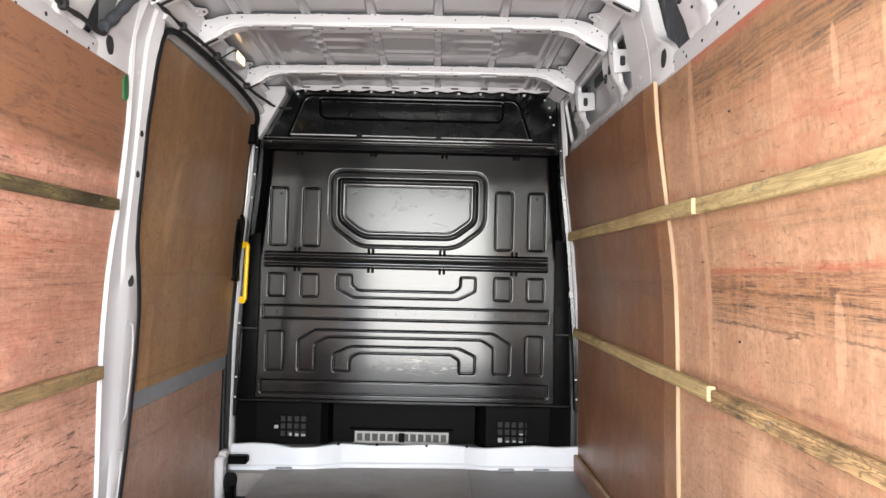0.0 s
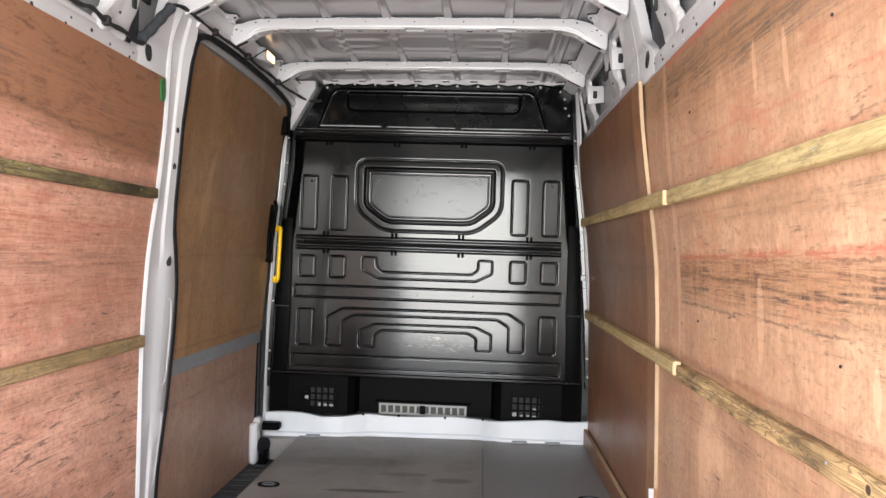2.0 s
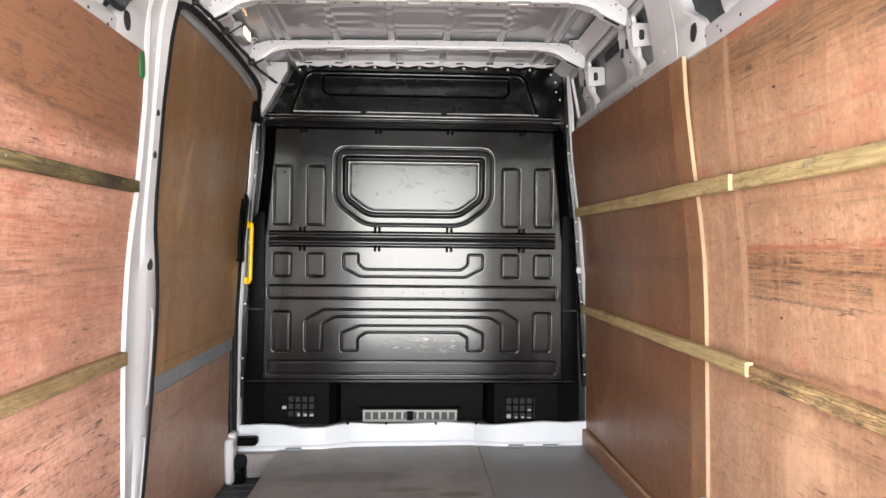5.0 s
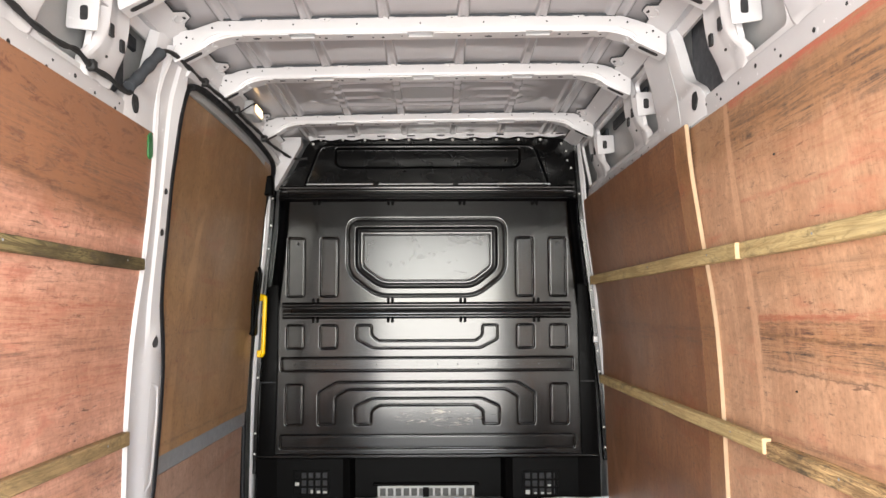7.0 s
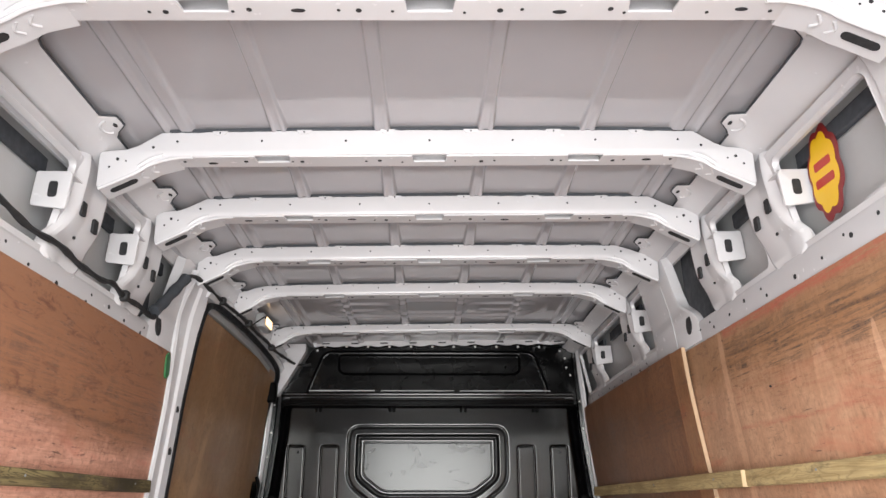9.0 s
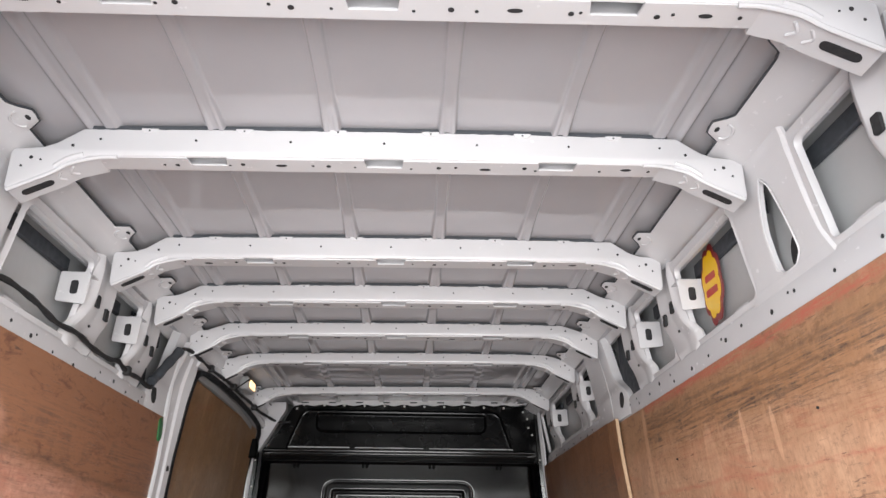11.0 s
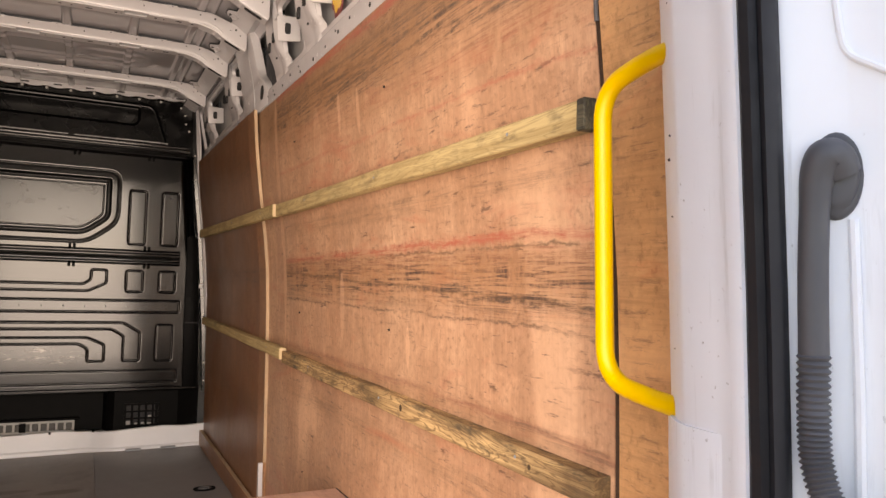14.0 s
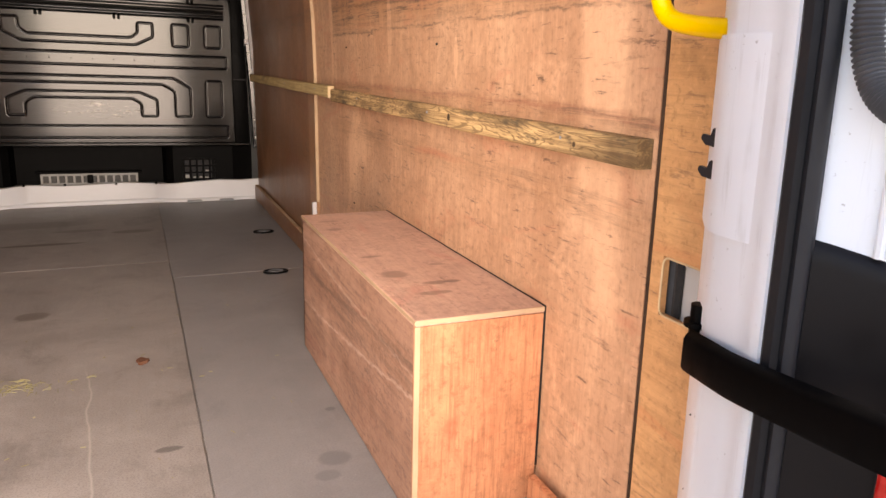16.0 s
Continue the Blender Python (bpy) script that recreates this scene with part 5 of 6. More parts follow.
def vent(x0, x1, z0, z1, y):
    bm = bmesh.new()
    nc, nr = 5, 3
    for i in range(nc + 1):
        x = x0 + (x1 - x0) * i / nc
        box(bm, x - 0.006, x + 0.006, y - 0.008, y, z0, z1)
    for j in range(nr + 1):
        z = z0 + (z1 - z0) * j / nr
        box(bm, x0 - 0.005, x1 + 0.005, y - 0.0085, y - 0.0005, z - 0.005, z + 0.005)
    part("vent_shadow", boxbm(x0, x1, y - 0.0012, y + 0.0, z0, z1), HOLE, bulk)
    g = part("vent_grille", bm, BLACKPLASTIC, bulk, "moulded black vent grille")
    rnd = random.Random(int(x0 * 100))
    for i in range(nc):
        for j in range(nr):
            a = x0 + (x1 - x0) * i / nc
            z = z0 + (z1 - z0) * j / nr
            w, h = (x1 - x0) / nc, (z1 - z0) / nr
            if rnd.random() < (0.55 if j == 0 else 0.12):
                u = rnd.uniform(0.006, w * 0.5)
                part("duct_glimpse", boxbm(a + u, a + w - 0.007, y - 0.004, y - 0.001, z + 0.004, z + h * rnd.uniform(0.25, 0.8)), GRILLE, g, "pale duct seen through the grille")


vent(-0.690, -0.512, 0.138, 0.252, 4.048)
vent(0.487, 0.668, 0.128, 0.245, 4.048)
VENTSLOT = paint("dark_grey_vent_slot", (0.05, 0.05, 0.048), 0.5, 0.3)
bm = bmesh.new()
x0, x1, z0, z1 = -0.262, 0.230, 0.094, 0.158
y = 4.128
box(bm, x0, x1, y, y + 0.008, z0, z0 + 0.012)
box(bm, x0, x1, y, y + 0.008, z1 - 0.012, z1)
n = 12
for i in range(n + 1):
    x = x0 + (x1 - x0) * i / n
    box(bm, x - 0.006, x + 0.006, y + 0.0005, y + 0.0085, z0, z1)
cv = part("centre_vent", bm, GRILLE, bulk, "pale grey slotted vent strip")
for i in range(n):
    x = x0 + (x1 - x0) * (i + 0.5) / n
    part("slot", boxbm(x - 0.013, x + 0.013, y + 0.003, y + 0.006, z0 + 0.013, z1 - 0.013, 0.002), VENTSLOT, cv)
part("latch", boxbm(x0 + 0.23, x0 + 0.262, y - 0.004, y + 0.002, z0 + 0.008, z1 - 0.006, 0.002), BLACKPLASTIC, cv)
part("hood", boxbm(x0 - 0.03, x1 + 0.03, y - 0.012, y + 0.01, z1 + 0.002, z1 + 0.018, 0.005), BLACKPLASTIC, cv)
# screws along the edges and the screw strip
pts = []
for i in range(11):
    pts.append((-0.56 + 1.15 * i / 10, 1.962, 0.007))
for x, z in ((0.70, 1.94), (0.725, 1.90), (0.73, 1.85), (0.75, 1.81), (-0.60, 1.94)):
    pts.append((x, z, 0.006))
for z in (0.15, 0.42, 0.52):
    for s in (-1, 1):
        pts.append((s * 0.845, z + 0.2, 0.006))
for x in (-0.64, -0.34, -0.14, 0.12, 0.33, 0.60):
    pts.append((x, 0.112, 0.007))
for x, z, r in pts:
    bm = disc(bmesh.new(), (x, (Y - 0.003) if z > 0.3 else 4.02, z), (0, -1, 0), r, 0.003, 8)
    part("screw", bm, SCREW if z > 1 else BLACKPLASTIC, bulk)
bm = bmesh.new()
for i in range(14):
    disc(bm, (-0.68 + 1.35 * i / 13, Y + 0.0050, 0.796), (0, -1, 0), 0.004, 0.0012, 8)
for s in (-1, 1):
    disc(bm, (s * 0.672, Y + 0.0050, 1.415), (0, -1, 0), 0.007, 0.0015, 8)
tagged(part("rivet_holes", bm, HOLE, bulk), kind="stuff")

# white sill below the bulkhead
sill_front = [(-0.90, 3.975), (-0.47, 3.975), (-0.40, 4.0), (-0.33, 4.03), (0.30, 4.03), (0.36, 4.0), (0.43, 3.978), (0.905, 3.975)]
top = [0.10, 0.122, 0.10, 0.106, 0.110, 0.106, 0.10, 0.112, 0.115]
bm = bmesh.new()
rings = []
pl = []
for i in range(len(sill_front) - 1):
    for k in range(4):
        t = k / 4
        pl.append((sill_front[i][0] * (1 - t) + sill_front[i + 1][0] * t, sill_front[i][1] * (1 - t) + sill_front[i + 1][1] * t))
pl.append(sill_front[-1])
for x, y in pl:
    zt = 0.108 + 0.006 * math.sin(x * 14) + (0.012 if abs(x) > 0.62 else 0)
    rings.append([(x, y - 0.014, -0.03), (x, y - 0.010, 0.012), (x, y, 0.02), (x, y + 0.004, zt), (x, y + 0.02, zt + 0.002), (x, y + 0.03, -0.03)])
loft(bm, rings)
tagged(part("trim_front_sill", bm, SILLBRIGHT, None, "", 35), "white painted sill panel along the foot of the bulkhead", "trim", kind="structure")
for x in (-0.62, 0.52, 0.70):
    tagged(part("floor_clip", boxbm(x - 0.04, x + 0.04, 3.935, 3.961, 0.0, 0.012, 0.003), STRAPGREY), "small grey floor fixing clip at the sill", "clip", "floor clips")
# white flange along the top of the bulkhead
line = [(-0.615, 1.990)] + [(-0.60 + 0.0125 * k, 1.963 + 0.004 * math.cos(2 * math.pi * (k - 4) / 9.2)) for k in range(109)] + [(0.765, 1.990)]
bm = prism(bmesh.new(), line, "y", 3.968, 3.974)
top_flange = tagged(part("trim_bulkhead_top", bm, WHITE, None, "", 30), "white scalloped steel flange along the top of the bulkhead", "trim", kind="structure")
for k in range(9):
    part("flange_slot", boxbm(-0.56 + 0.155 * k, -0.52 + 0.155 * k, 3.9665, 3.9682, 1.974, 1.981), HOLE, top_flange)
# trims beside the bulkhead
for s in (1, -1):
    ob = thing("trim_bulkhead_edge_" + ("right" if s > 0 else "left"), "white painted flange with bolts beside the bulkhead", "trim", kind="structure")
    bm = bmesh.new()
    rings, strip = [], []
    zmax = 1.96 if s > 0 else 1.75
    for k in range(19):
        z = -0.03 + (zmax + 0.03) * k / 18
        xi = lerp_table([(0.0, 0.884), (0.34, 0.880), (0.62, 0.872), (1.2, 0.832), (1.5, 0.800), (1.72, 0.787), (1.96, 0.776)], z)
        xo = lerp_table([(0.0, 0.912), (0.7, 0.898), (1.2, 0.862), (1.5, 0.836), (1.75, 0.826), (1.96, 0.80)], z)
        strip.append([(s * (xi - 0.006), 3.998, z), (s * (xi - 0.004), 3.981, z), (s * (xi + 0.013), 3.979, z), (s * (xi + 0.0148), 3.984, z), (s * (xi + 0.0148), 4.01, z), (s * (xi - 0.006), 4.01, z)])
        xi += 0.015
        m = xi + (xo - xi) * 0.45
        rings.append([(s * xi, 3.995, z), (s * (xi + 0.004), 3.982, z), (s * m, 3.980, z), (s * (m + 0.004), 3.972, z), (s * xo, 3.970, z), (s * xo, 4.03, z), (s * xi, 4.03, z)])
    loft(bm, rings)
    part("flange", bm, WHITE, ob, "", 30)
    part("black_strip", loft(bmesh.new(), strip[3:]), BLACK, ob, "black bolted edge strip", 40)
    for z in (0.365, 0.467, 0.745, 0.850, 1.06, 1.16, 1.40, 1.52, 1.66):
        xi = lerp_table([(0.0, 0.884), (0.34, 0.880), (0.62, 0.872), (1.2, 0.832), (1.5, 0.800), (1.72, 0.787)], z) + 0.005
        part("bolt", disc(bmesh.new(), (s * xi, 3.981, z), (0, -1, 0), 0.0055, 0.003, 8), SCREW, ob)
bm = boxbm(0.838, 0.862, 3.955, 3.97, 0.895, 0.925, 0.003)
tagged(part("flange_clip", bm, WHITE), "small white square clip on the flange", "clip")

# ---- sliding door side ----
DOOR = [(-0.2, 0.93), (0.0, 0.93), (0.57, 0.916), (0.9, 0.893), (1.2, 0.866), (1.5, 0.832), (1.82, 0.79), (2.0, 0.77)]


def door_x(z):
    return -lerp_table(DOOR, z)


def door_sheet(bm, y0, y1, z0, z1, inset, thick, rows=16, lean=None):
    rings = []
    for i in range(rows + 1):
        z = z0 + (z1 - z0) * i / rows
        x = door_x(z) + inset
        a, b = (lean(z) if lean else (y0, y1))
        rings.append([(x, a, z), (x, b, z), (x - thick, b, z), (x - thick, a, z)])
    return loft(bm, rings)


door = thing("door_1", "closed sliding side door lined with smooth brown plywood", "sliding door", kind="structure")
part("door_shell", door_sheet(bmesh.new(), 2.55, 4.0, -0.14, 1.86, -0.03, 0.02), STRAPGREY, door)
part("upper_plywood", door_sheet(bmesh.new(), 2.57, 3.93, 0.585, 1.818, 0.0, 0.012), PLY_D, door, "smooth brown plywood sheet", 30)
part("lower_plywood", door_sheet(bmesh.new(), 2.60, 3.86, -0.12, 0.520, 0.0, 0.012), PLY_DL, door, "brown plywood lower sheet", 30)
part("steel_strap", door_sheet(bmesh.new(), 2.62, 3.94, 0.518, 0.587, -0.004, 0.01, 4), STRAPGREY, door, "grey painted steel strap between the sheets", 30)
bm = bmesh.new()
tube(bm, corner_line([(door_x(1.28) + 0.010, 3.905, 1.30), (door_x(1.25) + 0.026, 3.90, 1.27), (door_x(1.0) + 0.026, 3.87, 1.0), (door_x(0.97) + 0.008, 3.87, 0.965)], 0.02), 0.009, 10)
box(bm, door_x(1.1) - 0.002, door_x(1.1) + 0.018, 3.86, 3.93, 0.96, 1.30, 0.006)
part("inner_handle", bm, BLACKPLASTIC, door, "black plastic inner door handle")
bm = bmesh.new()
box(bm, door_x(1.68) - 0.01, door_x(1.68) + 0.04, 3.86, 3.91, 1.66, 1.76, 0.008)
part("stop_buffer", bm, BLACKPLASTIC, door, "black rubber buffer")

SEAL = [(0.0, 2.60), (0.2, 2.615), (0.38, 2.655), (0.55, 2.685), (0.75, 2.69), (0.92, 2.675), (1.0, 2.645), (1.08, 2.61), (1.2, 2.592), (1.36, 2.578), (1.5, 2.566), (1.7, 2.566), (1.80, 2.590)]
seal_pts = [(door_x(z) + 0.022, lerp_table(SEAL, z), z) for z in [-0.10 + 0.1 * i for i in range(20)]]
seal_pts += [(-0.770, 2.66, 1.838), (-0.762, 2.74, 1.85), (-0.758, 3.0, 1.855), (-0.757, 3.4, 1.85), (-0.757, 3.75, 1.825), (-0.765, 3.86, 1.79), (-0.785, 3.905, 1.74), (-0.825, 3.925, 1.62), (-0.868, 3.935, 1.30), (-0.903, 3.935, 0.95), (-0.925, 3.935, 0.6), (-0.93, 3.93, 0.3), (-0.93, 3.93, 0.0)]
bm = tube(bmesh.new(), bend(seal_pts, 3), 0.0125, 10)
tagged(part("door_seal", bm, RUBBER), "black rubber seal round the sliding door opening", "seal")
bm = bmesh.new()
hp = [(-0.80, 2.70, 1.832), (-0.797, 3.0, 1.838), (-0.797, 3.4, 1.832), (-0.80, 3.78, 1.80)]
for a, b in zip(hp, hp[1:]):
    loft(bm, [[(p[0] - 0.01, p[1], p[2] + 0.022), (p[0] + 0.012, p[1], p[2] + 0.018), (p[0] + 0.008, p[1], p[2] - 0.004), (p[0] - 0.01, p[1], p[2] - 0.006)] for p in (a, b)])
part("top_trim", bm, PRIMER, door, "grey upper door trim")

# white pillar behind the sliding door
pl_ob = thing("trim_side_pillar_left", "white painted pillar beside the sliding door", "trim", kind="structure")
bm = bmesh.new()
rings = []
for k in range(41):
    z = -0.12 + 2.03 * k / 40
    ys = min(lerp_table(SEAL, z), 2.60 if z > 1.78 else 9) - 0.008
    xw = wall_x(min(z, 1.78), -1) + max(0, z - 1.78) * 0.4
    xd = door_x(z) + 0.030
    q = lambda f, d: ((xw + 0.008) * (1 - f) + (xd - 0.002) * f + d, 2.478 * (1 - f) + (ys - 0.006) * f, z)
    rings.append([(xw + 0.004, 2.457, z), (xw + 0.010, 2.466, z), q(0.0, 0.0), q(0.4, -0.004), q(0.5, 0.003), q(0.95, 0.002), q(1.0, -0.002), (xd - 0.004, ys, z), (xd - 0.03, ys, z), (xw - 0.04, 2.457, z)])
loft(bm, rings)
part("pillar_shell", bm, WHITE, pl_ob, "", 25)


def pillar_point(f, z):
    ys = lerp_table(SEAL, z) - 0.008
    a = Vector((wall_x(z, -1) + 0.008, 2.478, z)) * 0.5 + Vector((door_x(z) + 0.028, ys - 0.006, z)) * 0.5
    b = Vector((door_x(z) + 0.030, ys - 0.012, z))
    return a + (b - a) * f


for z0, z1 in ((0.50, 0.86), (0.14, 0.44)):
    rings = []
    for inset, rise in ((0.0, -0.004), (0.0, 0.0012), (0.05, 0.0034), (0.10, 0.0020), (0.16, -0.0010)):
        poly = rounded([(0.12 + inset, z0 + inset * 0.1), (0.90 - inset, z0 + 0.02 + inset * 0.1), (0.90 - inset, z1 - 0.02 - inset * 0.1), (0.12 + inset, z1 - inset * 0.1)], 0.12, 5)
        rings.append([pillar_point(f, z) + Vector((rise, -rise * 0.4, 0)) for f, z in poly])
    part("pressed_field", loft(bmesh.new(), rings), WHITE, pl_ob, "", 60)
for z, r in ((0.985, 0.014), (1.33, 0.008), (1.46, 0.007)):
    part("pillar_hole", disc(bmesh.new(), pillar_point(0.45, z) + Vector((0.0008, -0.0008, 0)), (1, -0.35, 0.1), r, 0.003, 16, 1.5, (0, 0, 1)), HOLE, pl_ob)
# header above the sliding door, and the white corner gusset
bm = bmesh.new()
rings = []
for k in range(16):
    y = 2.56 + 1.44 * k / 15
    zz = lerp_table([(2.56, 1.85), (2.9, 1.872), (3.4, 1.868), (3.8, 1.845), (4.0, 1.82)], y)
    rings.append([(-0.80, y, zz - 0.01), (-0.755, y, zz - 0.006), (-0.745, y, zz + 0.010), (-0.752, y, zz + 0.035), (-0.742, y, zz + 0.055), (-0.735, y, zz + 0.085), (-0.78, y, 1.965), (-0.82, y, 1.965), (-0.86, y, zz)])
loft(bm, rings)
tagged(part("trim_door_header", bm, WHITE, None, "", 40), "white painted steel header above the sliding door", "trim", kind="structure")
bm = bmesh.new()
prism(bm, [(-0.84, 1.72), (-0.775, 1.70), (-0.735, 1.765), (-0.64, 1.93), (-0.64, 1.97), (-0.80, 1.97)], "y", 3.93, 3.985)
tagged(part("trim_corner_gusset", bm, WHITE, None, "", 30), "white gusset in the upper front corner", "trim", kind="structure")
bm = bmesh.new()
box(bm, -0.93, -0.885, 3.78, 3.86, -0.12, 0.10, 0.012)
box(bm, -0.925, -0.885, 3.83, 3.90, 0.04, 0.12, 0.01)
tagged(part("trim_step_bracket", bm, WHITE), "white painted bracket at the front of the step", "trim", kind="structure")
ob = thing("door_roller", "black sliding door roller arm at the step", "roller")
bm = boxbm(-0.90, -0.79, 3.87, 3.93, 0.045, 0.085, 0.008)
part("arm", bm, BLACKPLASTIC, ob)
bm = disc(bmesh.new(), (-0.865, 3.84, -0.03), (1, -0.4, 0), 0.045, 0.012, 16)
part("wheel", bm, RUBBER, ob)
part("foot", boxbm(-0.90, -0.84, 3.82, 3.88, -0.126, -0.05, 0.008), BLACKPLASTIC, ob)

# yellow grab bar beside the bulkhead
ob = thing("grab_handle", "small yellow grab bar beside the sliding door", "grab handle", "yellow grab handles")
bm = tube(bmesh.new(), corner_line([(-0.855, 3.985, 1.155), (-0.829, 3.965, 1.155), (-0.840, 3.965, 0.86), (-0.866, 3.985, 0.86)], 0.02), 0.011, 12)
part("bar", bm, YELLOW, ob)
for z in (1.15, 0.865):
    part("mount", boxbm(-0.872, -0.842, 3.965, 3.995, z - 0.018, z + 0.018, 0.004), YELLOW, ob)

# lamp over the sliding door, with its lit bulb cover
LENS = Net("lit_warm_lens", 0.3, 0, 0.5, (0.9, 0.8, 0.6))
LENS.b.inputs["Emission Color"].default_value = (1.0, 0.62, 0.28, 1)
LENS.b.inputs["Emission Strength"].default_value = 0.45
ob = thing("interior_lamp", "small lit interior lamp with a warm lens", "lamp")
bm = boxbm(-0.742, -0.70, 3.20, 3.36, 1.895, 1.955, 0.008)
part("housing", bm, PRIMER, ob)
bm = boxbm(-0.702, -0.694, 3.225, 3.335, 1.906, 1.944, 0.004)
part("lens", bm, LENS.m, ob, "glowing warm lens")

# wiring loom along the left rail
loom = [(-0.846, 0.9, 1.722), (-0.842, 1.2, 1.727), (-0.835, 1.32, 1.737), (-0.828, 1.44, 1.728), (-0.820, 1.54, 1.708), (-0.816, 1.66, 1.712), (-0.818, 1.76, 1.702), (-0.816, 1.88, 1.700), (-0.815, 1.95, 1.710), (-0.817, 2.03, 1.698), (-0.816, 2.14, 1.700), (-0.816, 2.25, 1.694), (-0.815, 2.29, 1.735), (-0.79, 2.33, 1.80), (-0.765, 2.37, 1.858), (-0.752, 2.45, 1.872), (-0.748, 2.60, 1.868), (-0.742, 2.78, 1.868), (-0.736, 2.95, 1.872), (-0.73, 3.10, 1.865), (-0.728, 3.22, 1.862), (-0.728, 3.40, 1.868), (-0.725, 3.60, 1.862), (-0.715, 3.80, 1.868), (-0.695, 3.93, 1.866), (-0.66, 3.985, 1.868), (-0.62, 3.998, 1.872)]
ob = thing("wiring_loom", "black taped wiring loom clipped along the roof rail", "cable")
bm = tube(bmesh.new(), bend(loom, 5), lambda t: 0.0072 + 0.0012 * math.sin(t * 190), 8)
part("loom", bm, CABLE, ob)
bm = tube(bmesh.new(), bend([(-0.735, 3.10, 1.868), (-0.70, 3.14, 1.91), (-0.692, 3.19, 1.935), (-0.70, 3.21, 1.93)], 6), 0.003, 6)
part("lamp_wire", bm, CABLE, ob)
for p in ((-0.818, 2.03, 1.700), (-0.745, 2.70, 1.868), (-0.73, 3.05, 1.868), (-0.727, 3.50, 1.862)):
    bm = bmesh.new()
    box(bm, p[0] - 0.014, p[0] + 0.014, p[1] - 0.012, p[1] + 0.012, p[2] - 0.014, p[2] + 0.014, 0.004)
    part("loom_clip", bm, CABLE, ob)
bm = tube(bmesh.new(), bend([(-0.818, 2.255, 1.715), (-0.808, 2.285, 1.745), (-0.788, 2.325, 1.80), (-0.768, 2.362, 1.852)], 5), lambda t: 0.017 + 0.002 * math.sin(t * 21), 10)
part("foam_sleeve", bm, FOAMSHADE, ob, "dark foam sleeve")

# dark panels added to stand for the shade deep in the recesses
tagged(part("recess_shade_panel", boxbm(0.862, 0.868, 2.19, 2.45, 1.69, 1.95), FOAMSHADE), "dark panel added for the shade in the recess beside the pillar head", "lining", kind="structure")
tagged(part("recess_shade_panel", boxbm(-0.876, -0.870, 2.14, 2.34, 1.69, 1.93), FOAMSHADE), "dark panel added for the shade in the recess behind the roof posts", "lining", kind="structure")
# green tag on the left plywood
bm = bmesh.new()
xg = wall_x(1.60, -1)
prism(bm, rounded([(2.412, 1.548), (2.428, 1.540), (2.446, 1.556), (2.444, 1.612), (2.430, 1.628), (2.410, 1.612)], 0.008), "x", xg + 0.0005, xg + 0.006)
tagged(part("plastic_tag", bm, GREEN), "small green plastic tag at the plywood's edge", "tag")

# ---- wheel arch box ----
ob = thing("wheel_arch_box", "worn plywood box over the wheel arch", "box")
X0, X1, Y0, Y1, Z1 = 0.648, wall_x(0.39) - 0.001, 0.622, 1.545, 0.392
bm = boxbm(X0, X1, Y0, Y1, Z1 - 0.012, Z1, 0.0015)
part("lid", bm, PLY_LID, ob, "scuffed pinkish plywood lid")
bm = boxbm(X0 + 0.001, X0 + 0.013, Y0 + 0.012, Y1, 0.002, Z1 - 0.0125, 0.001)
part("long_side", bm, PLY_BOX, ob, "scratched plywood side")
bm = boxbm(X0 + 0.001, X1 - 0.002, Y0, Y0 + 0.0115, 0.002, Z1 - 0.0125, 0.001)
part("end_panel", bm, PLY_END, ob, "striped orange plywood end")
bm = boxbm(X0 + 0.001, X1 - 0.002, Y1 - 0.0115, Y1, 0.002, Z1 - 0.0125, 0.001)
part("end_panel", bm, PLY_BOX, ob)
bm = bmesh.new()
box(bm, X0 - 0.001, X0 + 0.0090, Y0 - 0.0012, Y0 + 0.001, 0.003, Z1 - 0.012)
box(bm, X0 - 0.0012, X1 - 0.001, Y0 - 0.0014, Y0 + 0.001, Z1 - 0.0085, Z1 - 0.0005)
box(bm, X0 - 0.0014, X0 + 0.001, Y0, Y1, Z1 - 0.0075, Z1 - 0.0008)
part("raw_edges", bm, EDGEWOOD, ob, "pale raw plywood edges")
bm = boxbm(X1 - 0.003, X1 + 0.001, Y0 - 0.001, Y1, Z1 - 0.004, Z1 + 0.0012, 0.0005)
part("mastic_line", bm, RUBBER, ob, "dark mastic line along the wall")
bm = boxbm(X1 - 0.003, X1 + 0.001, Y0 - 0.0014, Y0 + 0.002, 0.07, Z1, 0.0005)
part("mastic_line", bm, RUBBER, ob)
# the same box on the other side
ob = thing("wheel_arch_box", "plywood box over the other wheel arch", "box")
part("lid", boxbm(-X1, -X0, Y0, Y1, Z1 - 0.012, Z1, 0.0015), PLY_LID, ob)
part("long_side", boxbm(-X0 - 0.013, -X0 - 0.001, Y0 + 0.012, Y1, 0.002, Z1 - 0.0125, 0.001), PLY_BOX, ob)
part("end_panel", boxbm(-X1 + 0.002, -X0 - 0.001, Y0, Y0 + 0.0115, 0.002, Z1 - 0.0125, 0.001), PLY_END, ob)

# ---- lashing rings ----


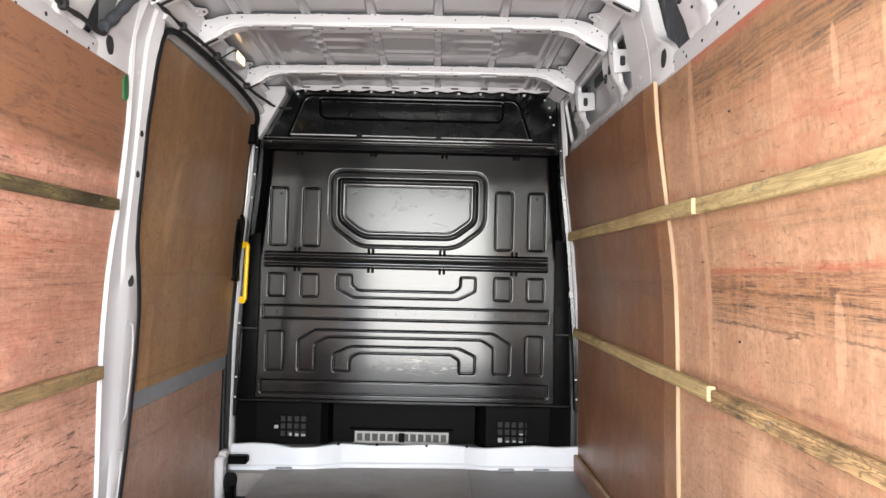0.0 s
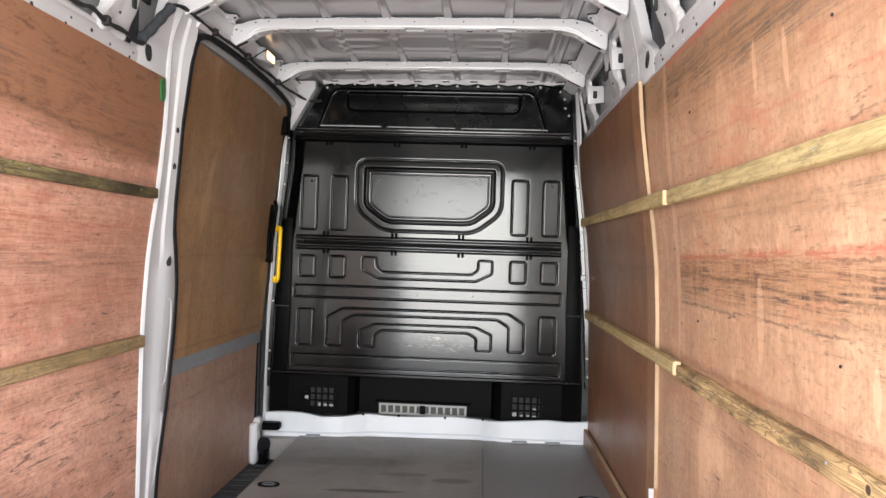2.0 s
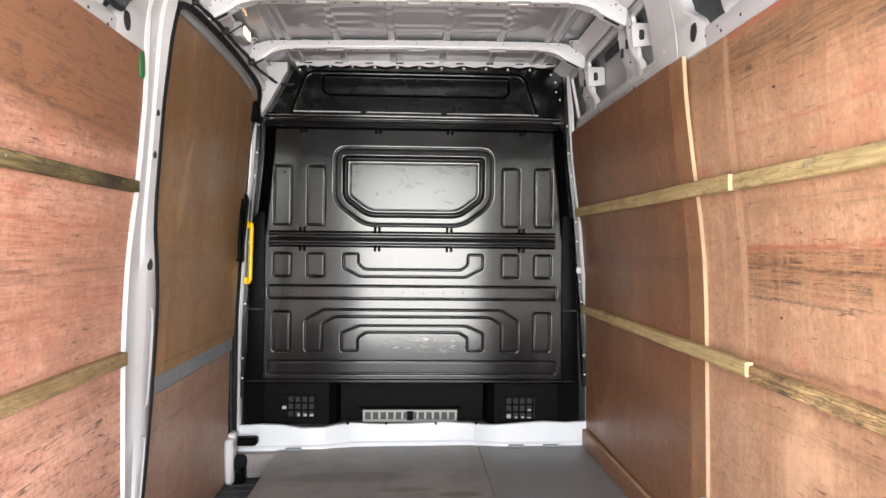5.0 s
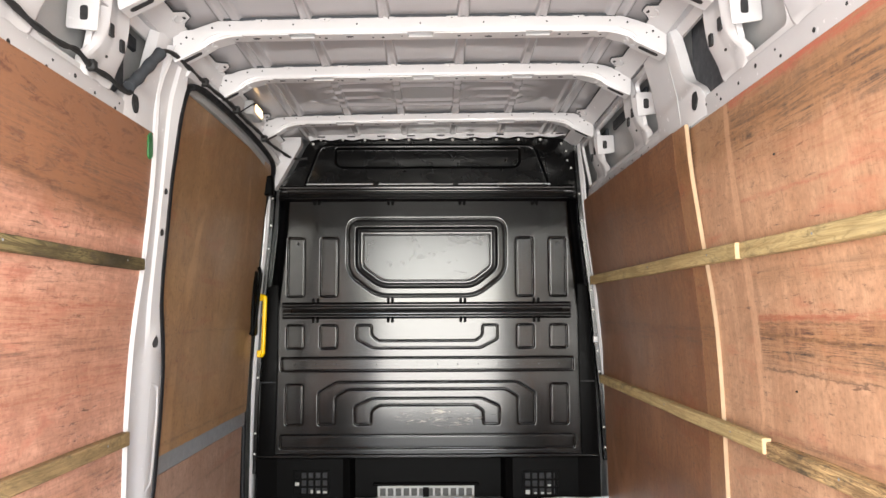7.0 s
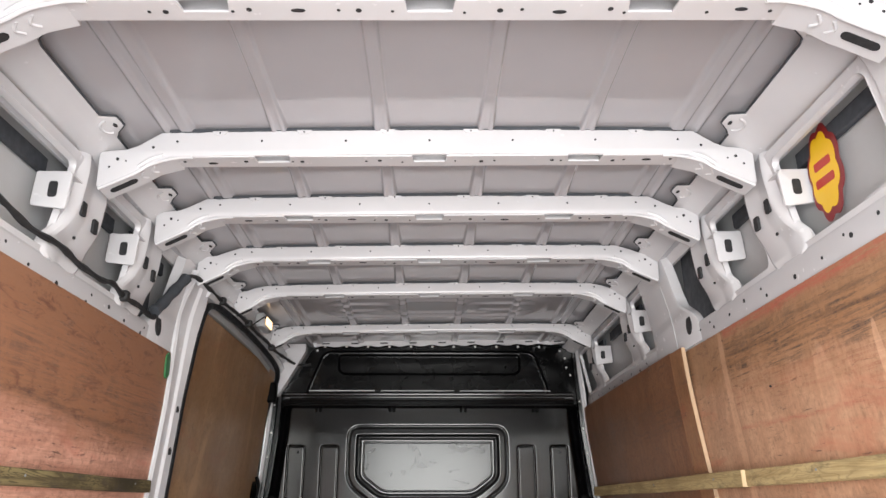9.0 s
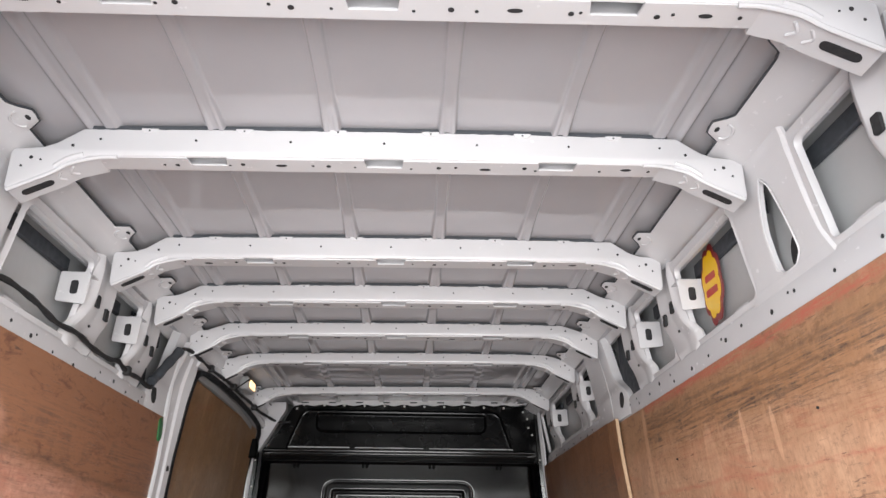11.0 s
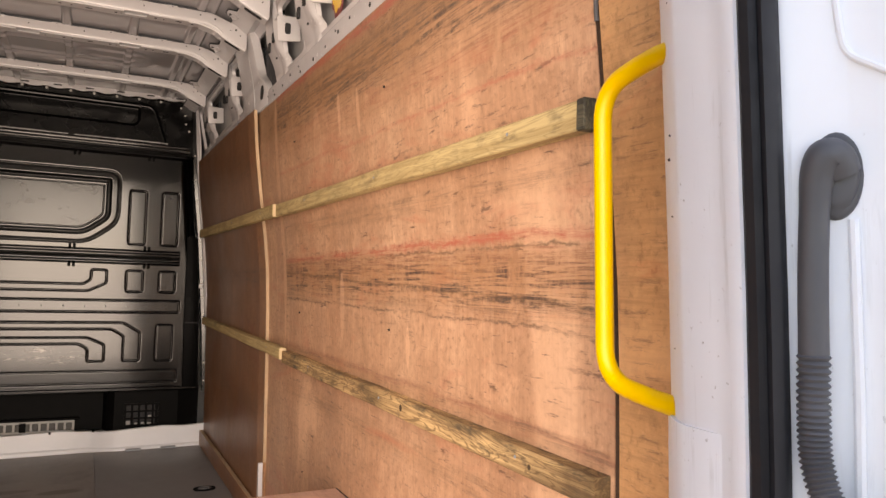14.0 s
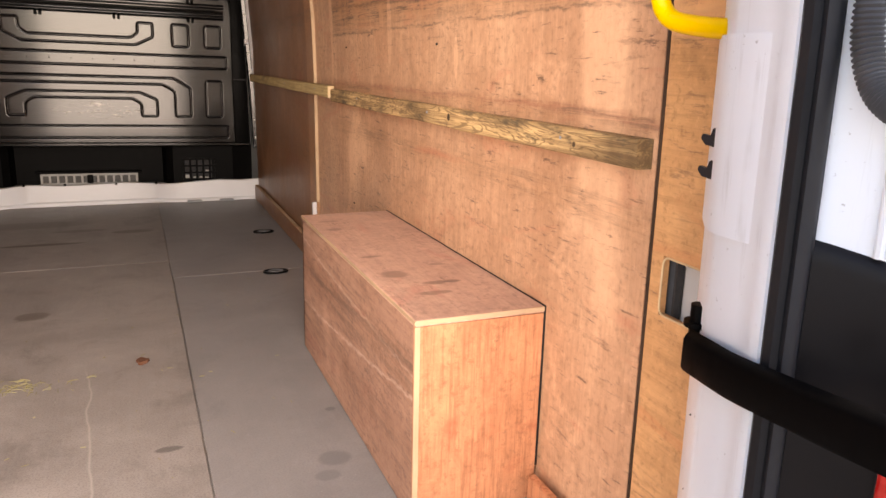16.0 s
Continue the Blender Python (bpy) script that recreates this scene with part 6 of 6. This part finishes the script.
def lashing_ring(x, y, turn):
    ob = thing("lashing_ring", "recessed black lashing ring set in the floor", "lashing ring", "lashing rings in the floor")
    pl = rounded([(-0.045, -0.028), (0.045, -0.028), (0.045, 0.028), (-0.045, 0.028)], 0.022)
    bm = prism(bmesh.new(), pl, "z", 0.0005, 0.0035)
    part("pan", bm, HOLE, ob)
    bm = bmesh.new()
    tube(bm, [Vector((0.046 * math.cos(a), 0.029 * math.sin(a), 0.004)) for a in [2 * math.pi * k / 24 for k in range(25)]], 0.004, 6)
    part("rim", bm, BLACKPLASTIC, ob)
    bm = bmesh.new()
    tube(bm, [Vector((0.026 * math.cos(a), 0.017 * math.sin(a) - 0.002, 0.007)) for a in [2 * math.pi * k / 20 for k in range(21)]], 0.0035, 6)
    part("ring", bm, PLASTIC, ob)
    ob.matrix_basis = pose(x, y, 0, 0, 0, turn)


for x, y in ((0.772, 3.06), (0.705, 2.345), (-0.615, 3.10), (-0.62, 2.30)):
    lashing_ring(x, y, 0)

# ---- litter on the floor ----
BROWNLEAF = paint("dry_brown_leaf", (0.13, 0.05, 0.025), 0.8, 0.4)
GRASS = paint("dry_grass", (0.31, 0.28, 0.13), 0.8, 0.3)
bm = bmesh.new()
pl = [(0.206 + 0.014 * math.cos(a) * (1 + 0.35 * math.sin(5 * a)), 1.56 + 0.017 * math.sin(a) * (1 + 0.3 * math.cos(3 * a))) for a in [2 * math.pi * k / 16 for k in range(16)]]
loft(bm, [[(p[0], p[1], 0.001) for p in pl], [(p[0], p[1], 0.006 + 0.004 * math.sin(40 * p[0])) for p in pl]])
tagged(part("dry_leaf", bm, BROWNLEAF), "dry brown leaf lying on the floor", "leaf")
bm = bmesh.new()
rnd = random.Random(11)
for i in range(90):
    x, y = rnd.gauss(-0.10, 0.07), rnd.gauss(1.48, 0.025)
    a, ln = rnd.uniform(0, 3.14), rnd.uniform(0.008, 0.03)
    dx, dy = math.cos(a) * ln, math.sin(a) * ln
    tube(bm, [(x, y, 0.0015), (x + dx / 2, y + dy / 2, 0.003 + rnd.uniform(0, 0.004)), (x + dx, y + dy, 0.0015)], 0.0008, 3)
for i in range(70):
    x, y = rnd.uniform(-0.5, 0.6), rnd.uniform(0.3, 2.4)
    a, ln = rnd.uniform(0, 3.14), rnd.uniform(0.003, 0.014)
    tube(bm, [(x, y, 0.001), (x + math.cos(a) * ln, y + math.sin(a) * ln, 0.0015)], 0.0008, 3)
tagged(part("grass_clippings", bm, GRASS), "scattered dry grass clippings on the floor", "grass", kind="stuff")

# ---- sticker in the roof recess ----
ST_RED = paint("sticker_dark_red", (0.22, 0.015, 0.02), 0.35, 0.1)
ST_YEL = paint("sticker_yellow", (0.80, 0.50, 0.01), 0.35, 0.1)
ST_LET = paint("sticker_red_marks", (0.45, 0.03, 0.02), 0.35, 0.1)
ob = thing("flower_sticker", "yellow flower-shaped sticker with a dark red border", "sticker")


def petal_shape(r, cy=1.540, cz=1.826, amp=0.07):
    return [(cy + r * 0.60 * (1 - amp + 2 * amp * abs(math.sin(4 * a + 0.4))) * math.cos(a), cz + r * (1 - amp + 2 * amp * abs(math.sin(4 * a + 0.4))) * math.sin(a)) for a in [2 * math.pi * k / 96 for k in range(96)]]


xs_ = 0.866
part("border", prism(bmesh.new(), petal_shape(0.106, 1.536, 1.824), "x", xs_, xs_ + 0.001), ST_RED, ob)
part("field", prism(bmesh.new(), petal_shape(0.088), "x", xs_ - 0.0008, xs_ - 0.0001), ST_YEL, ob)
bm = bmesh.new()
for zc, wide in ((1.846, 0.066), (1.806, 0.074)):
    prism(bm, rounded([(1.540 - wide / 2, zc - 0.011), (1.540 + wide / 2, zc - 0.009), (1.540 + wide / 2, zc + 0.011), (1.540 - wide / 2, zc + 0.009)], 0.006), "x", xs_ - 0.0016, xs_ - 0.0009)
part("marks", bm, ST_LET, ob, "two plain red bars")

# ---- rear corner posts ----


def lean(z):
    return lerp_table([(-0.6, 0.012), (0.3, 0.012), (0.9, 0.0), (1.25, -0.018), (1.6, -0.05), (2.05, -0.10)], z)


def upright(profile, z0, z1, s=1, rows=14):
    rings = []
    for k in range(rows + 1):
        z = z0 + (z1 - z0) * k / rows
        rings.append([(s * (x + lean(z)), y, z) for x, y in profile])
    return loft(bmesh.new(), rings)


for s in (1, -1):
    side = "right" if s > 0 else "left"
    ob = thing("trim_rear_post_" + side, "white painted rear door post with pressed edges", "trim", kind="structure")
    prof = [(0.876, 0.214), (0.812, 0.155), (0.782, 0.116), (0.771, 0.097), (0.767, 0.088), (0.765, 0.05), (0.763, 0.030), (0.759, 0.022), (0.760, 0.012), (0.768, 0.006), (0.80, 0.02), (0.92, 0.03), (0.955, 0.07), (0.955, 0.205)]
    part("post_shell", upright(prof, -0.03, 2.0, s), PANELWHITE, ob, "", 35)
    # slightly proud pressed step below the handle
    part("pressed_step", upright([(0.812, 0.160), (0.780, 0.121), (0.7675, 0.100), (0.7640, 0.088), (0.7625, 0.055), (0.7645, 0.040), (0.772, 0.050), (0.80, 0.12)], 0.655, 0.850, s, 4), PANELWHITE, ob, "", 35)
    seal = thing("rear_door_seal", "black rubber seal on the rear door frame", "seal", "rear door seals")
    part("inner_lip", upright([(0.762, 0.010), (0.757, 0.004), (0.759, -0.004), (0.766, -0.007), (0.772, 0.0), (0.772, 0.008)], -0.03, 1.98, s), RUBBER, seal, "", 50)
    part("outer_lip", upright([(0.768, -0.005), (0.766, -0.012), (0.772, -0.017), (0.782, -0.016), (0.787, -0.010), (0.780, 0.0)], -0.03, 1.98, s), RUBBERGREY, seal, "", 50)
    corner = thing("trim_rear_corner_" + side, "white painted outer rear corner panel with a pressed groove", "trim", kind="structure")
    prof = [(0.782, -0.008), (0.790, -0.018), (0.8165, -0.044), (0.8195, -0.0475), (0.8225, -0.0505), (0.832, -0.076), (0.838, -0.084), (0.875, -0.118), (0.92, -0.125), (0.965, -0.10), (0.98, -0.05), (0.985, 0.06), (0.955, 0.06), (0.93, -0.06), (0.88, -0.06), (0.80, 0.004)]
    part("panel", upright(prof, 0.0, 2.0, s, 20), PANELWHITE, corner, "", 35)
    gz = [0.66 + 0.02 * i for i in range(20)]
    bm = tube(bmesh.new(), [(s * (0.8195 + lean(z)), -0.0505, z) for z in gz], 0.0045, 8)
    part("pressed_rib", bm, PANELWHITE, corner)
    ridge = [(0.8125, -0.041, 1.30), (0.8145, -0.043, 1.24), (0.817, -0.0455, 1.20), (0.8205, -0.0495, 1.178), (0.828, -0.068, 1.163), (0.835, -0.082, 1.155), (0.86, -0.105, 1.15)]
    part("pressed_ridge", tube(bmesh.new(), bend([(s * (x + lean(z)), y, z) for x, y, z in ridge], 5), 0.0032, 8), PANELWHITE, corner)
# details of the right rear corner only
rnd = random.Random(8)
bm = bmesh.new()
for k in range(12):
    z = rnd.choice((rnd.uniform(0.0, 0.5), rnd.uniform(0.6, 1.3)))
    u = rnd.random() ** 2
    y = 0.118 - 0.02 * u
    disc(bm, (lerp_table([(0.097, 0.771), (0.116, 0.782), (0.13, 0.79)], y) + lean(z) - 0.0006, y, z), (-1, -0.6, 0), rnd.uniform(0.0006, 0.0018), 0.0006, 6)
tagged(part("paint_chips", bm, RUBBERGREY, bpy.data.objects["trim_rear_post_right"]), kind="stuff")
ob = thing("grab_handle", "bright yellow tubular grab handle on the rear post", "grab handle", "yellow grab handles")
bm = tube(bmesh.new(), corner_line([(0.770, 0.09, 1.217), (0.79, 0.16, 1.228), (0.788, 0.246, 1.210), (0.797, 0.246, 0.872), (0.80, 0.16, 0.858), (0.800, 0.05, 0.854)], 0.04, 8), 0.0108, 14)
part("tube", bm, YELLOW, ob)
for z, x in ((1.217, 0.77),):
    bm = disc(bmesh.new(), (x, 0.094, z), (0.3, 1, 0), 0.015, 0.003, 14)
    part("mount", bm, YELLOW, ob)
ob = thing("latch_clips", "two dark grey clip tabs behind the rear post", "clip")
for z in (0.748, 0.715):
    bm = prism(bmesh.new(), rounded([(0.106, z - 0.009), (0.126, z - 0.007), (0.133, z - 0.001), (0.131, z + 0.004), (0.120, z + 0.002), (0.116, z + 0.011), (0.106, z + 0.011)], 0.002), "x", 0.778, 0.782)
    part("tab", bm, RUBBERGREY, ob)
# inner body seen through the cut-out
bm = boxbm(0.93, 0.935, 0.17, 0.303, 0.43, 0.62)
tagged(part("inner_panel", bm, PRIMER), "grey inner body panel behind the plywood cut-out", "panel", kind="structure")
tagged(part("inner_edge", boxbm(0.915, 0.928, 0.303, 0.307, 0.43, 0.62), HOLE), "dark panel joint behind the cut-out", "panel", kind="structure")
tagged(part("inner_rib", boxbm(0.92, 0.930, 0.3075, 0.40, 0.43, 0.62, 0.004), FOAMSHADE), "dark grey body rib behind the plywood cut-out", "panel", kind="structure")
bm = bmesh.new()
xw = wall_x(0.52)
edge = [(xw - 0.0006, 0.21, 0.4792), (xw - 0.0006, 0.3168, 0.4792), (xw - 0.0006, 0.3168, 0.5628), (xw - 0.0006, 0.21, 0.5628)]
tube(bm, corner_line(edge, 0.014, 6), 0.0016, 6)
tagged(part("cutout_edge", bm, PALEWOOD), "pale raw plywood edge round the cut-out", "trim", kind="structure")
# wiring conduit to the door
ob = thing("wiring_conduit", "grey corrugated rubber wiring conduit hanging at the rear corner", "conduit")
bm = bmesh.new()
cen, tan, out = Vector((0.806, -0.0385, 1.076)), Vector((0.7071, -0.7071, 0)), Vector((-0.7071, -0.7071, 0))
rows = []
for d, k in ((-0.006, 1.0), (0.003, 1.0), (0.006, 0.96), (0.0075, 0.88), (0.0075, 0.80), (0.010, 0.74), (0.012, 0.6)):
    rows.append([tuple(cen + out * d + tan * 0.021 * k * math.cos(a) + Vector((0, 0, 0.037)) * k * math.sin(a)) for a in [2 * math.pi * q / 28 for q in range(28)]])
loft(bm, rows)
part("flange", bm, PLASTIC, ob, "moulded oval flange", 50)
bm = tube(bmesh.new(), bend([(0.806, -0.043, 1.078), (0.798, -0.0425, 1.090), (0.7915, -0.0385, 1.088), (0.789, -0.034, 1.070), (0.7885, -0.032, 1.03), (0.789, -0.031, 0.98), (0.790, -0.031, 0.925)], 6), lambda t: 0.0118 if t > 0.6 else (0.0162 if t < 0.3 else 0.0162 - (t - 0.3) / 0.3 * 0.0044), 18)
part("elbow", bm, PLASTIC, ob, "smooth moulded elbow", 60)
loop = bend([(0.790, -0.031, 0.928), (0.790, -0.031, 0.88), (0.790, -0.034, 0.84), (0.790, -0.048, 0.806), (0.790, -0.072, 0.788), (0.790, -0.098, 0.786), (0.789, -0.122, 0.80), (0.788, -0.138, 0.835), (0.788, -0.146, 0.88), (0.79, -0.155, 0.96), (0.80, -0.165, 1.0), (0.84, -0.17, 1.02)], 34)
bm = tube(bmesh.new(), loop, lambda t: 0.0122 + 0.0014 * math.sin(t * 2 * math.pi * 92), 14)
part("corrugated_hose", bm, PLASTIC, ob, "ribbed hose", 60)
# black corner piece and tail lamp
ob = thing("bumper_corner", "black plastic bumper corner below the rear corner panel", "bumper")
prof = [(0.782, -0.014), (0.790, -0.024), (0.818, -0.052), (0.829, -0.078), (0.834, -0.088), (0.87, -0.124), (0.93, -0.131), (0.972, -0.105), (0.985, -0.05), (0.985, 0.05), (0.80, 0.0)]
bm = bmesh.new()
rings = []
for z, ins in ((-0.62, 0.0), (-0.2, 0.0), (0.1, 0.0), (0.4, 0.0), (0.60, 0.0), (0.645, 0.0), (0.656, 0.0015), (0.664, 0.005), (0.667, 0.011)):
    rings.append([(x + lean(z) * 0.6 + ins * 0.7, y - 0.003 + ins * 0.7, z + (0.006 - 0.36 * (x - 0.782) if z > 0.63 and x < 0.84 else (-0.015 if z > 0.63 else 0))) for x, y in prof])
loft(bm, rings)
part("moulding", bm, BUMPER, ob, "", 60)
bm = tube(bmesh.new(), [(0.829, -0.0815, 0.05 + 0.06 * i) for i in range(11)], 0.0012, 6)
part("vertical_crease", bm, BUMPER, ob)


def lens_material(name, a, b):
    w = Net(name, 0.1, 0, 0.7)
    v = w.n("ShaderNodeTexVoronoi")
    v.inputs["Scale"].default_value = 1.0
    w.l(w.at(70, 70, 45), v.inputs["Vector"])
    w.base(w.mix(w.ramp(w.noise(w.at(14, 14, 26), 1.0, 4, 0.6, 1.5), (0.42, 0), (0.6, 1)), a, b))
    w.bump(v.outputs["Distance"], 0.5, 0.002)
    return w.m


TAIL = lens_material("red_tail_lamp_lens", (0.55, 0.01, 0.008), (0.72, 0.03, 0.02))
TAIL2 = lens_material("orange_reflector", (0.75, 0.03, 0.015), (0.85, 0.22, 0.06))
ob = thing("tail_lamp", "red and orange tail lamp on the rear corner", "tail lamp")
bm = bmesh.new()
rings = []
for z, d in ((0.26, 0.0), (0.34, 0.012), (0.45, 0.020), (0.55, 0.022), (0.62, 0.016), (0.665, 0.008), (0.715, 0.0)):
    a = lerp_table([(0.26, 0.846), (0.45, 0.832), (0.56, 0.832), (0.62, 0.838), (0.715, 0.876)], z)
    rings.append([(a, -0.080, z), (a + 0.004, -0.108 - d, z), (a + 0.035, -0.140 - d, z), (0.95, -0.150 - d, z), (0.985, -0.11, z), (0.93, -0.09, z)])
loft(bm, rings)
lamp_lens = part("lens", bm, TAIL, ob, "red lens", 50)
bm = bmesh.new()
rings = []
for z, d in ((0.30, 0.006), (0.34, 0.014), (0.45, 0.0215), (0.55, 0.0235), (0.62, 0.0175), (0.66, 0.009)):
    a = lerp_table([(0.26, 0.846), (0.45, 0.832), (0.56, 0.832), (0.62, 0.838), (0.715, 0.876)], z)
    rings.append([(a - 0.001, -0.094, z), (a + 0.002, -0.109 - d, z), (a + 0.033, -0.1415 - d, z), (0.94, -0.152 - d, z), (0.94, -0.146 - d, z), (a + 0.036, -0.135 - d, z), (a + 0.008, -0.104 - d, z), (a + 0.006, -0.094, z)])
loft(bm, rings)
part("reflector", bm, TAIL2, lamp_lens, "orange reflector behind the clear lens", 50)
# door check strap
ob = thing("door_check_strap", "black plastic door check strap on a stud", "door stay")
line = [(0.764, 0.100), (0.757, 0.065), (0.752, 0.02), (0.748, -0.05), (0.743, -0.12), (0.735, -0.22), (0.725, -0.34)]
zt = [0.546, 0.548, 0.549, 0.555, 0.562, 0.575, 0.59]
bm = bmesh.new()
lp = bend([(x, y, z) for (x, y), z in zip(line, zt)], 4)
rings = []
for p in lp:
    rings.append([(p.x - 0.006, p.y, p.z - 0.002), (p.x + 0.006, p.y + 0.004, p.z), (p.x + 0.008, p.y + 0.005, p.z - 0.006), (p.x + 0.008, p.y + 0.005, p.z - 0.040), (p.x + 0.004, p.y, p.z - 0.044), (p.x - 0.006, p.y, p.z - 0.043), (p.x - 0.009, p.y, p.z - 0.038), (p.x - 0.009, p.y, p.z - 0.007)])
loft(bm, rings)
part("strap", bm, BLACKPLASTIC, ob, "", 50)
bm = bmesh.new()
tube(bm, [(0.790, 0.118, 0.52), (0.790, 0.118, 0.568)], 0.010, 12)
disc(bm, (0.790, 0.118, 0.546), (0, 0, 1), 0.016, 0.003, 14)
part("stud", bm, BLACKPLASTIC, ob)
